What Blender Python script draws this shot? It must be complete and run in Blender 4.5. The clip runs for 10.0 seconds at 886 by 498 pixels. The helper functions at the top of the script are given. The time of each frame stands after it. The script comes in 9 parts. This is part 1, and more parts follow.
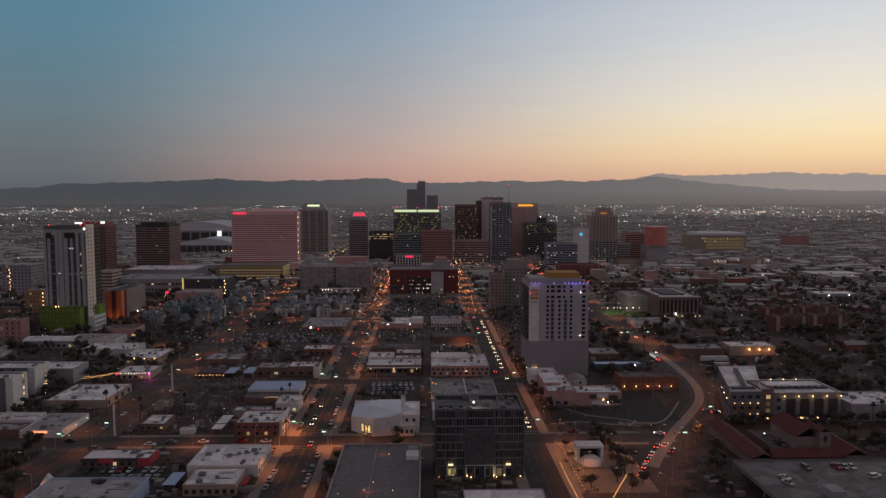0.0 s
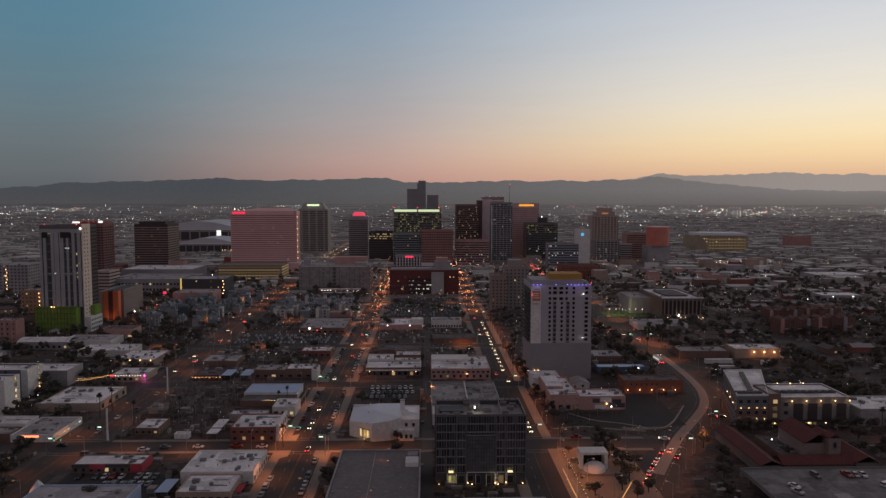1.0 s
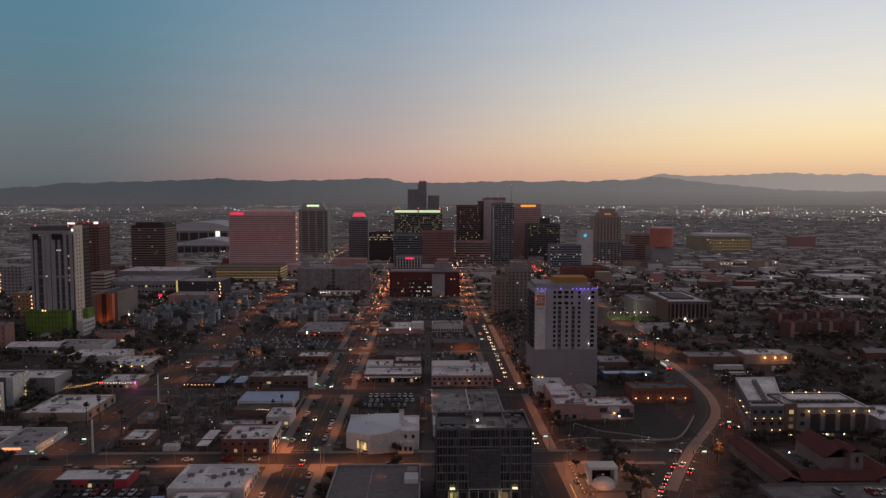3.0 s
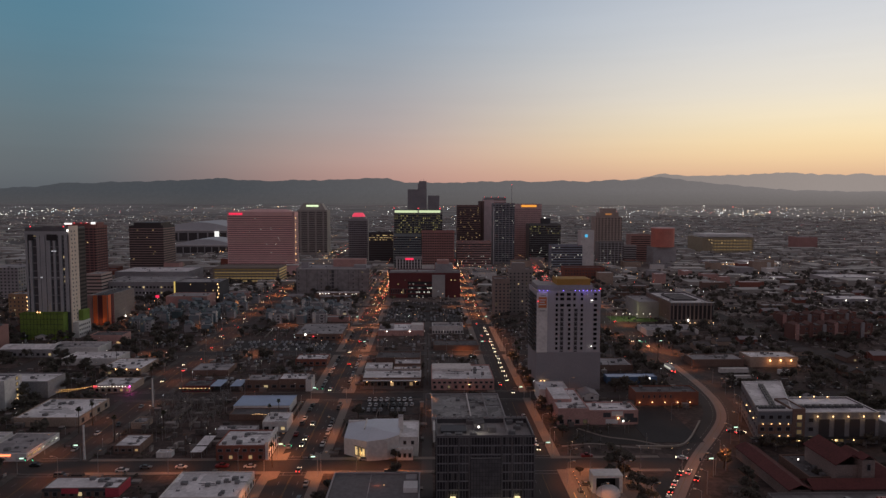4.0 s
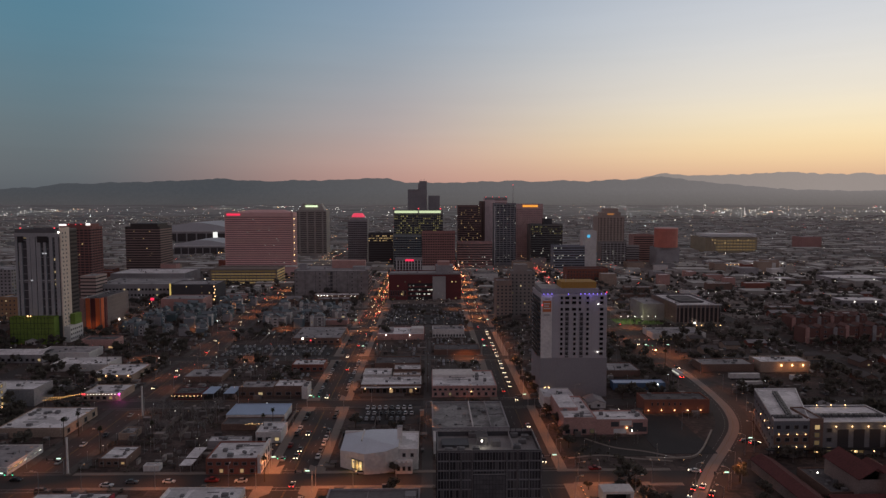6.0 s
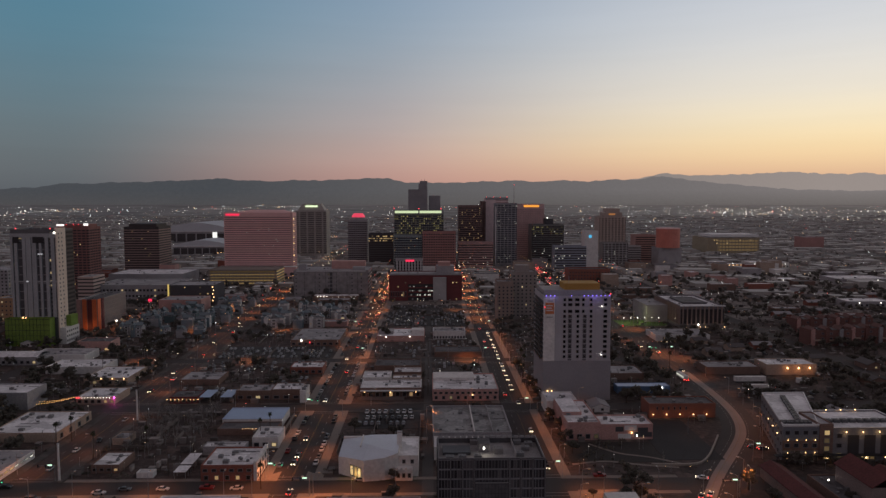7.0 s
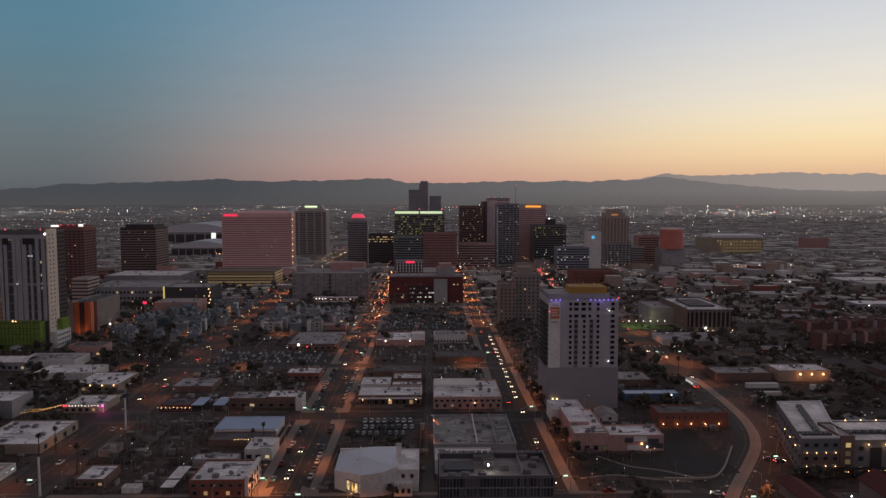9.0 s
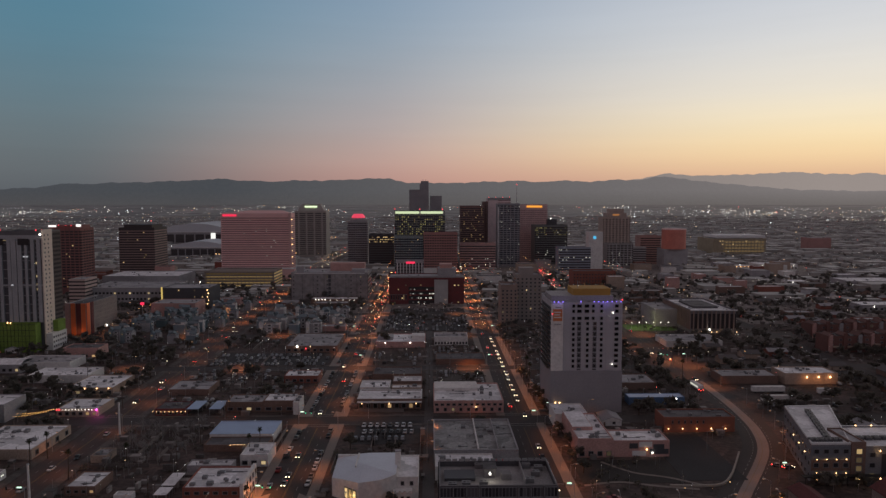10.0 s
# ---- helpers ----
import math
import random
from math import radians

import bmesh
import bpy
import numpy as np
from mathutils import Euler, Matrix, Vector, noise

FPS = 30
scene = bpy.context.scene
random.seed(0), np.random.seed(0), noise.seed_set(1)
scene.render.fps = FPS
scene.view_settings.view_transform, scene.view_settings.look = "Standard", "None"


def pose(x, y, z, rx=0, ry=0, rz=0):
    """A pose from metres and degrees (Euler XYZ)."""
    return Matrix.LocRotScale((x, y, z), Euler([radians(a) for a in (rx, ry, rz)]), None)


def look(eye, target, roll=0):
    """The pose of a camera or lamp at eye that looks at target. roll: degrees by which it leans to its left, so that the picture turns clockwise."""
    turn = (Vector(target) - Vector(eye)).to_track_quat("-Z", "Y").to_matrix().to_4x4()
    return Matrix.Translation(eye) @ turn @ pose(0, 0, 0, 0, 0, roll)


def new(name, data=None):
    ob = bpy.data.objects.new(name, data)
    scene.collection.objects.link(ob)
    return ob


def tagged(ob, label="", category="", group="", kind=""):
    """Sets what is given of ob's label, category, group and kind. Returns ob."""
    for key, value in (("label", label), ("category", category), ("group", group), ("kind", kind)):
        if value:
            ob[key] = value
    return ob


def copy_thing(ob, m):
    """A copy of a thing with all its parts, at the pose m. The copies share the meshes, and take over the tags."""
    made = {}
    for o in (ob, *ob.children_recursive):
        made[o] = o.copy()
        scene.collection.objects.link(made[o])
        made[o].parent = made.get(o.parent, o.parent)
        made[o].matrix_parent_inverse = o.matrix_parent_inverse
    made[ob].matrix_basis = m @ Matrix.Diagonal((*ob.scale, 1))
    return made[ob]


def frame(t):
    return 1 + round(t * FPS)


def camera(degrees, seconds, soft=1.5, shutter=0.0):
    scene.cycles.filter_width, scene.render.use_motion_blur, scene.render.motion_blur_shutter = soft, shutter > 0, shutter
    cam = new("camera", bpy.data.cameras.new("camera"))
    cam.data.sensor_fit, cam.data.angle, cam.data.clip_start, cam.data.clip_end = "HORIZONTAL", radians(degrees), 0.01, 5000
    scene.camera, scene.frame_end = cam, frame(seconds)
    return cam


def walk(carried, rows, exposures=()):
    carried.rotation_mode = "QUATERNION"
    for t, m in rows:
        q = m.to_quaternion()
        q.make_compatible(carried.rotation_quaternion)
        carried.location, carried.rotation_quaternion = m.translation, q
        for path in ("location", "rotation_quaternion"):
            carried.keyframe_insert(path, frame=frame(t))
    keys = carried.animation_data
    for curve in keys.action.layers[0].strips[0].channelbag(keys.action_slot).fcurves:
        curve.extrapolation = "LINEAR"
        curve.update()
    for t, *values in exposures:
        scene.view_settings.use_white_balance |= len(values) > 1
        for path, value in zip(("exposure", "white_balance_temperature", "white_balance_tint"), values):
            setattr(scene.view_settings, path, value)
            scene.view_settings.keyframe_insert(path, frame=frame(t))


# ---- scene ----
cam = camera(66.0, 10.0, 1.4)
PATH = [
    (0, (-0.492, 6.525, 106.031), (-0.444, 8.519, 105.886), 0.0),
    (0.5, (-0.411, 9.839, 106.092), (-0.363, 11.833, 105.947), 0.0),
    (1, (-0.396, 13.193, 106.151), (-0.349, 15.187, 106.005), 0.1),
    (1.5, (-0.429, 16.536, 106.23), (-0.382, 18.53, 106.085), 0.1),
    (2, (-0.346, 19.864, 106.307), (-0.3, 21.859, 106.162), 0.1),
    (2.5, (-0.232, 23.286, 106.408), (-0.187, 25.281, 106.263), 0.1),
    (4, (0.004, 33.638, 106.705), (0.048, 35.632, 106.56), 0.1),
    (4.5, (0.038, 36.984, 106.758), (0.082, 38.979, 106.612), 0.1),
    (5, (0.108, 40.259, 106.821), (0.151, 42.253, 106.676), 0.0),
    (5.5, (0.217, 43.567, 106.871), (0.26, 45.561, 106.726), 0.0),
    (7, (0.225, 53.533, 106.903), (0.266, 55.527, 106.758), 0.0),
    (7.5, (0.247, 56.761, 106.9), (0.288, 58.756, 106.755), 0.0),
    (8, (0.263, 60.161, 106.93), (0.303, 62.156, 106.786), -0.0),
    (8.5, (0.247, 63.56, 106.957), (0.287, 65.555, 106.813), 0.0),
    (9, (0.243, 66.954, 106.93), (0.282, 68.948, 106.786), 0.0),
    (9.5, (0.335, 70.262, 106.877), (0.373, 72.257, 106.734), 0.0),
    (10, (0.468, 73.565, 106.906), (0.505, 75.559, 106.762), 0.0),
]
walk(cam, [(t, look(eye, target, roll)) for t, eye, target, roll in PATH])

# ---- world: clear sky after sunset, afterglow beyond the right of the view ----
def dusk_world():
    w = bpy.data.worlds.new("dusk_sky")
    scene.world = w
    w.use_nodes = True
    nt = w.node_tree
    N, L = nt.nodes, nt.links
    bg = N["Background"]
    tc = N.new("ShaderNodeTexCoord")
    norm = N.new("ShaderNodeVectorMath")
    norm.operation = "NORMALIZE"
    L.new(tc.outputs["Generated"], norm.inputs[0])
    sep = N.new("ShaderNodeSeparateXYZ")
    L.new(norm.outputs[0], sep.inputs[0])
    flat = N.new("ShaderNodeVectorMath")
    flat.operation = "MULTIPLY"
    flat.inputs[1].default_value = (1, 1, 0)
    L.new(norm.outputs[0], flat.inputs[0])
    fn = N.new("ShaderNodeVectorMath")
    fn.operation = "NORMALIZE"
    L.new(flat.outputs[0], fn.inputs[0])
    dot = N.new("ShaderNodeVectorMath")
    dot.operation = "DOT_PRODUCT"
    az = radians(SUNSET_AZIMUTH)
    dot.inputs[1].default_value = (math.sin(az), math.cos(az), 0)
    L.new(fn.outputs[0], dot.inputs[0])

    def lin(c):
        return tuple(((v / 255 + 0.055) / 1.055) ** 2.4 if v > 10 else v / 255 / 12.92 for v in c) + (1,)

    def ramp(stops):
        r = N.new("ShaderNodeValToRGB")
        r.color_ramp.interpolation = "B_SPLINE"
        els = r.color_ramp.elements
        while len(els) < len(stops):
            els.new(0.5)
        for e, (p, c) in zip(els, stops):
            e.position, e.color = p, lin(c)
        L.new(sep.outputs["Z"], r.inputs[0])
        return r.outputs[0]

    cool = ramp(SKY_COOL)
    mid = ramp(SKY_MID)
    warm = ramp(SKY_WARM)

    def mix(a, b, lo, hi):
        mr = N.new("ShaderNodeMapRange")
        mr.interpolation_type = "SMOOTHSTEP"
        mr.inputs["From Min"].default_value, mr.inputs["From Max"].default_value = lo, hi
        L.new(dot.outputs["Value"], mr.inputs["Value"])
        m = N.new("ShaderNodeMix")
        m.data_type = "RGBA"
        L.new(mr.outputs[0], m.inputs["Factor"])
        L.new(a, m.inputs["A"])
        L.new(b, m.inputs["B"])
        return m.outputs["Result"]

    back = ramp(SKY_BACK)
    sky = mix(mix(mix(back, cool, -0.6, 0.06), mid, 0.19, 0.71), warm, 0.56, 1.0)
    # thin high haze streaks, long and flat
    stretch = N.new("ShaderNodeVectorMath")
    stretch.operation = "MULTIPLY"
    stretch.inputs[1].default_value = (2.2, 2.2, 42.0)
    L.new(norm.outputs[0], stretch.inputs[0])
    streak = N.new("ShaderNodeTexNoise")
    streak.inputs["Scale"].default_value, streak.inputs["Detail"].default_value = 1.3, 4
    L.new(stretch.outputs[0], streak.inputs["Vector"])
    amount = N.new("ShaderNodeMapRange")
    amount.inputs["From Min"].default_value, amount.inputs["From Max"].default_value = 0.25, 0.75
    amount.inputs["To Min"].default_value, amount.inputs["To Max"].default_value = 0.98, 1.015
    L.new(streak.outputs["Fac"], amount.inputs["Value"])
    streaked = N.new("ShaderNodeVectorMath")
    streaked.operation = "SCALE"
    L.new(sky, streaked.inputs[0])
    L.new(amount.outputs[0], streaked.inputs["Scale"])
    L.new(streaked.outputs[0], bg.inputs["Color"])
    bg.inputs["Strength"].default_value = 1.0


SUNSET_AZIMUTH = 50.0
# overhead and behind stands the purple light of late dusk
SKY_COOL = [(0.0, (88, 92, 98)), (0.03, (100, 105, 109)), (0.07, (106, 115, 119)), (0.126, (104, 124, 133)), (0.205, (92, 129, 147)), (0.30, (82, 129, 152)), (0.5, (100, 100, 108)), (1.0, (104, 97, 102))]
SKY_MID = [(0.0, (172, 130, 122)), (0.03, (193, 150, 140)), (0.06, (199, 166, 155)), (0.10, (185, 170, 167)), (0.16, (167, 168, 174)), (0.22, (152, 165, 178)), (0.30, (133, 158, 183)), (0.5, (113, 108, 114)), (1.0, (104, 97, 102))]
SKY_WARM = [(0.0, (190, 145, 128)), (0.03, (226, 182, 148)), (0.065, (251, 220, 168)), (0.10, (250, 232, 194)), (0.14, (240, 231, 214)), (0.21, (217, 218, 220)), (0.30, (195, 202, 214)), (0.5, (146, 126, 128)), (1.0, (104, 97, 102))]
# the rosy belt opposite the sunset
SKY_BACK = [(0.0, (104, 84, 88)), (0.12, (154, 130, 134)), (0.3, (150, 130, 136)), (0.5, (119, 108, 113)), (1.0, (104, 97, 102))]
dusk_world()
# the last warm afterglow, very soft, from beyond the horizon
glow = bpy.data.lights.new("afterglow_sun", "SUN")
glow.energy, glow.angle, glow.color = 0.08, radians(40), (1.0, 0.72, 0.5)
afterglow = new("afterglow_sun", glow)
afterglow.matrix_world = look((0, 0, 0), (-math.sin(radians(SUNSET_AZIMUTH)), -math.cos(radians(SUNSET_AZIMUTH)), -0.16))


# ---- materials ----
MATS = {}


def mat(name, color, rough=0.8, metal=0.0, vary=0.25, scale=0.35, fine=6.0, bump=0.15, island=0.0, objrand=0.0, patch=0.0):
    """A weathered surface: two scales of noise in world space, a little relief, chance per piece."""
    if name in MATS:
        return MATS[name]
    m = bpy.data.materials.new(name)
    m.use_nodes = True
    nt = m.node_tree
    N, L = nt.nodes, nt.links
    b = N["Principled BSDF"]
    b.inputs["Roughness"].default_value, b.inputs["Metallic"].default_value = rough, metal
    geo = N.new("ShaderNodeNewGeometry")
    big = N.new("ShaderNodeTexNoise")
    big.inputs["Scale"].default_value, big.inputs["Detail"].default_value = scale * 0.3, 5
    small = N.new("ShaderNodeTexNoise")
    small.inputs["Scale"].default_value, small.inputs["Detail"].default_value = fine * 0.3, 4
    L.new(geo.outputs["Position"], big.inputs["Vector"])
    L.new(geo.outputs["Position"], small.inputs["Vector"])
    add = N.new("ShaderNodeMath")
    add.operation = "MULTIPLY_ADD"
    L.new(big.outputs["Fac"], add.inputs[0])
    add.inputs[1].default_value = 0.65
    L.new(small.outputs["Fac"], add.inputs[2])
    last = add.outputs[0]
    for amount, socket in ((island, geo.outputs["Random Per Island"]), (objrand, None)):
        if amount:
            if socket is None:
                socket = N.new("ShaderNodeObjectInfo").outputs["Random"]
            a2 = N.new("ShaderNodeMath")
            a2.operation = "MULTIPLY_ADD"
            L.new(socket, a2.inputs[0])
            a2.inputs[1].default_value = amount
            L.new(last, a2.inputs[2])
            last = a2.outputs[0]
    top = 1.15 + island + objrand
    mr = N.new("ShaderNodeMapRange")
    mr.inputs["From Min"].default_value, mr.inputs["From Max"].default_value = 0.45, top
    mr.inputs["To Min"].default_value, mr.inputs["To Max"].default_value = 1 - vary, 1 + vary
    L.new(last, mr.inputs["Value"])
    shade = mr.outputs[0]
    if patch:  # repaired sheets and stains
        vor = N.new("ShaderNodeTexVoronoi")
        vor.distance = "CHEBYCHEV"
        vor.inputs["Scale"].default_value = 0.16
        L.new(geo.outputs["Position"], vor.inputs["Vector"])
        sp = N.new("ShaderNodeSeparateColor")
        L.new(vor.outputs["Color"], sp.inputs[0])
        pm = N.new("ShaderNodeMapRange")
        pm.inputs["To Min"].default_value, pm.inputs["To Max"].default_value = 1 - patch, 1 + patch * 0.5
        L.new(sp.outputs[0], pm.inputs["Value"])
        pk = N.new("ShaderNodeMath")
        pk.operation = "MULTIPLY"
        L.new(shade, pk.inputs[0])
        L.new(pm.outputs[0], pk.inputs[1])
        shade = pk.outputs[0]
    mul = N.new("ShaderNodeVectorMath")
    mul.operation = "SCALE"
    mul.inputs[0].default_value = color
    L.new(shade, mul.inputs["Scale"])
    L.new(mul.outputs[0], b.inputs["Base Color"])
    if bump:
        bp = N.new("ShaderNodeBump")
        bp.inputs["Strength"].default_value, bp.inputs["Distance"].default_value = bump, 0.1
        L.new(small.outputs["Fac"], bp.inputs["Height"])
        L.new(bp.outputs[0], b.inputs["Normal"])
    MATS[name] = m
    return m


def glowing(name, color, strength, base=(0.05, 0.05, 0.05)):
    """A lamp's face."""
    if name in MATS:
        return MATS[name]
    m = bpy.data.materials.new(name)
    m.use_nodes = True
    b = m.node_tree.nodes["Principled BSDF"]
    b.inputs["Base Color"].default_value = (*base, 1)
    b.inputs["Emission Color"].default_value = (*color, 1)
    b.inputs["Emission Strength"].default_value = strength
    m.cycles.emission_sampling = "NONE"
    MATS[name] = m
    return m


def pane_mat(name, color, lit, warm, strength, per="object", rough=0.12):
    """Window glass; a share of the panes has a lamp on behind it, by chance per pane."""
    if name in MATS:
        return MATS[name]
    m = bpy.data.materials.new(name)
    m.use_nodes = True
    nt = m.node_tree
    N, L = nt.nodes, nt.links
    b = N["Principled BSDF"]
    b.inputs["Base Color"].default_value = (*color, 1)
    b.inputs["Roughness"].default_value = rough
    b.inputs["Emission Color"].default_value = (*warm, 1)
    r = N.new("ShaderNodeObjectInfo").outputs["Random"] if per == "object" else N.new("ShaderNodeNewGeometry").outputs["Random Per Island"]
    mr = N.new("ShaderNodeMapRange")
    mr.inputs["From Min"].default_value, mr.inputs["From Max"].default_value = 1 - lit, 1.0
    mr.inputs["To Min"].default_value, mr.inputs["To Max"].default_value = 0.0, strength
    L.new(r, mr.inputs["Value"])
    L.new(mr.outputs[0], b.inputs["Emission Strength"])
    m.cycles.emission_sampling = "NONE"
    MATS[name] = m
    return m


def light_dots_mat(name, stops, strength):
    """Small far lamps: hue and power by chance per lamp."""
    m = bpy.data.materials.new(name)
    m.use_nodes = True
    nt = m.node_tree
    N, L = nt.nodes, nt.links
    b = N["Principled BSDF"]
    geo = N.new("ShaderNodeNewGeometry")
    r = N.new("ShaderNodeValToRGB")
    r.color_ramp.interpolation = "CONSTANT"
    els = r.color_ramp.elements
    while len(els) < len(stops):
        els.new(0.5)
    for e, (p, c) in zip(els, stops):
        e.position, e.color = p, (*c, 1)
    L.new(geo.outputs["Random Per Island"], r.inputs[0])
    L.new(r.outputs[0], b.inputs["Emission Color"])
    wn = N.new("ShaderNodeTexWhiteNoise")
    wn.noise_dimensions = "1D"
    L.new(geo.outputs["Random Per Island"], wn.inputs["W"])
    pw = N.new("ShaderNodeMath")
    pw.operation = "POWER"
    pw.inputs[1].default_value = 2.5
    L.new(wn.outputs["Value"], pw.inputs[0])
    ml = N.new("ShaderNodeMath")
    ml.operation = "MULTIPLY_ADD"
    ml.inputs[1].default_value, ml.inputs[2].default_value = strength, strength * 0.08
    L.new(pw.outputs[0], ml.inputs[0])
    L.new(ml.outputs[0], b.inputs["Emission Strength"])
    m.cycles.emission_sampling = "NONE"
    return m


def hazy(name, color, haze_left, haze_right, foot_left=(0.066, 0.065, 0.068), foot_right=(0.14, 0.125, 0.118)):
    """Far mountains: bare rock with dusk haze painted into its emission, brighter towards the sunset."""
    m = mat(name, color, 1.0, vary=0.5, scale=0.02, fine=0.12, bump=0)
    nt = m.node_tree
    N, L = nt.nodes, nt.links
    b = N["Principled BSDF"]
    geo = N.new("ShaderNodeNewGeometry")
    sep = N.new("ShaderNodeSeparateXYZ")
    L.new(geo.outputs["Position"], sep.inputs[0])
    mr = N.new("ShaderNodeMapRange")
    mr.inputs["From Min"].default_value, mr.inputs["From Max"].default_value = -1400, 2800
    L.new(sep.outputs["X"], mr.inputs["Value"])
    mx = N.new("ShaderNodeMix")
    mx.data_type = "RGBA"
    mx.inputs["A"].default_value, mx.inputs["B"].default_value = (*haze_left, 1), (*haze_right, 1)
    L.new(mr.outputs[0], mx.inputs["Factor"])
    # the painted haze is dimmer at the foot, to blend into the plain
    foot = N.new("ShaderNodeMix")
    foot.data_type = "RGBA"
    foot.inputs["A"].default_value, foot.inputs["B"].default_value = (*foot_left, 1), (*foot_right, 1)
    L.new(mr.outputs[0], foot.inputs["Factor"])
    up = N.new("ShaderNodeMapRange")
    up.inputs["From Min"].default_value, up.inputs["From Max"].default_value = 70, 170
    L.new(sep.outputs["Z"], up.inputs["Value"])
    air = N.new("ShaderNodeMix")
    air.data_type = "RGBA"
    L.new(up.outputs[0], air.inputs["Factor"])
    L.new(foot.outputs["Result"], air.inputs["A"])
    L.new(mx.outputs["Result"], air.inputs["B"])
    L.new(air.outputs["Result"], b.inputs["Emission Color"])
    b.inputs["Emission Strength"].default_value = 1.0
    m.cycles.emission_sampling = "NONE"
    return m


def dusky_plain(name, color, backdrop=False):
    """The plain far off: pale flat roofs and dark groves run into long streaks, paled for haze; its furthest stretch is
    a plain backdrop with haze painted into its emission.
    """
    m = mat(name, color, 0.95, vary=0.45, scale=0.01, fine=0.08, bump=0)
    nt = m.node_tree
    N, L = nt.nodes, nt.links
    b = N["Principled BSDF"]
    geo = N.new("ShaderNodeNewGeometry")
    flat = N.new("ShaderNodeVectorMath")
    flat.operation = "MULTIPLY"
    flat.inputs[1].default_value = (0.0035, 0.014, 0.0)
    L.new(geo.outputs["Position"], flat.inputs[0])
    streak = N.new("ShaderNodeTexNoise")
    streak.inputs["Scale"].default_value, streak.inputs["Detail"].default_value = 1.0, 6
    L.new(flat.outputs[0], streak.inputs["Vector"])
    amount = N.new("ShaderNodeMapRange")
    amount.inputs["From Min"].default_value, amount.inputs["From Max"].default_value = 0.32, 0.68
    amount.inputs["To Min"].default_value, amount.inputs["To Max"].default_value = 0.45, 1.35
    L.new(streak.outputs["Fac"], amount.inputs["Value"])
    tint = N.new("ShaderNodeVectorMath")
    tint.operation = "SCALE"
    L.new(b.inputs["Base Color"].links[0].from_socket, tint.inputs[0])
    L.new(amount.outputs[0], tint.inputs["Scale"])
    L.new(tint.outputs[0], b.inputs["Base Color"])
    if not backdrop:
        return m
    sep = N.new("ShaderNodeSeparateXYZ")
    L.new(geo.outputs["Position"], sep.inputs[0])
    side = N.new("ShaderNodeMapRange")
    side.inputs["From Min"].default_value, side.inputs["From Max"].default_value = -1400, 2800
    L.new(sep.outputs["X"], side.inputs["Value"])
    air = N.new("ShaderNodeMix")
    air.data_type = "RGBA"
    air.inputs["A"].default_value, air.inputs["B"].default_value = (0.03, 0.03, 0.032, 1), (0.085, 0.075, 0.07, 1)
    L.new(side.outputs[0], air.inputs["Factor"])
    # haze painted as emission, stronger the further off the ground lies
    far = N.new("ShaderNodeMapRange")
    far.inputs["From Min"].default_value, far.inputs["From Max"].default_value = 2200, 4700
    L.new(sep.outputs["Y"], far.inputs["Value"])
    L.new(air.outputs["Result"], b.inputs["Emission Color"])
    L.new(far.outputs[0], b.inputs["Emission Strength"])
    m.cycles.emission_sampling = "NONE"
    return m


ASPHALT = mat("asphalt", (0.05, 0.041, 0.039), 0.85, vary=0.35, scale=0.25, fine=5)
LOT = mat("lot_asphalt", (0.045, 0.042, 0.042), 0.9, vary=0.5, scale=0.4, fine=4, patch=0.35)
CONCRETE = mat("concrete", (0.23, 0.195, 0.17), 0.85, vary=0.25)
DIRT = mat("desert_ground", (0.078, 0.056, 0.05), 0.95, vary=0.8, scale=0.12, fine=1.5, patch=0.4)
GRASS = mat("grass", (0.045, 0.055, 0.03), 0.95, vary=0.4, scale=0.4, fine=5)
PAINT = mat("road_paint", (0.3, 0.29, 0.27), 0.7, vary=0.3)
YELLOW_PAINT = mat("yellow_paint", (0.22, 0.15, 0.05), 0.7, vary=0.3)
WHITE_ROOF = mat("white_roof_coating", (0.78, 0.77, 0.78), 0.75, vary=0.28, scale=0.5, fine=2.5, objrand=0.15, patch=0.3)
GREY_ROOF = mat("grey_roof_membrane", (0.36, 0.35, 0.36), 0.85, vary=0.3, scale=0.5, fine=2.5, objrand=0.2, patch=0.3)
DARK_ROOF = mat("dark_roof_felt", (0.12, 0.115, 0.12), 0.9, vary=0.35, scale=0.5, fine=2.5, patch=0.3)
BLUE_ROOF = mat("blue_metal_roof", (0.4, 0.49, 0.66), 0.5, 0.2, vary=0.2)
TILE_ROOF = mat("terracotta_tiles", (0.115, 0.032, 0.03), 0.85, vary=0.35, scale=0.5, fine=4)
WHITE_WALL = mat("white_stucco", (0.7, 0.68, 0.66), 0.85, vary=0.22, fine=2.5)
TAN_WALL = mat("tan_stucco", (0.4, 0.31, 0.25), 0.9, vary=0.36)
PINK_WALL = mat("pink_stucco", (0.5, 0.3, 0.27), 0.9, vary=0.36)
GREY_WALL = mat("grey_stucco", (0.34, 0.33, 0.34), 0.88, vary=0.36)
DARK_WALL = mat("dark_panel", (0.07, 0.07, 0.078), 0.6, vary=0.25)
BROWN_WALL = mat("brown_block", (0.2, 0.13, 0.105), 0.9, vary=0.36)
BRICK = mat("red_brick", (0.26, 0.1, 0.075), 0.9, vary=0.3, scale=0.6, fine=8)
RED_WALL = mat("red_panel", (0.155, 0.04, 0.042), 0.7, vary=0.25)
PINK_STONE = mat("rose_stone", (0.8, 0.5, 0.48), 0.75, vary=0.1)
ORANGE_WALL = mat("orange_panel", (0.85, 0.2, 0.075), 0.7, vary=0.2)
GREEN_NET = mat("green_scaffold_net", (0.17, 0.26, 0.05), 0.9, vary=0.4, scale=1.0, fine=6)
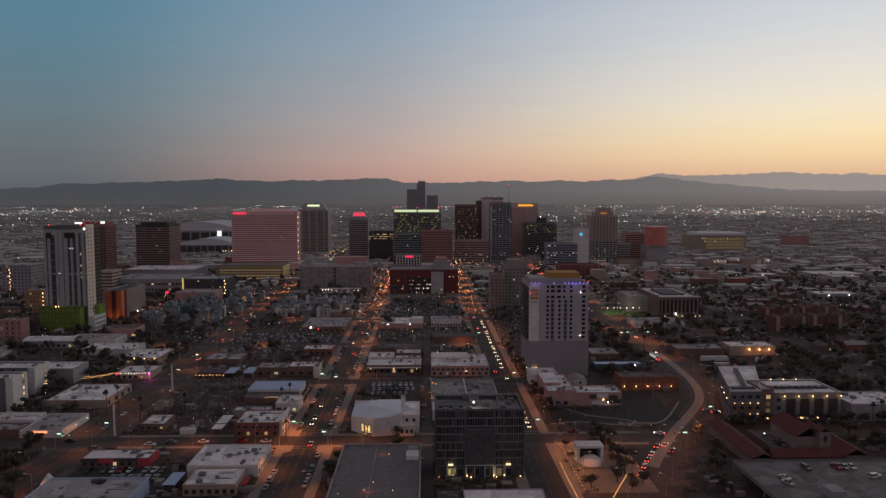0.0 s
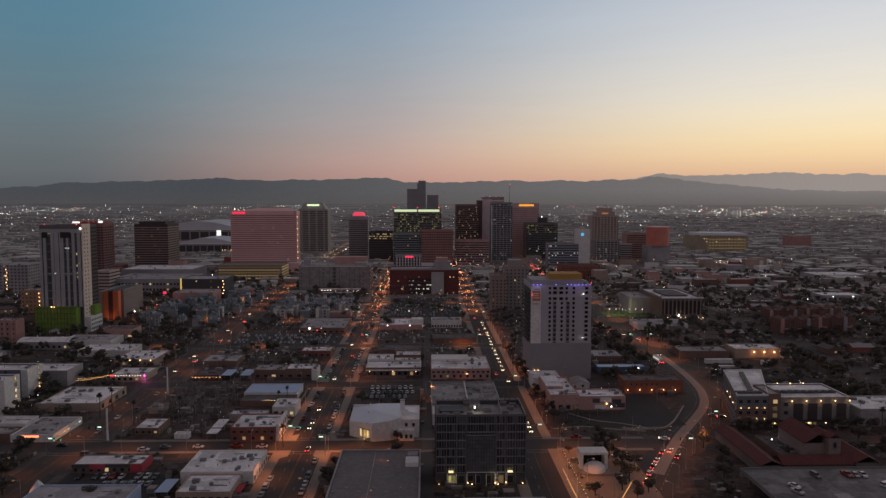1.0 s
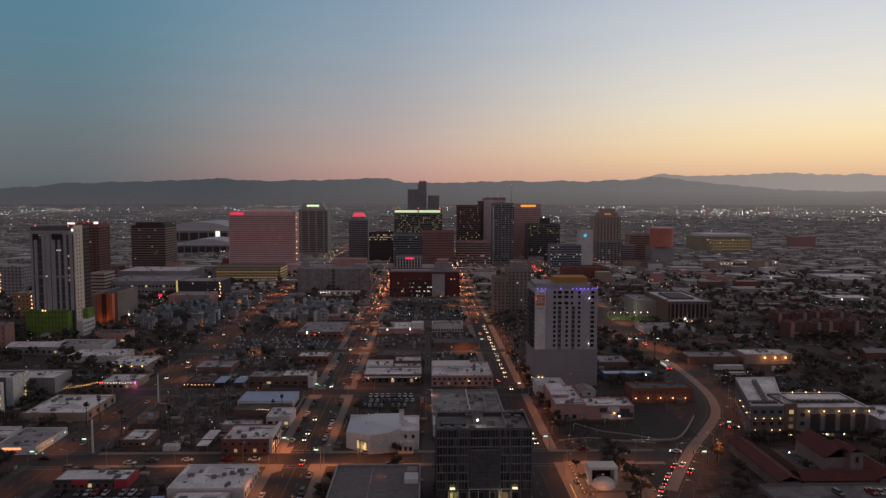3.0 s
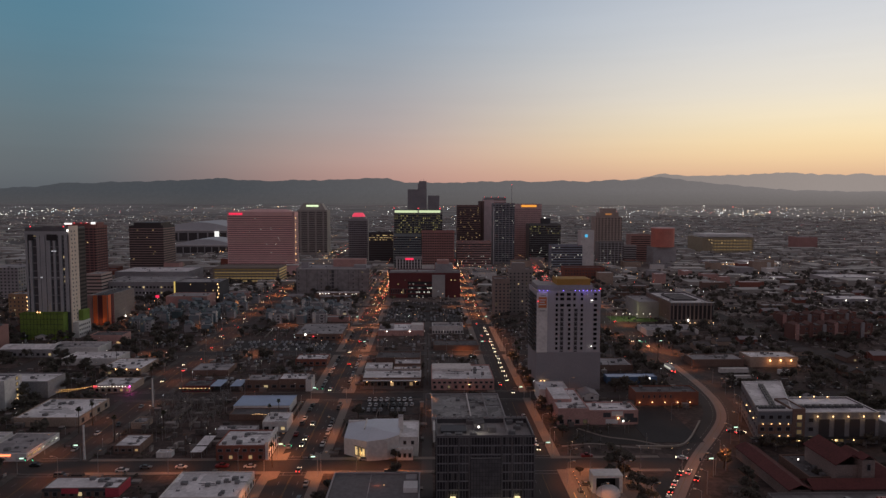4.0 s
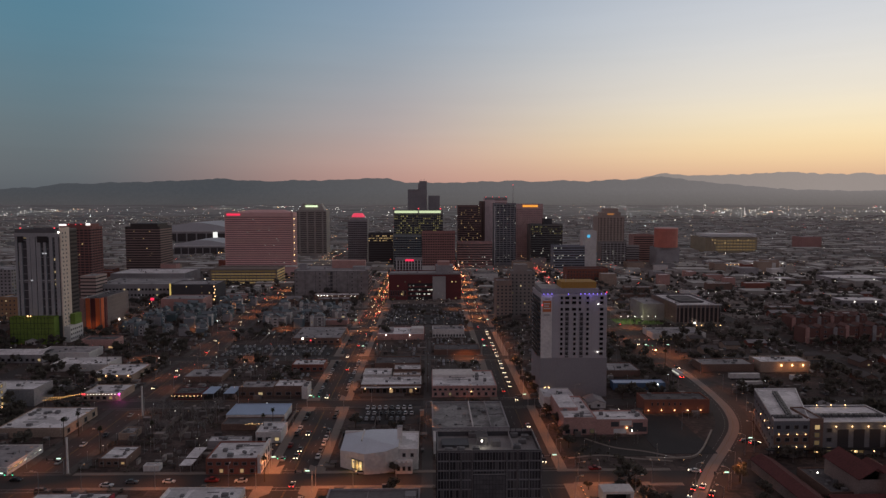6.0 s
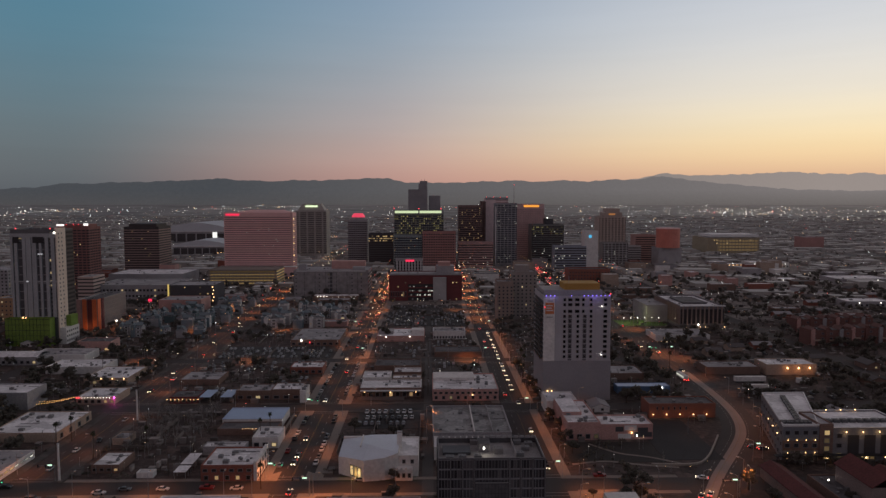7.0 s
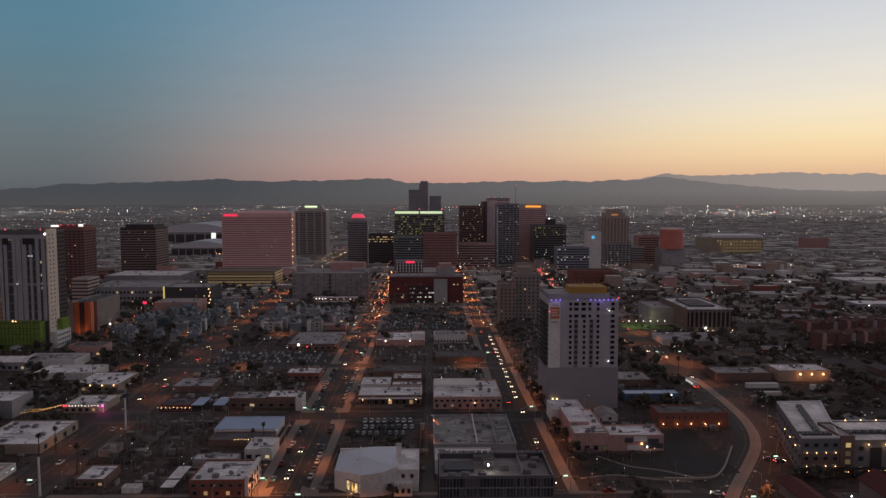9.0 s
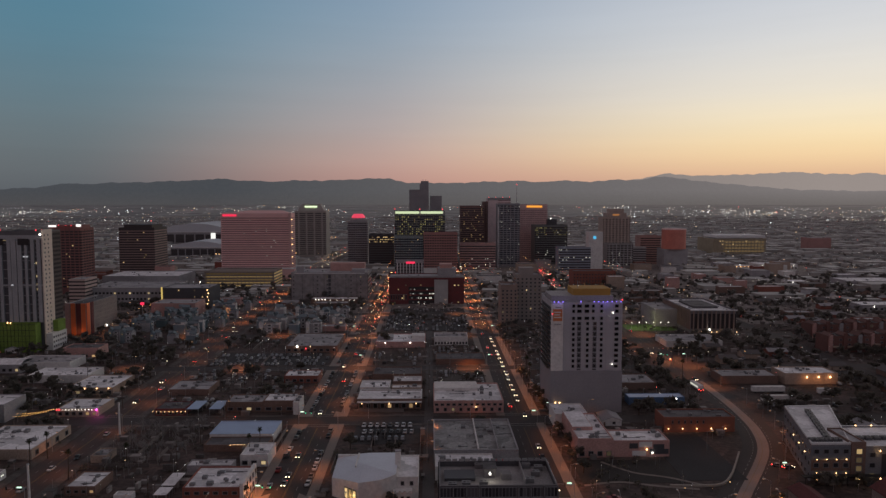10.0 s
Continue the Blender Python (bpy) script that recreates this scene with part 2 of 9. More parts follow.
STEEL = mat("galvanised_steel", (0.42, 0.42, 0.43), 0.45, 0.7, vary=0.2)
BLACK_METAL = mat("black_metal", (0.03, 0.03, 0.033), 0.5, 0.3, vary=0.2)
UNIT_METAL = mat("rooftop_unit_metal", (0.2, 0.2, 0.205), 0.6, 0.2, vary=0.25, objrand=0.4)
BARK = mat("bark", (0.09, 0.065, 0.05), 0.95, vary=0.3)
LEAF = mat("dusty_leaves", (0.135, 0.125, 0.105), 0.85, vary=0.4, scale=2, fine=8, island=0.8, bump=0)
# paler leaf copy for far trees: distance haze put into the colour
FAR_LEAF = mat("haze_paled_leaves", (0.17, 0.16, 0.145), 0.9, vary=0.35, scale=2, fine=8, island=0.8, bump=0)
PALM_LEAF = mat("palm_fronds", (0.06, 0.07, 0.04), 0.8, vary=0.4, island=0.5, bump=0)


def leafy(m):
    """Leaves let about half of the light through."""
    N, L = m.node_tree.nodes, m.node_tree.links
    b = N["Principled BSDF"]
    tr = N.new("ShaderNodeBsdfTranslucent")
    mx = N.new("ShaderNodeMixShader")
    mx.inputs[0].default_value = 0.45
    if b.inputs["Base Color"].links:
        L.new(b.inputs["Base Color"].links[0].from_socket, tr.inputs["Color"])
    else:
        tr.inputs["Color"].default_value = b.inputs["Base Color"].default_value
    out = [n for n in N if n.type == "OUTPUT_MATERIAL"][0]
    L.new(b.outputs[0], mx.inputs[1])
    L.new(tr.outputs[0], mx.inputs[2])
    L.new(mx.outputs[0], out.inputs["Surface"])


for leaf in (LEAF, FAR_LEAF, PALM_LEAF):
    leafy(leaf)
TEAL_WALL = mat("blue_grey_siding", (0.2, 0.25, 0.28), 0.85, vary=0.25, objrand=0.3)
FRAME = mat("window_frame_metal", (0.2, 0.2, 0.21), 0.5, 0.4, vary=0.15)
WHITE_TRIM = mat("white_trim", (0.7, 0.7, 0.7), 0.7, vary=0.15)
DARK_GLASS = pane_mat("dark_glass", (0.045, 0.043, 0.047), 0.05, (1.0, 0.75, 0.4), 0.6)
SHOP_GLASS = pane_mat("shop_glass", (0.04, 0.035, 0.03), 0.3, (1.0, 0.62, 0.3), 0.5)
BAND_GLASS = pane_mat("band_glass", (0.065, 0.06, 0.063), 0.0, (1, 0.8, 0.5), 0.0, rough=0.2)
WARM_LAMP = glowing("warm_lamp", (1.0, 0.58, 0.25), 5)
WHITE_LAMP = glowing("white_lamp", (1.0, 0.95, 0.85), 5)
SODIUM = glowing("sodium_lamp", (1.0, 0.5, 0.2), 4)
RED_LAMP = glowing("red_lamp", (1.0, 0.06, 0.08), 2.2)


# ---- building blocks of the model ----
class Geo:
    """Collects faces for one mesh."""

    def __init__(self):
        self.v, self.f, self.m = [], [], []

    def face(self, pts, mi=0):
        n = len(self.v)
        self.v += [tuple(p) for p in pts]
        self.f.append(tuple(range(n, n + len(pts))))
        self.m.append(mi)

    def box(self, x0, x1, y0, y1, z0, z1, mi=0):
        n = len(self.v)
        self.v += [(x0, y0, z0), (x1, y0, z0), (x1, y1, z0), (x0, y1, z0), (x0, y0, z1), (x1, y0, z1), (x1, y1, z1), (x0, y1, z1)]
        for q in ((0, 3, 2, 1), (4, 5, 6, 7), (0, 1, 5, 4), (1, 2, 6, 5), (2, 3, 7, 6), (3, 0, 4, 7)):
            self.f.append(tuple(n + i for i in q))
            self.m.append(mi)
        return self

    def tube(self, cx, cy, z0, z1, r0, r1=None, n=8, mi=0, cap=True):
        r1 = r0 if r1 is None else r1
        k = len(self.v)
        for z, r in ((z0, r0), (z1, r1)):
            self.v += [(cx + r * math.cos(2 * math.pi * i / n), cy + r * math.sin(2 * math.pi * i / n), z) for i in range(n)]
        for i in range(n):
            j = (i + 1) % n
            self.f.append((k + i, k + j, k + n + j, k + n + i))
            self.m.append(mi)
        if cap:
            self.f.append(tuple(k + n + i for i in range(n)))
            self.m.append(mi)
            self.f.append(tuple(k + n - 1 - i for i in range(n)))
            self.m.append(mi)
        return self

    def beam(self, a, b, r, mi=0, n=5, r2=None):
        a, b = Vector(a), Vector(b)
        q = (b - a).to_track_quat("Z", "Y")
        r2 = r if r2 is None else r2
        k = len(self.v)
        for p, rr in ((a, r), (b, r2)):
            for i in range(n):
                w = q @ Vector((rr * math.cos(2 * math.pi * i / n), rr * math.sin(2 * math.pi * i / n), 0))
                self.v.append(tuple(p + w))
        for i in range(n):
            j = (i + 1) % n
            self.f.append((k + i, k + j, k + n + j, k + n + i))
            self.m.append(mi)
        self.f.append(tuple(k + n + i for i in range(n)))
        self.m.append(mi)
        return self

    def prism(self, outline, z0, z1, mi=0):
        """An upright prism over a ground outline, anticlockwise."""
        n, k = len(outline), len(self.v)
        self.v += [(x, y, z0) for x, y in outline] + [(x, y, z1) for x, y in outline]
        for i in range(n):
            j = (i + 1) % n
            self.f.append((k + i, k + j, k + n + j, k + n + i))
            self.m.append(mi)
        self.f.append(tuple(k + n + i for i in range(n)))
        self.m.append(mi)
        return self

    def gable(self, x0, x1, y0, y1, z0, z1, along="x", over=0.4, t=0.2, mi=0):
        """Two pitched roof slabs with a ridge."""
        if along == "x":
            ym = (y0 + y1) / 2
            for a, b in ((y0 - over, ym), (y1 + over, ym)):
                pts = [(x0 - over, a, z0), (x1 + over, a, z0), (x1 + over, b, z1), (x0 - over, b, z1)]
                self.slab(pts, t, mi)
        else:
            xm = (x0 + x1) / 2
            for a, b in ((x0 - over, xm), (x1 + over, xm)):
                pts = [(a, y0 - over, z0), (a, y1 + over, z0), (b, y1 + over, z1), (b, y0 - over, z1)]
                self.slab(pts, t, mi)
        return self

    def slab(self, pts, t, mi=0):
        k = len(self.v)
        n = len(pts)
        self.v += [tuple(p) for p in pts] + [(p[0], p[1], p[2] + t) for p in pts]
        self.f += [tuple(k + i for i in range(n))[::-1], tuple(k + n + i for i in range(n))]
        self.m += [mi, mi]
        for i in range(n):
            j = (i + 1) % n
            self.f.append((k + i, k + j, k + n + j, k + n + i))
            self.m.append(mi)

    def ring(self, x0, x1, y0, y1, t, z0, z1, mi=0):
        """Four walls in one piece, open within."""
        k = len(self.v)
        for z in (z0, z1):
            self.v += [(x0, y0, z), (x1, y0, z), (x1, y1, z), (x0, y1, z), (x0 + t, y0 + t, z), (x1 - t, y0 + t, z), (x1 - t, y1 - t, z), (x0 + t, y1 - t, z)]
        for i in range(4):
            j = (i + 1) % 4
            for q in ((i, j, 8 + j, 8 + i), (4 + j, 4 + i, 12 + i, 12 + j), (8 + i, 8 + j, 12 + j, 12 + i), (j, i, 4 + i, 4 + j)):
                self.f.append(tuple(k + a for a in q))
                self.m.append(mi)
        return self

    def mesh(self, name, mats, smooth=False):
        me = bpy.data.meshes.new(name)
        me.from_pydata(self.v, [], self.f)
        for m in mats:
            me.materials.append(m)
        me.polygons.foreach_set("material_index", self.m)
        if smooth:
            me.polygons.foreach_set("use_smooth", [True] * len(self.f))
        me.update()
        return me


def as_list(m):
    return list(m) if isinstance(m, (list, tuple)) else [m]


def part(name, g, mats, parent, label="", at=(0, 0, 0), smooth=False):
    ob = new(name, g.mesh(name, as_list(mats), smooth) if isinstance(g, Geo) else g)
    ob.parent = parent
    ob.location = at
    return tagged(ob, label)


def thing(name, label, category, x, y, z=0.0, turn=0.0, group=""):
    ob = new(name)
    ob.matrix_world = pose(x, y, z, 0, 0, turn)
    ob.empty_display_size = 1
    return tagged(ob, label, category, group)


def piece(name, mesh, parent, x, y, z, sx=1.0, sy=1.0, sz=1.0, turn=0.0):
    ob = new(name, mesh)
    ob.parent = parent
    ob.location, ob.scale, ob.rotation_euler = (x, y, z), (sx, sy, sz), (0, 0, radians(turn))
    return ob


def window_mesh(name, pane, frame_mat=None, rim=0.1, bar=True):
    """A unit window facing -y: frame proud of the wall, pane set back in it, one bar."""
    g = Geo()
    o = [(-0.5, 0), (0.5, 0), (0.5, 1), (-0.5, 1)]
    n = [(-0.5 + rim, rim), (0.5 - rim, rim), (0.5 - rim, 1 - rim), (-0.5 + rim, 1 - rim)]
    g.v = [(x, 0, z) for x, z in o] + [(x, -1, z) for x, z in o] + [(x, -1, z) for x, z in n] + [(x, -0.3, z) for x, z in n]
    for i in range(4):
        j = (i + 1) % 4
        g.f += [(i, j, 4 + j, 4 + i), (4 + i, 4 + j, 8 + j, 8 + i), (8 + i, 8 + j, 12 + j, 12 + i)]
        g.m += [0, 0, 0]
    g.f.append((12, 13, 14, 15))
    g.m.append(1)
    return g.mesh(name, [frame_mat or FRAME, pane])


WIN_DARK = window_mesh("window_dark", DARK_GLASS)
WIN_SHOP = window_mesh("window_shop", SHOP_GLASS)
FACES = {"front": 0, "right": 90, "left": -90, "back": 180}


def windows(root, size, face, cols, rows, z0, step, w, h, mesh=None, span=(0.0, 1.0), skip=None, name="window", depth=0.14, off=0.0):
    """A grid of windows on one face of a building of that size (width, depth)."""
    W, D = size
    length = W if face in ("front", "back") else D
    a, b = span[0] * length, span[1] * length
    for r in range(rows):
        for c in range(cols):
            if skip and skip(r, c):
                continue
            u = a + (c + 0.5) * (b - a) / cols
            z = z0 + r * step
            if face == "front":
                p = (-W / 2 + u, -off)
            elif face == "back":
                p = (W / 2 - u, D + off)
            elif face == "right":
                p = (W / 2 + off, u)
            else:
                p = (-W / 2 - off, D - u)
            piece(name, mesh or WIN_DARK, root, p[0], p[1], z, w, depth, h, FACES[face])


def unit_mesh():
    g = Geo()
    g.box(-0.5, 0.5, -0.5, 0.5, 0.08, 0.8).box(-0.53, 0.53, -0.53, 0.53, 0.8, 0.86)
    g.box(-0.45, -0.35, -0.5, 0.5, 0, 0.08).box(0.35, 0.45, -0.5, 0.5, 0, 0.08)
    g.tube(-0.2, 0, 0.86, 1.0, 0.2, 0.2, 10).tube(0.27, 0.1, 0.86, 0.95, 0.14, 0.14, 8)
    return g.mesh("rooftop_unit", [UNIT_METAL])


UNIT = unit_mesh()


def shell(root, w, d, h, wall, roof, par=0.7, t=0.35, coping=None):
    """Four walls with a parapet, a roof slab within them."""
    part("wall", Geo().ring(-w / 2, w / 2, 0, d, t, 0, h), wall, root)
    part("roof", Geo().box(-w / 2 + t, w / 2 - t, t, d - t, h - par - 0.3, h - par), roof, root)
    if coping:
        part("coping", Geo().ring(-w / 2 - 0.12, w / 2 + 0.12, -0.12, d + 0.12, t + 0.24, h, h + 0.15), coping, root)


def roof_units(root, w, d, z, n, rng, size=(0.9, 1.9)):
    for _ in range(n):
        s = rng.uniform(*size)
        piece("rooftop_unit", UNIT, root, rng.uniform(-w / 2 + 2, w / 2 - 2), rng.uniform(2, d - 2), z, s * rng.uniform(0.8, 1.5), s, s * 0.75, rng.choice((0, 90, 180)))


OCCUPIED = []


def building(name, label, x0, x1, y0, y1, h, wall, roof, par=0.6, units=4, coping=None, category="building", group=""):
    """A flat-roofed building. Its origin is the middle of the front wall's foot."""
    root = thing(name, label, category, (x0 + x1) / 2, y0, group=group)
    w, d = x1 - x0, y1 - y0
    shell(root, w, d, h, wall, roof, par, 0.35, coping)
    rng = random.Random(int(x0 * 7 + y0 * 13 + h * 3))
    if units and d > 5:
        roof_units(root, w, d, h - par, units, rng)
    if units and d > 5 and y0 < 620:  # pipes, curbs and hatches on the roof
        g = Geo()
        z = h - par
        for _ in range(3 + int(w * d / 90)):
            a, c = rng.uniform(-w / 2 + 1, w / 2 - 2), rng.uniform(1, d - 2)
            if rng.random() < 0.45:
                l = rng.uniform(2, min(9, w - 3))
                g.box(a, min(a + l, w / 2 - 0.6), c, c + 0.16, z, z + 0.22)
            elif rng.random() < 0.5:
                g.box(a, a + rng.uniform(0.6, 1.3), c, c + rng.uniform(0.6, 1.2), z, z + rng.uniform(0.3, 0.7))
            else:
                g.tube(a, c, z, z + rng.uniform(0.5, 1.1), 0.16, 0.16, 6)
        tagged(part("roof_plant", g, UNIT_METAL, root), kind="stuff")
    OCCUPIED.append((x0, x1, y0, y1))
    return root, (w, d)


BOXES = {}


def bar(name, root, material, x0, x1, y0, y1, z0, z1):
    """A straight piece of a building: sill, fin, band, beam. The pieces share one small mesh for each material."""
    if material.name not in BOXES:
        BOXES[material.name] = Geo().box(-0.5, 0.5, -0.5, 0.5, 0, 1).mesh("bar", [material])
    return piece(name, BOXES[material.name], root, (x0 + x1) / 2, (y0 + y1) / 2, z0, x1 - x0, y1 - y0, z1 - z0)


def on_face(size, face, u0, u1, out, back=0.0):
    """Plan box of a strip u0..u1 along a face, standing out of it."""
    W, D = size
    if face == "front":
        return -W / 2 + u0, -W / 2 + u1, -out, back
    if face == "right":
        return W / 2 - back, W / 2 + out, u0, u1
    return -W / 2 - out, -W / 2 + back, D - u1, D - u0


def bands(root, size, face, n, z0, step, h, material, name="window_band", out=0.12, span=(0.0, 1.0)):
    L = size[0] if face == "front" else size[1]
    for i in range(n):
        bar(name, root, material, *on_face(size, face, span[0] * L, span[1] * L, out), z0 + i * step, z0 + i * step + h)


def fins(root, size, face, n, w, z0, z1, material, name="fin", out=0.35, span=(0.0, 1.0)):
    L = size[0] if face == "front" else size[1]
    a, b = span[0] * L, span[1] * L
    for i in range(n):
        u = a + (i + 0.5) * (b - a) / n
        bar(name, root, material, *on_face(size, face, u - w / 2, u + w / 2, out), z0, z1)


def lit_panes(root, size, face, n, z0, storeys, step, mesh, w, h, seed, cols=20, off=0.13, span=(0.0, 1.0)):
    """Single windows with the light on, at chance places of the storeys."""
    rng = random.Random(seed)
    seen = set()
    for _ in range(n):
        c, r = rng.randrange(cols), rng.randrange(storeys)
        if (c, r) in seen:
            continue
        seen.add((c, r))
        windows(root, size, face, cols, 1, z0 + r * step, step, w, h, mesh, span, lambda _r, _c, c=c: _c != c, "lit_window", 0.1, off)


LIT_WARM = pane_mat("lit_warm_glass", (0.3, 0.25, 0.15), 1.0, (1.0, 0.68, 0.3), 0.9)
LIT_COOL = pane_mat("lit_cool_glass", (0.3, 0.3, 0.3), 1.0, (0.95, 0.95, 0.8), 0.8)
LIT_OFFICE = pane_mat("lit_office_glass", (0.2, 0.2, 0.1), 1.0, (0.85, 0.75, 0.25), 0.4)
WIN_LIT = window_mesh("window_lit", LIT_WARM)
WIN_LIT_COOL = window_mesh("window_lit_cool", LIT_COOL)
WIN_LIT_OFFICE = window_mesh("window_lit_office", LIT_OFFICE)


def lamp_bulb(root, x, y, z, material, size=0.5, name="lamp"):
    g = bpy.data.meshes.get("bulb_" + material.name)
    if g is None:
        q = Geo().tube(0, 0, 0, 0.35, 0.32, 0.5, 8).tube(0, 0, 0.35, 1.0, 0.5, 0.2, 8)
        g = q.mesh("bulb_" + material.name, [material])
    return piece(name, g, root, x, y, z, size, size, size)


def point_light(name, x, y, z, power, color, radius=0.3):
    d = bpy.data.lights.new(name, "POINT")
    d.energy, d.color, d.shadow_soft_size = power, color, radius
    ob = new(name, d)
    ob.location = (x, y, z)
    return ob


def street_light(x, y, z, power, color):
    """A shielded street lantern: it shines down in a wide cone."""
    d = bpy.data.lights.new("street_lamp_light", "SPOT")
    d.energy, d.color, d.shadow_soft_size, d.spot_size, d.spot_blend = power, color, 0.25, radians(128), 0.6
    ob = new("street_lamp_light", d)
    ob.location = (x, y, z)
    return ob


# ---- ground, roads, pavements ----
def ground_sheet():
    ys = [-400, 0, 100, 200, 300, 400, 500, 650, 800, 1000, 1300, 1700, 2200, 2800, 3400, 4000, 4500, 4900]
    xs = [-4500, -3200, -2400, -1600, -1000, -600, -300, -100, 100, 300, 600, 1000, 1600, 2400, 3200, 4500]

    # the furthest ground is bent upward to fit the horizon in the camera's view
    def rise(y):
        s = min(max((y - 2200) / 2700, 0), 1)
        return 84 * s ** 1.3

    def sheet(name, label, category, rows, mats):
        n = len(xs)
        me = bpy.data.meshes.new(name)
        me.from_pydata([(x, y, rise(y)) for y in rows for x in xs], [], [(r * n + c, r * n + c + 1, (r + 1) * n + c + 1, (r + 1) * n + c) for r in range(len(rows) - 1) for c in range(n - 1)])
        for m in mats:
            me.materials.append(m)
        tagged(new(name, me), label, category, kind="structure")
        return me

    # paving and plain are given paler colours to stand in for haze
    paving = mat("haze_paled_paving", (0.21, 0.18, 0.165), 0.9, vary=0.5, scale=0.03, fine=0.6, patch=0.4)
    me = sheet("ground", "dark desert city ground, flat up to the backdrop plain", "ground", [y for y in ys if y <= 2200], [DIRT, paving, dusky_plain("haze_paled_plain", (0.17, 0.165, 0.16))])
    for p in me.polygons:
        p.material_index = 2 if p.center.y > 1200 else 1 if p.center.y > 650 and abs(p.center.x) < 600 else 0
    sheet("backdrop_plain", "hazy grey desert plain far behind the city", "backdrop", [y for y in ys if y >= 2200], [dusky_plain("haze_glow_plain", (0.17, 0.165, 0.16), True)])
    return rise


rise = ground_sheet()


def strip(name, label, pts, width, z, material, kind="structure", category="road", thick=0.0):
    """A band along a line of points."""
    g = Geo()
    rows = []
    P = [Vector((x, y, 0)) for x, y in pts]
    for i, p in enumerate(P):
        d = (P[min(i + 1, len(P) - 1)] - P[max(i - 1, 0)]).normalized()
        s = Vector((d.y, -d.x, 0)) * width / 2
        rows.append((p - s, p + s))
    for (a, b), (c, e) in zip(rows, rows[1:]):
        g.face([(a.x, a.y, z), (b.x, b.y, z), (e.x, e.y, z), (c.x, c.y, z)])
        if thick:
            g.face([(a.x, a.y, z - thick), (a.x, a.y, z), (c.x, c.y, z), (c.x, c.y, z - thick)])
            g.face([(b.x, b.y, z), (b.x, b.y, z - thick), (e.x, e.y, z - thick), (e.x, e.y, z)])
    if thick:
        a, b = rows[0]
        g.face([(a.x, a.y, z), (a.x, a.y, z - thick), (b.x, b.y, z - thick), (b.x, b.y, z)])
    ob = new(name, g.mesh(name, [material]))
    return tagged(ob, label, category, kind=kind)


S1, S2, S3 = -52.7, 44.2, -150.5
HALF1 = 8.2


def s3x(y):
    """The third street bears a little to the left beyond the second crossing."""
    return S3 - 0.04 * min(max(y - 370, 0), 400)


CROSS = [(301.5, 11.5), (399.0, 11.0), (502.0, 10.0), (606.0, 10.0), (708.0, 10.0), (860.0, 12.0)]


def curve(pts, n=6):
    """Catmull-Rom through the points."""
    out = []
    P = [pts[0]] + pts + [pts[-1]]
    for i in range(1, len(P) - 2):
        for k in range(n):
            t = k / n
            out.append(tuple(0.5 * (2 * b + (c - a) * t + (2 * a - 5 * b + 4 * c - d) * t * t + (3 * b - a - 3 * c + d) * t ** 3) for a, b, c, d in zip(P[i - 1], P[i], P[i + 1], P[i + 2])))
    return out + [pts[-1]]


BEND = curve([(58, 190), (72, 234), (84.4, 260), (98, 285), (112, 309), (131, 337), (142.7, 356.5), (150.2, 377), (154.5, 400), (157.5, 437), (159.5, 510), (163, 640), (170, 800), (180, 1100)])
strip("road_1", "asphalt street with parked cars at both kerbs", [(S1, 120), (S1, 1500)], 2 * HALF1, 0.02, ASPHALT)
strip("road_2", "dark asphalt avenue with worn lane lines", [(S2, 120), (S2, 1600)], 13.5, 0.021, ASPHALT)
# the reddish lamp light of this street is painted into its asphalt
strip("road_3", "wide asphalt street with reddish lamp light", [(s3x(y), y) for y in (120, 370, 770, 1400)], 16.0, 0.022, mat("lamp_tinted_asphalt", (0.072, 0.05, 0.045), 0.88, vary=0.35, scale=0.25, fine=5))
strip("road_4", "curving asphalt avenue with painted lines", BEND, 16.0, 0.023, ASPHALT)
BED = [(x + 0.4, y) for x, y in BEND if 268 < y < 480]
strip("tram_bed", "pale concrete tram bed in the curving avenue", BED, 4.6, 0.045, mat("tram_bed_concrete", (0.26, 0.22, 0.2), 0.85, vary=0.2))
strip("road_5", "asphalt street far to the side", [(270, 310), (270, 1300)], 11.0, 0.019, ASPHALT)
strip("road_6", "asphalt street far to the side", [(-255, 200), (-255, 1300)], 11.0, 0.018, ASPHALT)
for i, (y, w) in enumerate(CROSS):
    strip("road_%d" % (i + 7), "asphalt cross street", [(-600, y), (600, y)], w, 0.03 + 0.002 * i, ASPHALT)


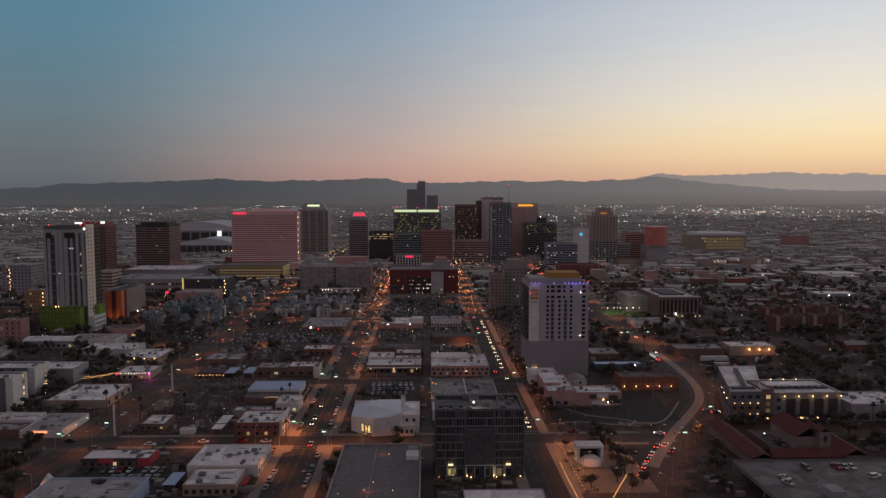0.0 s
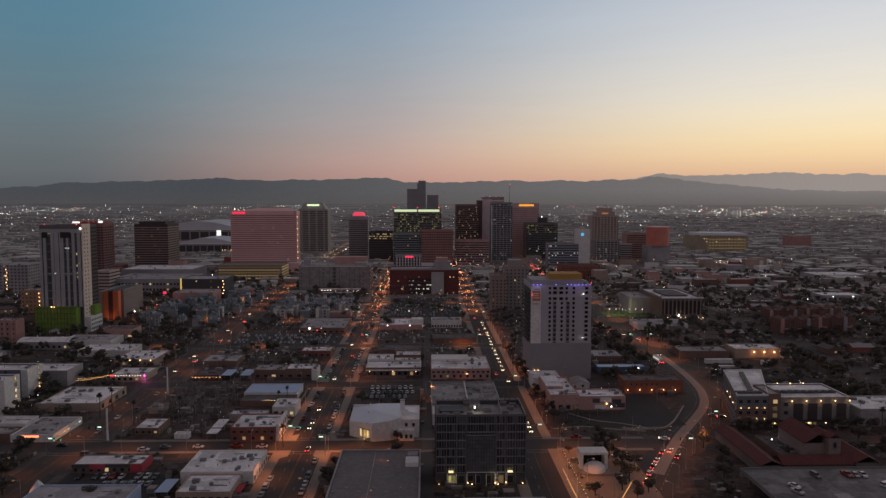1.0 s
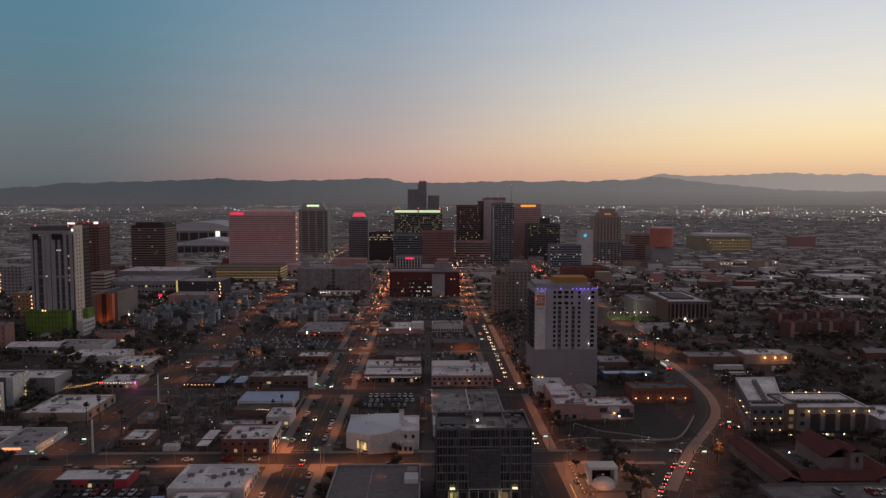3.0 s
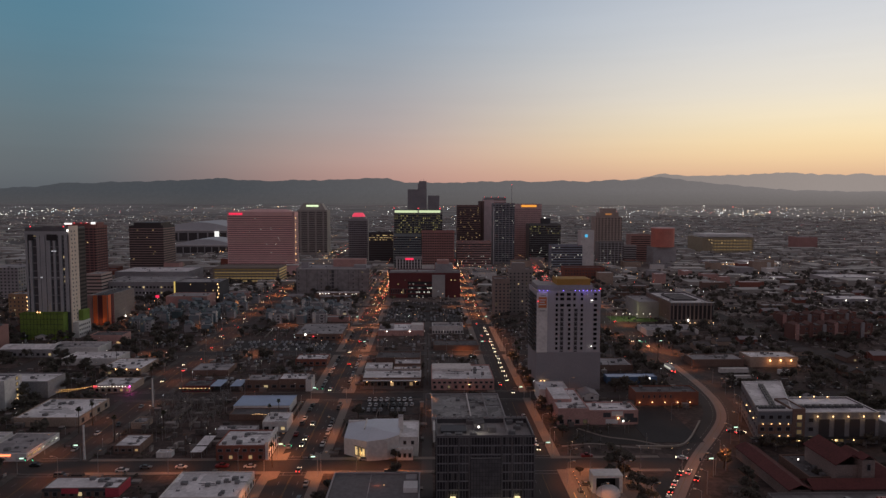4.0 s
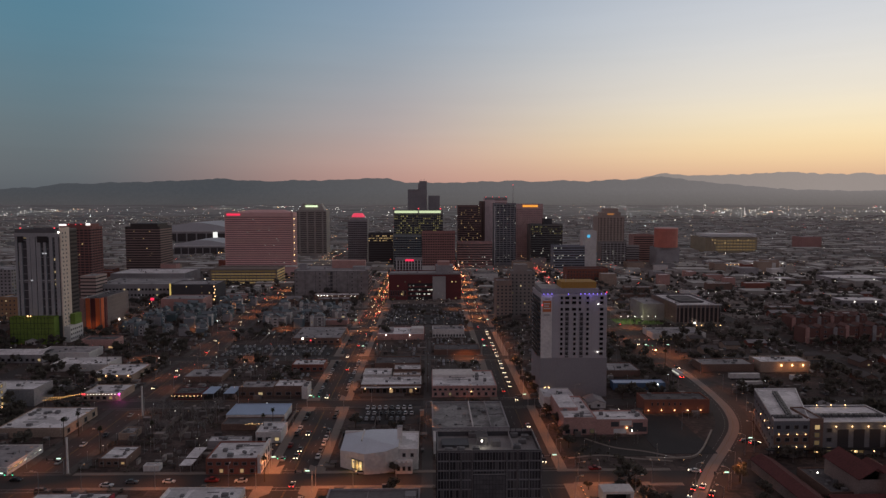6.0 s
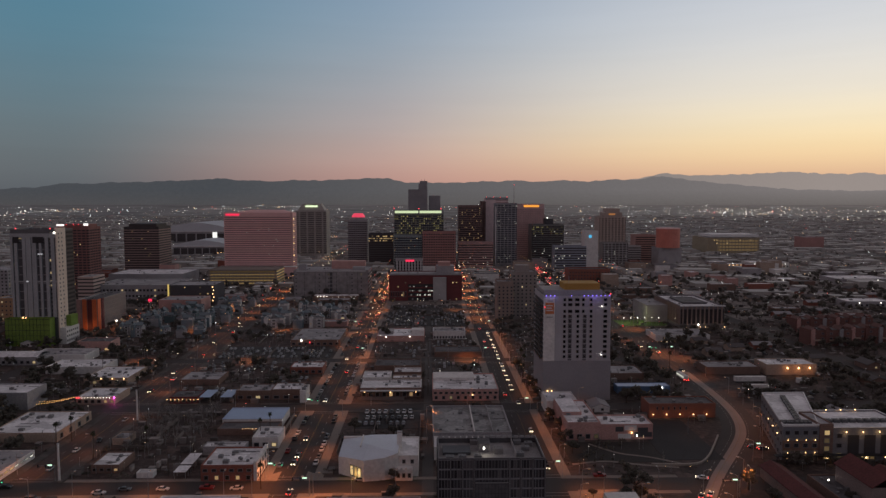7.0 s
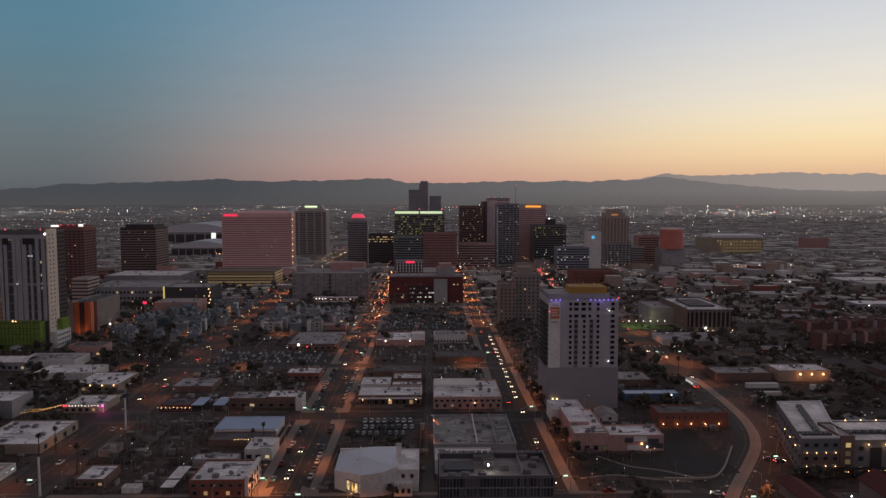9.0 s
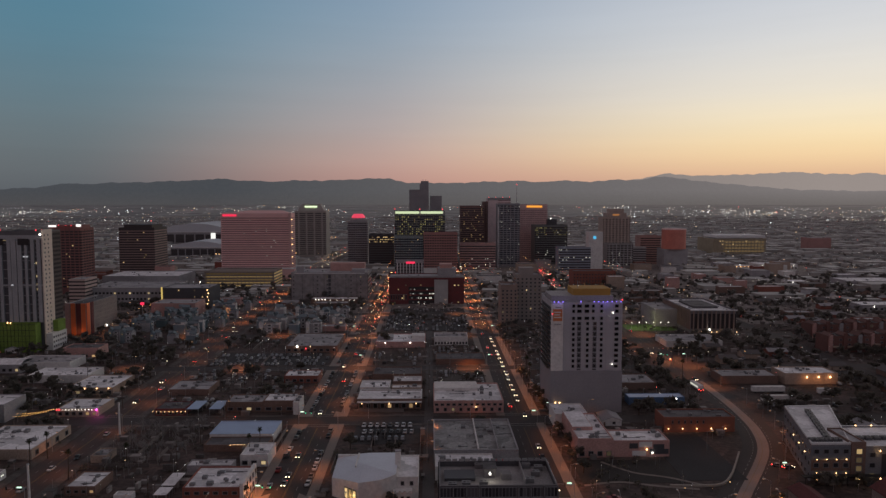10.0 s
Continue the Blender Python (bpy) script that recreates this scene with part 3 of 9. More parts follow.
def lines():
    g = Geo()

    def dash(x, y0, y1, on, off, w=0.15, mi=0):
        y = y0
        while y < y1:
            if all(abs(y + on / 2 - c) > cw / 2 + on / 2 for c, cw in CROSS):
                a, b = (x + s3x(v) - S3 if x < -120 else x for v in (y, y + on))
                g.face([(a - w / 2, y, 0.06), (a + w / 2, y, 0.06), (b + w / 2, y + on, 0.06), (b - w / 2, y + on, 0.06)], mi)
            y += on + off

    for x in (S1 - 0.2, S1 + 0.2, S3 - 0.2, S3 + 0.2):
        dash(x, 130, 900, 6, 0.0, 0.14, 1)
    for x in (S1 - 3.6, S1 + 3.6, S3 - 4, S3 + 4, S2 - 3.2):
        dash(x, 130, 900, 3, 6)
    dash(S2 + 0.2, 130, 900, 6, 0.0, 0.14, 1)
    for a, b in zip(BEND[:-12], BEND[1:]):
        d = Vector((b[0] - a[0], b[1] - a[1], 0))
        s = Vector((d.y, -d.x, 0)).normalized()
        for o, mi in ((-3.6, 0), (0.0, 1), (3.6, 0)):
            p, q = Vector((*a, 0.06)) + s * o, Vector((*b, 0.06)) + s * o
            e = s * 0.07
            q = p + (q - p) * (1.0 if mi else 0.5)
            g.face([p - e, p + e, q + e, q - e], mi)
    # stop bars and crossings at the junctions
    for x0, half in ((S1, HALF1), (S2, 6.7), (S3, 8.0)):
        for y, w in CROSS[:4]:
            x = s3x(y) if x0 == S3 else x0
            for side in (-1, 1):
                for o in (1.0, 3.6):
                    v0 = y + side * (w / 2 + o)
                    g.face([(x - half, v0 - 0.13, 0.06), (x + half, v0 - 0.13, 0.06), (x + half, v0 + 0.13, 0.06), (x - half, v0 + 0.13, 0.06)], 0)
    ob = new("road_markings", g.mesh("road_markings", [PAINT, YELLOW_PAINT]))
    tagged(ob, "worn white and yellow painted road lines", "road marking", kind="structure")


lines()


# darker pavement copy: the dimness of poorly lit streets is put into the colour
DIM_PAVING = mat("dim_street_pavement", (0.1, 0.085, 0.077), 0.9, vary=0.4, scale=0.3, fine=3, patch=0.3)


def kerbs():
    """Raised pavements with kerb steps along the streets, broken at the junctions."""
    ends = [120.0]
    for y, w in CROSS:
        ends += [y - w / 2, y + w / 2]
    ends.append(1100.0)
    n = 0
    for x, half, wide in ((S1, HALF1, 3.8), (S2, 6.75, 4.3), (S3, 8.0, 4.0)):
        for side in (-1, 1):
            g = Geo()
            for a, b in zip(ends[::2], ends[1::2]):
                u0, u1 = sorted((x + side * half, x + side * (half + wide)))
                sa, sb = (s3x(v) - S3 if x == S3 else 0 for v in (a, b))
                g.prism([(u0 + sa, a), (u1 + sa, a), (u1 + sb, b), (u0 + sb, b)], -0.1, 0.15)
                if x == S1:  # planted bulges at the corners
                    c0, c1 = sorted((x + side * half, x + side * (half - 3.0)))
                    if a > 130:
                        g.prism([(c0, a), (c1, a), (c1, a + 6.5), (c0, a + 9)] if side > 0 else [(c0, a), (c1, a), (c1, a + 9), (c0, a + 6.5)], -0.1, 0.149)
                    g.prism([(c0, b - 6.5), (c1, b - 9), (c1, b), (c0, b)] if side > 0 else [(c0, b - 9), (c1, b - 6.5), (c1, b), (c0, b)], -0.1, 0.149)
            n += 1
            tagged(new("pavement_%d" % n, g.mesh("pavement", [DIM_PAVING if x == S3 else CONCRETE])), "darker pavement with raised kerb on dim streets" if x == S3 else "pale concrete pavement with raised kerb", "pavement", kind="structure")
    spans = [(-138, S1 - HALF1 - 3.8), (S1 + HALF1 + 3.8, 37.4 - 4.0), (51 + 4, 96)]
    for y, w in CROSS[:4]:
        for side in (-1, 1):
            g = Geo()
            for a, b in spans:
                v0, v1 = sorted((y + side * w / 2, y + side * (w / 2 + 2.6)))
                g.box(a, b, v0, v1, -0.1, 0.15)
            n += 1
            tagged(new("pavement_%d" % n, g.mesh("pavement", [CONCRETE if y < 320 else DIM_PAVING])), "pale concrete pavement with raised kerb" if y < 320 else "darker pavement with raised kerb on dim streets", "pavement", kind="structure")


kerbs()


def lot(label, x0, x1, y0, y1, material=None, z=0.08, name="parking_lot"):
    g = Geo().box(x0, x1, y0, y1, -0.1, z)
    return tagged(new(name, g.mesh(name, [material or LOT])), label, name.replace("_", " "), kind="structure")


lot("asphalt car park behind the low shop row", -34.5, -4, 366, 398)
lot("narrow concrete alley between the blocks", -2.6, 1.8, 212, 700, mat("alley_concrete", (0.085, 0.076, 0.074), 0.9), 0.07, "alley")
lot("asphalt car park with many parked cars", -146, -97, 249.5, 272)
lot("wide asphalt car park full of cars", -142, -67, 508, 545)
lot("dark dry lawn of a small city park", 58, 97, 323, 346, mat("dry_lawn", (0.036, 0.033, 0.03), 0.95, vary=0.4, scale=0.4, fine=5), 0.1, "lawn")
lot("dark asphalt yard inside the bend", 97.5, 122, 325, 376, mat("fresh_asphalt", (0.032, 0.031, 0.033), 0.9, vary=0.4, scale=0.3, fine=4))
OCCUPIED.append((97.5, 126, 323, 377))
lot("concrete plaza of the corner park", 55, 84, 245, 297, mat("plaza_paving", (0.2, 0.165, 0.14), 0.85, vary=0.3), 0.09, "plaza")
lot("empty graded dirt block", -34, -5, 470, 500, mat("dark_soil", (0.07, 0.06, 0.055), 0.95, vary=0.4), 0.06, "dirt_lot")
lot("empty graded dirt block", 4, 36, 455, 500, MATS["dark_soil"], 0.06, "dirt_lot")
lot("asphalt car park between low buildings", -35, -5, 575, 600)
lot("asphalt car park before the red building", -38, 36, 625, 740)
lot("brightly lit green sports lawn", 163, 206, 622, 650, mat("sports_turf", (0.09, 0.16, 0.04), 0.9), 0.1, "sports_field")
lot("dim asphalt car park beside the street", 172, 262, 479, 500)


# ---- far mountains ----
def mountains(name, label, y, profile, material, depth, seed):
    rng = random.Random(seed)
    xs = [p[0] for p in profile]
    hs = [p[1] for p in profile]
    g = Geo()
    cols, rows = 460, 10
    v = []
    for r in range(rows):
        s = r / (rows - 1)
        for c in range(cols):
            x = xs[0] + (xs[-1] - xs[0]) * c / (cols - 1)
            top = np.interp(x, xs, hs)
            nz = noise.noise((x * 0.004, s * 3 + seed, seed)) * 0.5 + noise.noise((x * 0.016, s * 5, seed + 4)) * 0.3
            z = 40 + (top - 40) * (1 - (1 - s) ** 1.2) + nz * 26 * s * (1.15 - s) * 2 + noise.noise((x * 0.006, seed, 2)) * 11 * s + noise.noise((x * 0.02, seed, 7)) * 6 * s - abs(noise.noise((x * 0.045, seed, 1))) * 7 * s
            v.append((x, y + depth * s + nz * 60 * (1 - s), z))
    f = [(r * cols + c, r * cols + c + 1, (r + 1) * cols + c + 1, (r + 1) * cols + c) for r in range(rows - 1) for c in range(cols - 1)]
    me = bpy.data.meshes.new(name)
    me.from_pydata(v, [], f)
    me.materials.append(material)
    tagged(new(name, me), label, "mountain range", kind="structure")


RIDGE_NEAR = hazy("near_ridge_haze", (0.03, 0.032, 0.033), (0.056, 0.062, 0.07), (0.2, 0.18, 0.176))
RIDGE_FAR = hazy("far_ridge_haze", (0.03, 0.032, 0.033), (0.12, 0.11, 0.11), (0.31, 0.265, 0.245))
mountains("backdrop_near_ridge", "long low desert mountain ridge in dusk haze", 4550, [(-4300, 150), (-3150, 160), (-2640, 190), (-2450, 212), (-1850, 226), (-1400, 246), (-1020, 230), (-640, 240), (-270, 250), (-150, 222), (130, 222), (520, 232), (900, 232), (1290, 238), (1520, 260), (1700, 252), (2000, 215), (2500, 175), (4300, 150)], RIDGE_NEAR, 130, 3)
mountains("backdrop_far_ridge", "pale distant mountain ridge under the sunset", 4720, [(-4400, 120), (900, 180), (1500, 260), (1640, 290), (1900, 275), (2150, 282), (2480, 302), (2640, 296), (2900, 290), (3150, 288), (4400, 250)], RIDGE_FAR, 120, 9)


# ---- the blocks near the flight line ----
PALE_PANEL = mat("grey_screen", (0.1, 0.1, 0.108), 0.7, vary=0.5, scale=0.35, fine=2)
BLACK_GLASS = pane_mat("black_curtain_glass", (0.058, 0.059, 0.066), 0.0, (1, 0.8, 0.5), 0.0, rough=0.1)
WIN_BLACK = window_mesh("window_black", BLACK_GLASS, mat("mullion_grey", (0.24, 0.24, 0.255), 0.5, 0.2, vary=0.3), 0.07)

WIN_BLACK_DEEP = window_mesh("window_black", pane_mat("deep_black_glass", (0.034, 0.034, 0.039), 0.0, (1, 0.8, 0.5), 0.0, rough=0.12), MATS["mullion_grey"], 0.07)
WIN_BLACK_PALE = window_mesh("window_black", pane_mat("blind_behind_glass", (0.1, 0.098, 0.104), 0.0, (1, 0.8, 0.5), 0.0, rough=0.3), MATS["mullion_grey"], 0.07)


def black_office():
    x0, x1, y0, y1, h = 3.0, 36.3, 260.0, 278.5, 26.6
    roof = mat("office_roof", (0.3, 0.29, 0.29), 0.9, vary=0.35, patch=0.3)
    root, size = building("office_building", "black glass office block with fine mullions and lit lobby", x0, x1, y0, y1, h, DARK_WALL, roof, 1.6, 0)
    w, d = size
    pick = random.Random(4)
    kinds = [[pick.choice((0, 0, 0, 1, 1, 2)) for c in range(34)] for r in range(7)]
    for k, m in enumerate((WIN_BLACK, WIN_BLACK_DEEP, WIN_BLACK_PALE)):
        windows(root, size, "front", 34, 7, 4.6, 3.1, 1.0, 3.08, m, skip=lambda r, c, k=k: kinds[r][c] != k, depth=0.18)
    fins(root, size, "left", 16, 0.25, 0, h, BLACK_METAL, "mullion", 0.3)
    bands(root, size, "left", 7, 4.6, 3.1, 2.4, BAND_GLASS, out=0.1)
    for u in (0.0, 0.115, 0.225, 0.335, 0.665, 0.775, 0.885, 1.0):
        a = -w / 2 + u * w
        bar("pier", root, DARK_WALL, a - 0.22, a + 0.22, -0.55, 0, 0, h)
        bar("pier_edge", root, GREY_WALL, a - 0.05, a + 0.05, -0.62, -0.55, 0, h + 0.1)
    # grey panel before the middle of the facade, painting its brighter reflection
    bar("sun_screen", root, PALE_PANEL, -w / 2 + 0.345 * w, -w / 2 + 0.655 * w, -0.75, -0.6, 5.2, 19.0)
    for k in range(11):
        a = -w / 2 + (0.345 + 0.031 * k) * w
        bar("screen_joint", root, BLACK_METAL, a - 0.05, a + 0.05, -0.8, -0.75, 5.2, 19.0)
    for k in range(9):
        bar("screen_joint", root, BLACK_METAL, -w / 2 + 0.345 * w, -w / 2 + 0.655 * w, -0.79, -0.75, 6.6 + 1.5 * k, 6.68 + 1.5 * k)
    bar("screen_rail", root, STEEL, -w / 2 + 0.345 * w, -w / 2 + 0.655 * w, -0.8, -0.55, 19.0, 19.2)
    bar("screen_rail", root, STEEL, -w / 2 + 0.345 * w, -w / 2 + 0.655 * w, -0.8, -0.55, 4.9, 5.2)
    # lobby: lit bays between the piers
    for u0, u1, m in ((0.135, 0.175, WIN_LIT_OFFICE), (0.18, 0.22, WIN_LIT_OFFICE), (0.35, 0.42, WIN_DARK), (0.44, 0.5, WIN_DARK), (0.56, 0.62, WIN_DARK), (0.69, 0.76, WIN_SHOP), (0.24, 0.32, WIN_DARK), (0.79, 0.87, WIN_DARK)):
        piece("lobby_window", m, root, -w / 2 + (u0 + u1) / 2 * w, 0, 0.3, (u1 - u0) * w, 0.2, 3.6)
    for u in (0.125, 0.225, 0.335, 0.44, 0.56, 0.665, 0.775):
        bar("lobby_column", root, WHITE_TRIM, -w / 2 + u * w - 0.12, -w / 2 + u * w + 0.12, -0.9, -0.65, 0, 4.4)
    for u, z in ((0.03, 0.6), (0.355, 1.0), (0.66, 1.0), (0.78, 1.2), (0.965, 0.8), (0.4, 0.5), (0.69, 0.5)):
        lamp_bulb(root, -w / 2 + u * w, -1.2, z, WARM_LAMP, 0.42)
    bar("coping", root, mat("dull_coping", (0.16, 0.155, 0.16), 0.8), -w / 2 - 0.1, w / 2 + 0.1, -0.15, 0.3, h, h + 0.15)
    bar("coping", root, mat("dull_coping", (0.16, 0.155, 0.16), 0.8), -w / 2 - 0.1, -w / 2 + 0.3, 0.3, d, h, h + 0.15)
    bar("coping", root, mat("dull_coping", (0.16, 0.155, 0.16), 0.8), w / 2 - 0.3, w / 2 + 0.1, 0.3, d, h, h + 0.15)
    for u in (0.165, 0.825):  # lamp boxes over the entrances
        bar("canopy_lamp", root, glowing("canopy_lamp_glow", (1.0, 0.8, 0.42), 1.3), -w / 2 + u * w - 0.9, -w / 2 + u * w + 0.9, -1.5, -0.7, 5.2, 5.7)
    for u0, u1 in ((0.345, 0.655), (0.68, 0.79)):  # pale frames round the recessed bays
        for u in (u0, u1):
            bar("bay_frame", root, WHITE_TRIM, -w / 2 + u * w - 0.1, -w / 2 + u * w + 0.1, -0.95, -0.82, 0, 5.2)
        bar("bay_frame", root, WHITE_TRIM, -w / 2 + u0 * w + 0.1, -w / 2 + u1 * w - 0.1, -0.95, -0.82, 5.0, 5.2)
    # louvred roof edge, penthouse, plant
    for k in range(17):
        a = -w / 2 + (k + 0.5) * w / 17
        bar("louvre", root, STEEL, a - 0.75, a + 0.75, d - 0.5, d - 0.38, h, h + 0.9)
    bar("louvre_rail", root, STEEL, -w / 2, w / 2, d - 0.62, d - 0.5, h + 0.4, h + 0.5)
    for k in range(10):
        a = 0.5 + k * (d - 1) / 10
        bar("louvre", root, STEEL, w / 2 - 0.5, w / 2 - 0.38, a + 0.2, a + 1.6, h + 0.16, h + 0.9)
    bar("penthouse", root, DARK_WALL, -w / 2 + 1.5, -w / 2 + 10.5, 7, 13.5, h - 1.6, h - 0.7)
    bar("penthouse", root, mat("penthouse_grey", (0.2, 0.195, 0.2), 0.85), -3.4, 0.2, 9.5, 14.5, h - 1.6, h + 1.0)
    bar("penthouse_roof", root, DARK_ROOF, -3.6, 0.4, 9.3, 14.7, h + 1.0, h + 1.15)
    bar("penthouse", root, MATS["penthouse_grey"], 1.6, 4.4, 7.5, 10.5, h - 1.6, h + 0.2)
    bar("screen_wall", root, GREY_WALL, 8.0, 8.2, 4, 18, h - 1.6, h + 0.2)
    for x, y in ((-13, 3), (-9, 3.6), (-4, 4), (9.6, 6), (12, 11), (13.5, 15), (-4.5, 17), (10, 17)):
        piece("rooftop_unit", UNIT, root, x, y, h - 1.6, 2.4, 1.8, 1.6)
    lamp_bulb(root, -1.9, 6.8, h + 0.4, WHITE_LAMP, 0.7)
    point_light("roof_lamp_light", (x0 + x1) / 2 - 1.9, y0 + 6.2, h + 0.9, 110, (1.0, 0.9, 0.7), 0.2)
    point_light("lobby_light", x0 + 6, y0 - 2.5, 3, 45, (1.0, 0.8, 0.4), 0.3)
    point_light("lobby_light", x0 + 22, y0 - 2.5, 3, 45, (1.0, 0.8, 0.4), 0.3)


black_office()

# near-black panes paint the shade inside the window openings
HOLE = pane_mat("opening_shade_pane", (0.012, 0.012, 0.014), 0.0, (1, 0.85, 0.6), 0.7)
WIN_HOLE = window_mesh("window_opening", HOLE, mat("concrete_reveal", (0.3, 0.29, 0.3), 0.9), 0.06)


def white_tower():
    x0, x1, y0, y1, h = 61.0, 96.4, 409.5, 441.5, 56.0
    root, size = building("apartment_tower", "pale unfinished apartment tower with dark window openings and orange banner", x0, x1, y0, y1, h, mat("tower_plaster", (0.44, 0.425, 0.45), 0.85, vary=0.12), GREY_ROOF, 1.3, 5)
    w, d = size
    # plain grey podium, a little proud
    part("podium", Geo().ring(-w / 2 - 0.3, w / 2 + 0.3, -0.4, d + 0.3, 0.3, 0, 21.4), mat("podium_concrete", (0.3, 0.29, 0.31), 0.9, vary=0.12), root)
    # tall white panel with the banner
    bar("wall_panel", root, WHITE_WALL, -w / 2 - 0.35, -w / 2 + 5.6, -0.7, 0, 21.4, 55.0)
    bar("banner", root, mat("orange_banner", (0.6, 0.2, 0.08), 0.7, vary=0.1), -w / 2 + 0.5, -w / 2 + 5.1, -0.76, -0.7, 46.6, 52.6)
    for k in range(3):
        bar("banner_text_bar", root, WHITE_TRIM, -w / 2 + 1.0, -w / 2 + (4.6, 3.9, 4.4)[k], -0.79, -0.76, 48.2 + k * 1.3, 48.7 + k * 1.3)
    bar("banner_text_bar", root, GREY_WALL, -w / 2 + 1.2, -w / 2 + 4.4, -0.76, -0.7, 44.6, 45.2)
    bar("banner_text_bar", root, GREY_WALL, -w / 2 + 1.6, -w / 2 + 4.6, -0.76, -0.7, 53.2, 53.8)
    for u in (0.389, 0.61):  # dark strips painting the shade of recessed balcony shafts
        bar("balcony_shaft", root, mat("shaft_shade", (0.04, 0.038, 0.042), 0.9), -w / 2 + u * w - 0.95, -w / 2 + u * w + 0.95, -0.06, 0, 21.6, 46)
        for r in range(9):
            bar("shaft_slab", root, MATS["podium_concrete"], -w / 2 + u * w - 0.92, -w / 2 + u * w + 0.92, -0.16, -0.06, 22.1 + 2.7 * r, 22.7 + 2.7 * r)
    # storeys of openings; the two top ones stand apart
    cols = ((0.307, 1.45), (0.389, 1.5), (0.507, 1.45), (0.61, 1.5), (0.704, 1.45), (0.918, 2.2))
    for r in range(12):
        z = 22.75 + r * 2.7 if r < 10 else 50.6 + (r - 10) * 2.6
        for c, (u, ww) in enumerate(cols):
            if r > 8:
                u, ww = ((0.307, 1.45), (0.389, 2.4), (0.495, 2.5), (0.585, 1.45), (0.704, 1.45), (0.918, 2.0))[c]
            piece("window", WIN_HOLE, root, -w / 2 + u * w, 0, z, ww, 0.18, 1.7)
    for k in range(9):
        a = -w / 2 + 6.0 + k * (w - 7) / 8
        bar("panel_joint", root, MATS["podium_concrete"], a - 0.04, a + 0.04, -0.03, 0, 21.5, h - 0.2)
    bands(root, size, "left", 13, 22.0, 2.45, 1.6, DARK_WALL, "balcony_opening", 0.1, (0.05, 0.95))
    for r in range(13):
        bar("balcony_slab", root, CONCRETE, -w / 2 - 1.6, -w / 2 - 0.1, 4, d - 4, 21.6 + r * 2.45, 21.8 + r * 2.45)
        bar("balcony_rail", root, BLACK_METAL, -w / 2 - 1.6, -w / 2 - 1.52, 4, d - 4, 21.8 + r * 2.45, 22.7 + r * 2.45)
    # roof storey: setback, tan plant box, violet edge lights
    bar("roof_storey", root, GREY_WALL, -w / 2 + 1.5, w / 2 - 2, 10, d - 2, h - 1.3, h + 1.8)
    bar("plant_room", root, mat("ochre_board", (0.42, 0.24, 0.05), 0.8, vary=0.15), -w / 2 + 13, w / 2 - 3, 12, d - 6, h + 1.8, h + 5.2)
    bar("mast", root, STEEL, -2.0, -1.8, 14, 14.2, h + 1.8, h + 9)
    violet = glowing("violet_lamp", (0.25, 0.16, 1.0), 2.2)
    for k in range(16):
        u = -w / 2 + 1 + k * (w - 2) / 15
        if k in (0, 1, 2, 6, 9, 10, 11, 12, 13, 14, 15):
            lamp_bulb(root, u, -0.5, h, violet, 0.55, "edge_light")
    lamp_bulb(root, w / 2 - 0.2, 0, h + 0.8, RED_LAMP, 0.7, "warning_light")
    lamp_bulb(root, -w / 2 + 0.2, -0.8, h - 6, RED_LAMP, 0.6, "warning_light")
    for u, z in ((0.86, 50.5), (0.86, 24.5)):
        lamp_bulb(root, -w / 2 + u * w, -0.8, z, WHITE_LAMP, 0.5, "work_light")
    for u in (0.06, 0.12):
        lamp_bulb(root, -w / 2 + u * w, -1.0, 4.8, WARM_LAMP, 0.8, "entrance_light")
    point_light("violet_edge_light", (x0 + x1) / 2 + 9, y0 - 2.0, h + 1.5, 220, (0.3, 0.2, 1.0), 1.0)
    point_light("violet_edge_light", x0 + 4, y0 - 2.0, h + 1.5, 160, (0.35, 0.25, 1.0), 1.0)


white_tower()


def shop(label, x0, x1, y0, y1, h, wall, roof, units=4, par=0.5, coping=None, cols=0, glass=None, face="front", z0=0.7, wh=1.8, name="shop_building", group=""):
    root, size = building(name, label, x0, x1, y0, y1, h, wall, roof, par, units, coping, group=group)
    if cols:
        step = (size[0] if face == "front" else size[1]) / cols
        windows(root, size, face, cols, 1, z0, 3, step * 0.6, wh, glass or WIN_SHOP)
    return root, size


# block between the first street and the alley
r, s = shop("long grey warehouse with dark felt roof", -33.4, -2.8, 200, 272, 9.1, GREY_WALL, mat("warehouse_roof", (0.17, 0.165, 0.17), 0.9, vary=0.3, scale=0.3, fine=2), 0, 0.5, GREY_ROOF)
bar("roof_joint", r, GREY_ROOF, -2.2, -1.9, 1, 71, 8.6, 8.75)
bar("roof_hatch", r, WHITE_TRIM, 9.8, 14.6, 56, 62, 8.6, 10.2)
bar("roof_hatch", r, GREY_WALL, 10.4, 14.2, 65, 69, 8.6, 9.6)
for x, y in ((-3.6, 30), (-1.0, 36), (-12, 27), (6, 29), (3, 62), (-15, 28)):
    lamp_bulb(r, x, y, 8.65, WARM_LAMP, 0.16, "roof_lamp")
for x, y, pw in ((-2.4, 29, 60), (0.6, 62, 40), (-2.2, 21, 40)):
    point_light("roof_lamp_light", -18.1 + x, 200 + y, 10.0, pw, (1.0, 0.22, 0.1), 0.2)
for k in range(6):
    bar("roof_vent", r, GREY_ROOF, -14 + k * 4.5, -13.5 + k * 4.5, 34 + 3 * (k % 2), 34.5 + 3 * (k % 2), 8.6, 9.1)


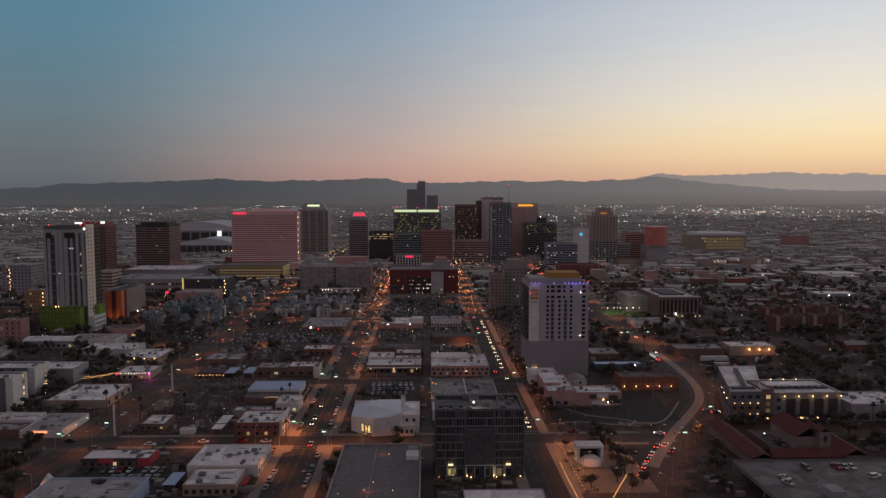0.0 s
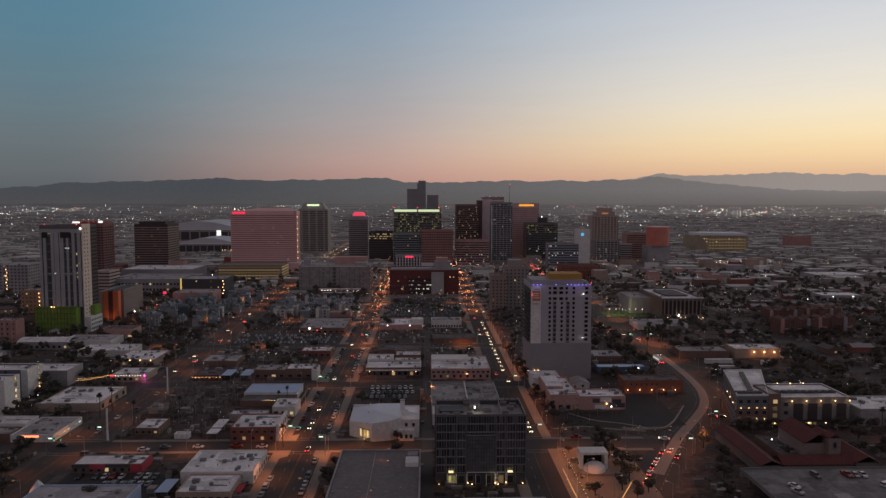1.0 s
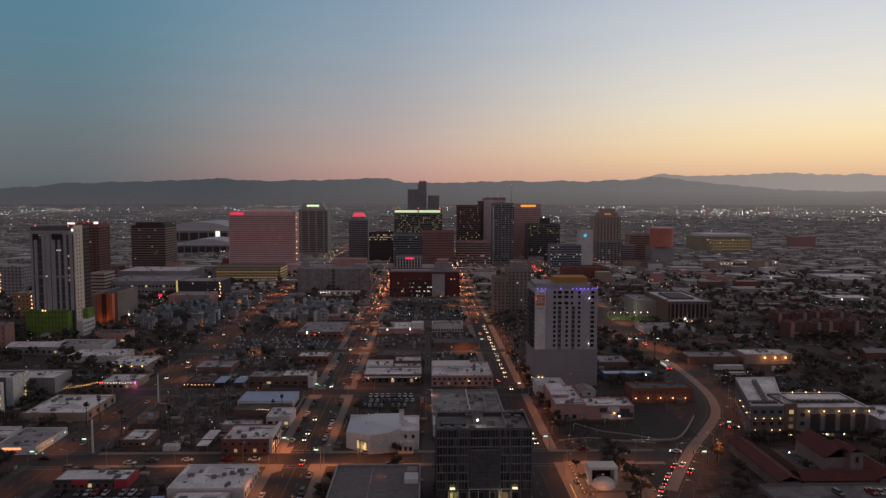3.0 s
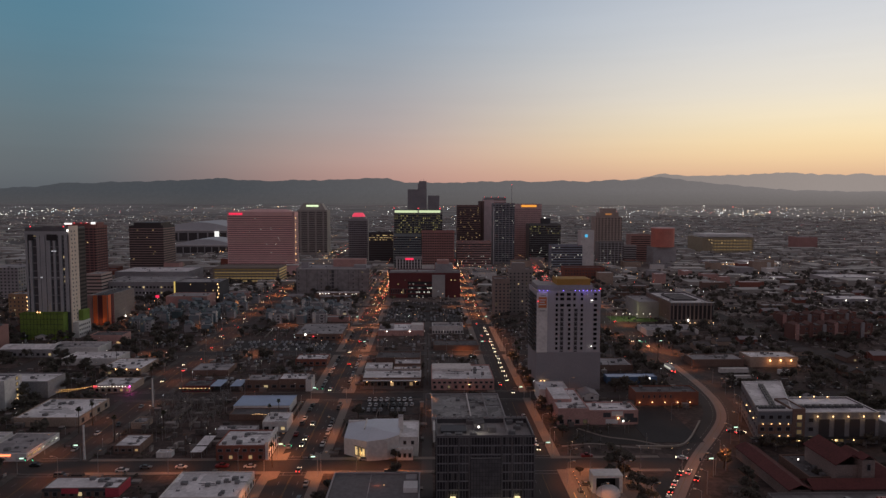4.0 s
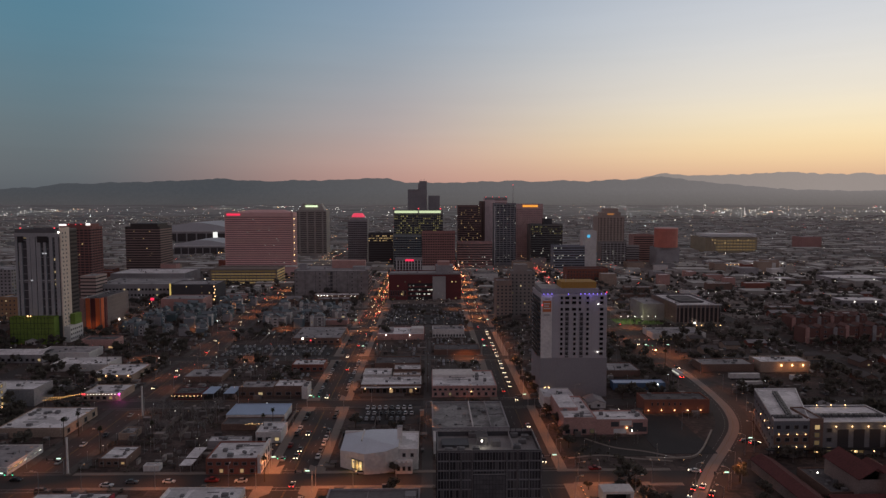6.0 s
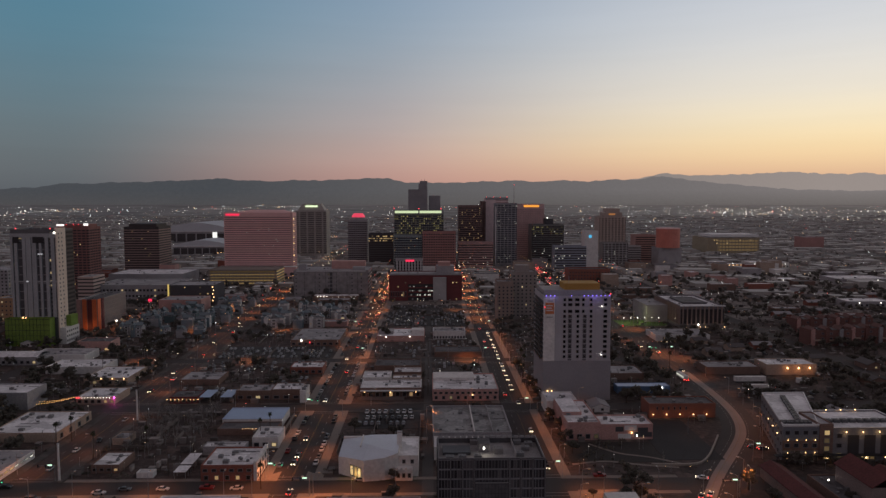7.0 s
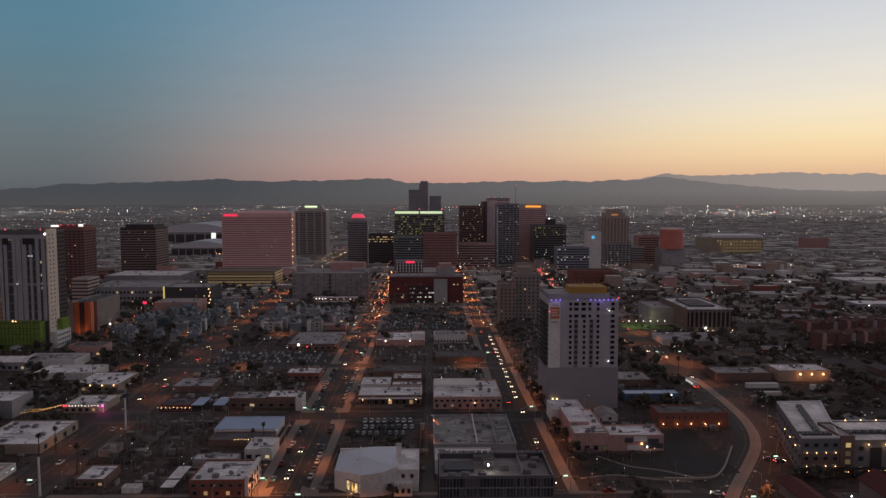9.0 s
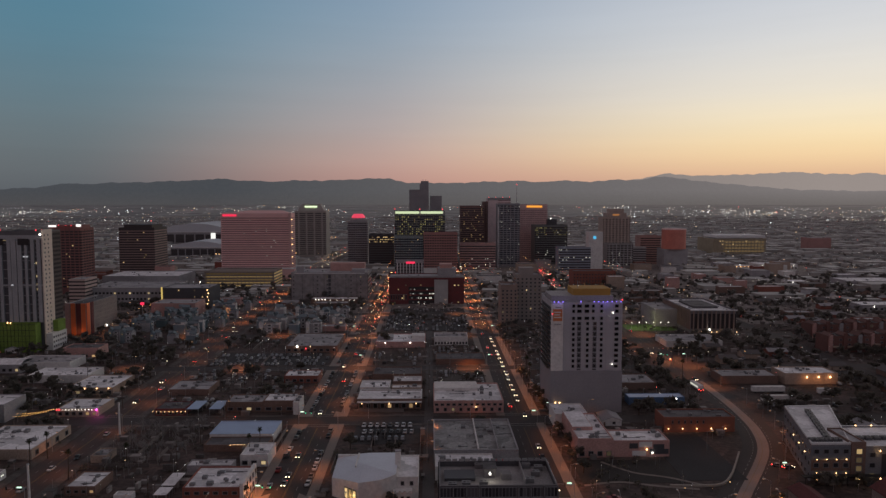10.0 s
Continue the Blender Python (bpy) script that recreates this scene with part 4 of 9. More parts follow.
def silver_hall():
    x0, y0 = -35.6, 309.5
    w, d = 31.6, 22.0
    root = thing("silver_hall", "white faceted assembly hall with folded roof and slim chimney", "building", x0 + w / 2, y0)
    OCCUPIED.append((x0, x0 + w, y0 - 4, y0 + d))
    g = Geo()
    # plan corners, anticlockwise, with heights of the folded roof
    P = [(-15.4, 4.5, 6.8), (-11.2, 1.6, 7.4), (-5.0, -3.6, 8.2), (3.0, -2.4, 8.8), (8.0, 0.5, 9.6), (8.0, d, 9.4), (-4.0, d, 9.3), (-15.4, d, 8.0)]
    k = len(P)
    g.v = [(x, y, 0) for x, y, z in P] + [(x, y, z) for x, y, z in P] + [(-4.0, 9.0, 10.0)]
    for i in range(k):
        j = (i + 1) % k
        g.f.append((i, j, k + j, k + i))
        g.m.append(0)
        g.f.append((k + i, k + j, 2 * k))
        g.m.append(1)
    part("hall_body", g, [WHITE_WALL, mat("silver_roof", (0.64, 0.67, 0.73), 0.45, 0.1, vary=0.12)], root)
    part("wing", Geo().ring(8.05, 15.8, 1.0, d, 0.35, 0, 8.4), WHITE_WALL, root)
    part("wing_roof", Geo().box(8.4, 15.45, 1.4, d - 0.35, 7.6, 7.9), WHITE_ROOF, root)
    part("porch", Geo().box(7.0, 13.6, -3.0, 0.95, 0, 4.4), WHITE_WALL, root)
    part("chimney", Geo().ring(7.2, 9.2, 9.4, 11.2, 0.3, 0, 14.4), WHITE_WALL, root)
    part("chimney_cap", Geo().box(7.1, 9.3, 9.3, 11.3, 14.4, 14.7), GREY_WALL, root)
    for i in range(3):
        t = 0.24 + 0.26 * i
        piece("tall_window", WIN_LIT, root, -11.2 + 6.2 * t - 0.05, 1.6 - 5.2 * t - 0.06, 0.8, 1.75, 0.15, 4.4, math.degrees(math.atan2(-5.2, 6.2)))
    for k2 in range(3):
        piece("window", WIN_DARK, root, 8.2 + k2 * 2.1, -3.0, 1.2, 1.2, 0.12, 1.8)
    for k2 in range(2):
        piece("window", WIN_DARK, root, 10.2 + k2 * 3.2, 1.0, 5.2, 1.3, 0.12, 1.6)
    for k2 in range(5):  # slim windows along the front facets
        t = 0.14 + 0.19 * k2
        piece("slim_window", WIN_DARK, root, -5.0 + 13.0 * t, -3.62 + 4.1 * t, 2.2, 0.75, 0.12, 1.7, 15)
    for k2 in range(4):
        bar("merlon", root, WHITE_WALL, 7.2 + k2 * 1.75, 8.1 + k2 * 1.75, -3.0, -2.6, 4.4, 5.0)
    bar("roof_step", root, WHITE_WALL, -15.3, -7.0, 20.6, 21.6, 7.6, 9.0)
    bar("roof_step", root, WHITE_WALL, -7.4, -6.9, 8.0, 20.6, 7.8, 9.9)
    point_light("hall_light", x0 + w / 2 - 8.2, y0 - 2.2, 2.5, 150, (1.0, 0.62, 0.22), 0.4)


silver_hall()
lot("strip of dry grass by the street", -35, -4, 311 - 4.2, 311 - 0.2, GRASS, 0.12, "lawn")
r, s = shop("low shop row with white roof and dark arcade", -36.9, -4.1, 416.5, 433.5, 5.4, BROWN_WALL, WHITE_ROOF, 5, 0.4, WHITE_TRIM, 9, WIN_SHOP, z0=0.5, wh=2.6)
bar("canopy", r, WHITE_TRIM, -16.4, 16.4, -2.2, 0, 3.9, 4.15)
for k in range(10):
    bar("post", r, BLACK_METAL, -16.2 + k * 3.6, -16.05 + k * 3.6, -2.1, -1.95, 0, 3.9)
for k in (0, 3, 6):
    lamp_bulb(r, -14 + k * 4.6, -2.4, 3.4, WARM_LAMP, 0.45)
shop("low white-roofed workshop behind the shop row", -38.3, -22, 441, 456, 4.6, WHITE_WALL, WHITE_ROOF, 3)
shop("low grey-roofed workshop behind the shop row", -21, -4.4, 443, 450, 3.8, TAN_WALL, WHITE_ROOF, 2)
shop("low white-roofed store near the street", -21, -4.4, 454, 467, 4.4, BROWN_WALL, WHITE_ROOF, 3)
r, s = shop("low pink-fronted hall with white roof", -39.2, -3.3, 562, 592, 4.4, PINK_WALL, WHITE_ROOF, 3, 0.5, None, 0)
bar("roof_block", r, WHITE_WALL, 8, 17.5, 6, 16, 3.9, 7.6)
bar("roof_block", r, GREY_WALL, -17, -6, 8, 20, 3.9, 6.2)
for k in (-11, 7):
    lamp_bulb(r, k, -0.5, 3.4, WHITE_LAMP, 0.8)
# block between the alley and the avenue
r, s = shop("pink two-storey building with white roof and small windows", 2.0, 37.2, 409.6, 443, 6.3, PINK_WALL, WHITE_ROOF, 14, 0.6, None, 12, WIN_DARK, z0=3.7, wh=1.2)
windows(r, s, "front", 9, 1, 0.9, 3, 1.6, 1.8, WIN_DARK)
bar("door_canopy", r, WHITE_TRIM, 2, 5, -1.2, 0, 3.0, 3.2)
lamp_bulb(r, 3.6, -0.9, 3.0, WARM_LAMP, 0.6)
bar("roof_step", r, WHITE_WALL, -17.2, 6, 20, 33.0, 5.6, 7.2)
r, s = shop("broad low building with pale grey roof in two bays", 1.8, 36.0, 342, 380.6, 6.2, GREY_WALL, mat("weathered_roof_sheet", (0.29, 0.29, 0.285), 0.85, vary=0.4, scale=0.5, fine=2.5, patch=0.35), 9, 0.6, GREY_WALL)
bar("fire_wall", r, WHITE_WALL, 0.7, 1.2, 0.4, 38.2, 5.6, 6.8)
bar("fire_wall", r, GREY_WALL, 8.8, 9.1, 0.4, 38.2, 5.6, 6.9)
for k in range(8):
    bar("roof_vent", r, STEEL, -15 + k * 3.7, -14.6 + k * 3.7, 5 + (k * 11) % 29, 5.4 + (k * 11) % 29, 5.6, 6.3)
r, s = shop("low white-roofed shop with red awning", 2.2, 25, 327, 340, 5.5, WHITE_WALL, WHITE_ROOF, 9, 0.4)
bar("red_awning", r, mat("red_awning_cloth", (0.35, 0.04, 0.05), 0.8), 11.6, 17.0, 2, 12, 3.4, 3.6)
shop("low flat store with sign letters on its pale roof", 12, 40, 221, 238, 5.0, GREY_WALL, WHITE_ROOF, 0, 0.3)
r, s = shop("dark single-storey garage with flat roof", 3.0, 11.4, 226, 240, 4.5, DARK_WALL, DARK_ROOF, 2)
SIGN = thing("roof_sign", "faded dark painted sign lettering on pale roof", "sign", 26, 230, 4.74)
for k in range(8):
    bar("letter_bar", SIGN, DARK_WALL, -7.0 + k * 1.7, -5.9 + k * 1.7, -1.1, 0.6, 0.0, 0.05)
shop("white colonnaded low building", 3.3, 28, 570, 585, 6.3, WHITE_WALL, GREY_ROOF, 4, 0.5, WHITE_TRIM, 11, WIN_DARK)
shop("flat brown single-storey building", 4, 36, 511, 530, 3.6, BROWN_WALL, DARK_ROOF, 4)
shop("flat brown single-storey building", -34, -5, 474, 492, 3.4, BROWN_WALL, DARK_ROOF, 4)

# blocks left of the first street
r, s = shop("red brick two-storey shop with white roof", -86.5, -66.6, 307.3, 326.5, 6.4, BRICK, WHITE_ROOF, 8, 0.5, None, 6, WIN_DARK, z0=3.7, wh=1.3)
windows(r, s, "front", 5, 1, 0.6, 3, 1.7, 1.8, WIN_SHOP)
bar("street_facade", r, WHITE_WALL, 9.98, 11.2, 0.2, 19, 0, 7.6)
windows(r, (22.4, 19.2), "right", 5, 2, 0.8, 3.4, 1.6, 2.0, WIN_SHOP)
r, s = shop("white flat-roofed corner shop with red awning", -92, -65.0, 262, 284, 5.0, WHITE_WALL, WHITE_ROOF, 9, 0.5)
windows(r, s, "right", 6, 1, 0.8, 3, 1.8, 2.0, WIN_SHOP)
r, s = shop("white-roofed lower wing with red corner awning", -88, -69, 246, 261.6, 4.2, TAN_WALL, WHITE_ROOF, 4, 0.4, None, 7, WIN_DARK)
bar("red_awning", r, MATS["red_awning_cloth"], 10.0, 12.4, 3, 10, 2.6, 2.8)
r, s = shop("long white motel strip with red fascia", -137.5, -110.8, 273, 283, 3.8, BROWN_WALL, WHITE_ROOF, 5, 0.3, None, 9, WIN_DARK)
CRIMSON = mat("crimson_paint", (0.5, 0.06, 0.09), 0.7, vary=0.3)
bar("fascia", r, DARK_WALL, -13.4, -6.5, -0.25, 0, 2.6, 3.6)
bar("fascia", r, CRIMSON, -6.5, -0.5, -0.25, 0, 1.8, 3.6)
bar("fascia", r, DARK_WALL, -0.5, 9.0, -0.25, 0, 2.6, 3.6)
bar("fascia", r, CRIMSON, 9.0, 13.4, -0.25, 0, 0.4, 3.6)
bar("fascia", r, CRIMSON, 13.35, 13.6, 0, 10, 0.4, 3.6)
shop("pale workshop with blue painted wall", -136, -101, 226, 249, 6.0, BLUE_ROOF, GREY_ROOF, 5)
r, s = shop("diner with long lit side wall and red sign", -182, -163.4, 308, 333, 3.3, WHITE_WALL, GREY_ROOF, 4, 0.4)
bar("sign_strip", r, glowing("red_orange_sign", (1.0, 0.2, 0.08), 3.0), -4.5, 3.0, -0.3, -0.05, 2.3, 2.9)
for k in range(7):
    piece("lit_window", WIN_LIT if k < 3 else WIN_LIT_COOL, r, 9.3, 2.2 + k * 3.4, 1.3, 2.7, 0.12, 0.8, 90)
shop("low dark annex beside the diner", -208, -183, 309.5, 319, 3.4, BROWN_WALL, GREY_ROOF, 3)
shop("low white-roofed annex behind the diner", -206, -183, 321, 332, 4.2, WHITE_WALL, WHITE_ROOF, 3)
r, s = shop("large tan warehouse with white roof", -194, -164, 351, 382, 4.3, TAN_WALL, WHITE_ROOF, 14, 0.3)
windows(r, s, "right", 4, 1, 0.7, 3, 2.6, 2.4, WIN_DARK)
r, s = shop("small white-roofed kiosk with lit awning", -132, -121, 316, 330, 3.4, BROWN_WALL, WHITE_ROOF, 2, 0.3, None, 4, WIN_SHOP, z0=0.9, wh=1.2)
r, s = shop("low white-roofed shop with red and magenta lamps", -184, -164, 407, 425, 4.0, TAN_WALL, WHITE_ROOF, 5, 0.3, None, 6, WIN_SHOP)
for x, m in ((-9.6, RED_LAMP), (-8.5, RED_LAMP), (9.8, glowing("magenta_lamp", (1.0, 0.1, 0.7), 5)), (9.8, MATS["magenta_lamp"])):
    lamp_bulb(r, x, -0.6, 3.4, m, 0.8, "neon_lamp")
for k in range(10):
    lamp_bulb(r, -7 + k * 1.6, -0.4, 3.5, WHITE_LAMP, 0.3, "eave_lamp")
point_light("magenta_neon_light", -163.2, 405, 3, 300, (1.0, 0.1, 0.6), 0.4)
r, s = shop("white-roofed shop with yard lamps", -199, -173.7, 444.5, 472, 4.2, TAN_WALL, WHITE_ROOF, 7, 0.3, None, 6, WIN_DARK)
for k in range(4):
    lamp_bulb(r, -9 + k * 6.5, -0.5, 3.6, WARM_LAMP, 0.6)
shop("small pale house beside the wide street", -138, -131.5, 347, 356, 3.0, TAN_WALL, GREY_ROOF, 1)
shop("white storage shed in a yard", -112.3, -106, 311, 314.5, 2.3, WHITE_WALL, WHITE_ROOF, 0)
shop("low grey-roofed shop with brown walls", -143.6, -121, 443, 462, 3.4, BROWN_WALL, GREY_ROOF, 7, 0.3)
shop("long shed with blue metal roof", -96.8, -68.9, 369, 386.5, 4.0, WHITE_WALL, BLUE_ROOF, 0, 0.1, BLUE_ROOF)
r, s = shop("low patio bar with string lights", -96, -69, 358.5, 368.6, 3.0, BROWN_WALL, DARK_ROOF, 0, 0.3)
for k in range(11):
    lamp_bulb(r, -2 + k * 1.5, -0.6 + 0.25 * (k % 2), 2.9 + 0.15 * (k % 3), WARM_LAMP, 0.28, "string_lamp")
shop("white two-storey corner house with flat roof", -76, -64.8, 342, 356, 4.8, WHITE_WALL, WHITE_ROOF, 3, 0.5, None, 3, WIN_DARK)
shop("low white-roofed store near the street", -94.5, -77, 334, 340, 3.8, GREY_WALL, WHITE_ROOF, 4, 0.3)
shop("brown store with patched grey roof", -102.8, -84.2, 413, 426.6, 5.2, BROWN_WALL, GREY_ROOF, 5, 0.4, None, 4, WIN_DARK)
shop("brown store with white roof beside the grey one", -84, -68.2, 413, 426.6, 5.8, BROWN_WALL, WHITE_ROOF, 4, 0.4, None, 3, WIN_DARK)
shop("brick-fronted store with white roof", -85, -64.9, 467, 481, 4.4, BRICK, WHITE_ROOF, 4, 0.4, None, 5, WIN_DARK)
shop("small white corner store by the street", -68, -64.8, 408, 420, 6.4, WHITE_WALL, WHITE_ROOF, 3)
r, s = shop("red-walled patio restaurant with lamps", -136, -121.4, 407.6, 420, 3.6, RED_WALL, DARK_ROOF, 3, 0.3, None, 5, WIN_SHOP)
for k in range(9):
    lamp_bulb(r, -8 + k * 2.0, -1.4 - 0.3 * (k % 2), 2.4, WARM_LAMP, 0.35, "string_lamp")
for x in (-117.8, -106.8):
    c = thing("carport", "bluish metal carport roof on posts", "carport", x, 408)
    part("roof_sheet", Geo().box(-3.0, 3.0, 0, 14, 3.1, 3.25), BLUE_ROOF, c)
    for px in (-2.7, 2.7):
        for py in (0.3, 7, 13.7):
            bar("post", c, STEEL, px - 0.08, px + 0.08, py - 0.08, py + 0.08, 0, 3.1)
for x, y, l in ((-95.3, 309.5, 6.5), (-95.5, 317.5, 11.5), (-94.2, 249, 11.5)):
    c = thing("carport", "long pale metal carport roof on posts", "carport", x, y)
    part("roof_sheet", Geo().box(-2.4, 2.4, 0, l, 2.8, 2.95), BLUE_ROOF if y < 250 else WHITE_ROOF, c)
    for px in (-2.1, 2.1):
        for py in (0.3, l / 2, l - 0.3):
            bar("post", c, STEEL, px - 0.08, px + 0.08, py - 0.08, py + 0.08, 0, 2.8)
r, s = shop("low store with bright pink sign", -101, -65, 548, 594, 4.6, BROWN_WALL, GREY_ROOF, 9, 0.4, None, 8, WIN_DARK)
lamp_bulb(r, -10, -0.6, 3.6, WHITE_LAMP, 1.4, "sign_lamp")
lamp_bulb(r, -4, -0.6, 2.4, RED_LAMP, 0.9, "sign_lamp")


def apartments_left(x0, x1, y0, y1, h):
    root, size = building("apartment_block", "dark grey apartment block with white end wall and lit stairs", x0, x1, y0, y1, h, mat("slate_panel", (0.16, 0.17, 0.19), 0.8), WHITE_ROOF, 0.8, 5, WHITE_TRIM)
    w, d = size
    bar("end_wall", root, WHITE_WALL, w / 2, w / 2 + 0.5, -0.4, d + 0.2, 0, h + 0.2)
    bar("end_wall", root, WHITE_WALL, w / 2 - 3.0, w / 2 - 0.01, -0.4, 0, 0, h + 0.2)
    for k in range(int(h / 3)):
        piece("lit_window", WIN_LIT, root, w / 2 + 0.5, d * 0.72, 1.0 + k * 3.0, 2.0, 0.12, 1.9, 90)
        for c in range(5):
            piece("window", WIN_DARK, root, -w / 2 + 3 + c * (w - 8) / 5, 0, 1.0 + k * 3.0, 1.6, 0.12, 1.5)
    lamp_bulb(root, w / 2 + 1, d * 0.7, 3.0, WARM_LAMP, 0.8)


apartments_left(-242, -205.5, 343, 355, 18)
apartments_left(-252, -213.5, 376, 390, 15)
shop("low white-roofed hall beside the apartments", -248, -204, 398, 416, 9.0, GREY_WALL, WHITE_ROOF, 4)
shop("low white storage building", -235, -200, 470, 490, 4.6, WHITE_WALL, WHITE_ROOF, 4)
shop("pale store with shallow grey roof", -262, -226, 500, 520, 5.2, WHITE_WALL, GREY_ROOF, 3)

# right of the avenue
shop("low white-roofed annex below the tower", 58.6, 74, 385, 401, 7.2, WHITE_WALL, WHITE_ROOF, 2)
r, s = shop("pink stucco market with stepped white roof", 61.5, 76.4, 349, 383, 8.1, PINK_WALL, WHITE_ROOF, 10, 0.6)
bar("roof_step", r, PINK_WALL, -7.3, 1.6, 12, 33.6, 7.4, 9.0)
bar("roof_sheet", r, WHITE_ROOF, -7.1, 1.4, 12.2, 33.4, 9.0, 9.06)
windows(r, s, "front", 4, 1, 0.6, 3, 2.2, 2.2, WIN_DARK)
r, s = shop("pink shop wing with dark mural wall", 76.45, 100, 349.4, 363, 7.0, PINK_WALL, WHITE_ROOF, 5, 0.5)
for k, (a, b2, z) in enumerate(((-5, -1.4, 5.8), (-1, 4.5, 6.4), (5, 9.6, 5.4), (-3.8, 2.0, 2.6), (3.5, 11.4, 3.4))):
    bar("mural_patch", r, (DARK_WALL, WHITE_TRIM, DARK_WALL, WHITE_TRIM, DARK_WALL)[k], a, b2, -0.06 - 0.004 * k, 0, z - 2.2, z)
lamp_bulb(r, 2.1, -0.6, 3.0, WARM_LAMP, 0.7)
lamp_bulb(r, 4.5, -0.6, 1.6, WHITE_LAMP, 0.7)
r, s = shop("orange brick warehouse washed by wall lamps", 107.9, 140.8, 379.2, 392, 7.1, mat("orange_brick", (0.25, 0.11, 0.08), 0.9, vary=0.25, scale=0.6, fine=8), DARK_ROOF, 5, 0.6)
windows(r, s, "front", 6, 1, 3.9, 3, 0.8, 1.7, WIN_DARK, (0.08, 0.6))
for k in range(5):
    lamp_bulb(r, -14.5 + k * 6.6, -0.7, 1.6, WARM_LAMP, 0.5, "wall_lamp")
    point_light("wall_lamp_light", 124.35 - 14.5 + k * 6.6, 377.4, 1.8, 26, (1.0, 0.38, 0.12), 0.3)
r, s = shop("blue-lit market tents and kiosks", 104, 133.4, 421.5, 429, 4.0, mat("blue_tarpaulin", (0.1, 0.17, 0.3), 0.7), BLUE_ROOF, 0, 0.2)
lamp_bulb(r, 10, -0.6, 2.8, WHITE_LAMP, 0.9)
shop("low grey-roofed store by the avenue", 106, 128, 450, 470, 4.0, BROWN_WALL, GREY_ROOF, 4)
r, s = shop("low tan depot with flat roof", 170, 203, 461, 477, 4.7, BROWN_WALL, GREY_ROOF, 4)
r, s = shop("tan depot with three bright wall lamps", 206, 237, 459, 475, 6.6, TAN_WALL, WHITE_ROOF, 4)
for k in range(3):
    lamp_bulb(r, -3 + k * 6.8, -0.8, 4.0, WARM_LAMP, 1.0, "wall_lamp")
    point_light("wall_lamp_light", 218.5 + k * 6.8, 456.5, 3.8, 150, (1.0, 0.38, 0.12), 0.4)
shop("grey corner store with white roof", 203, 232, 322, 344, 8.3, GREY_WALL, WHITE_ROOF, 6)
shop("low field house beside the sports lawn", 172, 213, 560, 585, 4.5, WHITE_WALL, GREY_ROOF, 4)


APT_GREY = mat("apartment_grey_render", (0.2, 0.195, 0.205), 0.85, vary=0.25)
UNIT_DARK = UNIT.copy()
UNIT_DARK.materials[0] = mat("dark_unit_metal", (0.1, 0.1, 0.105), 0.6, 0.2, vary=0.25)


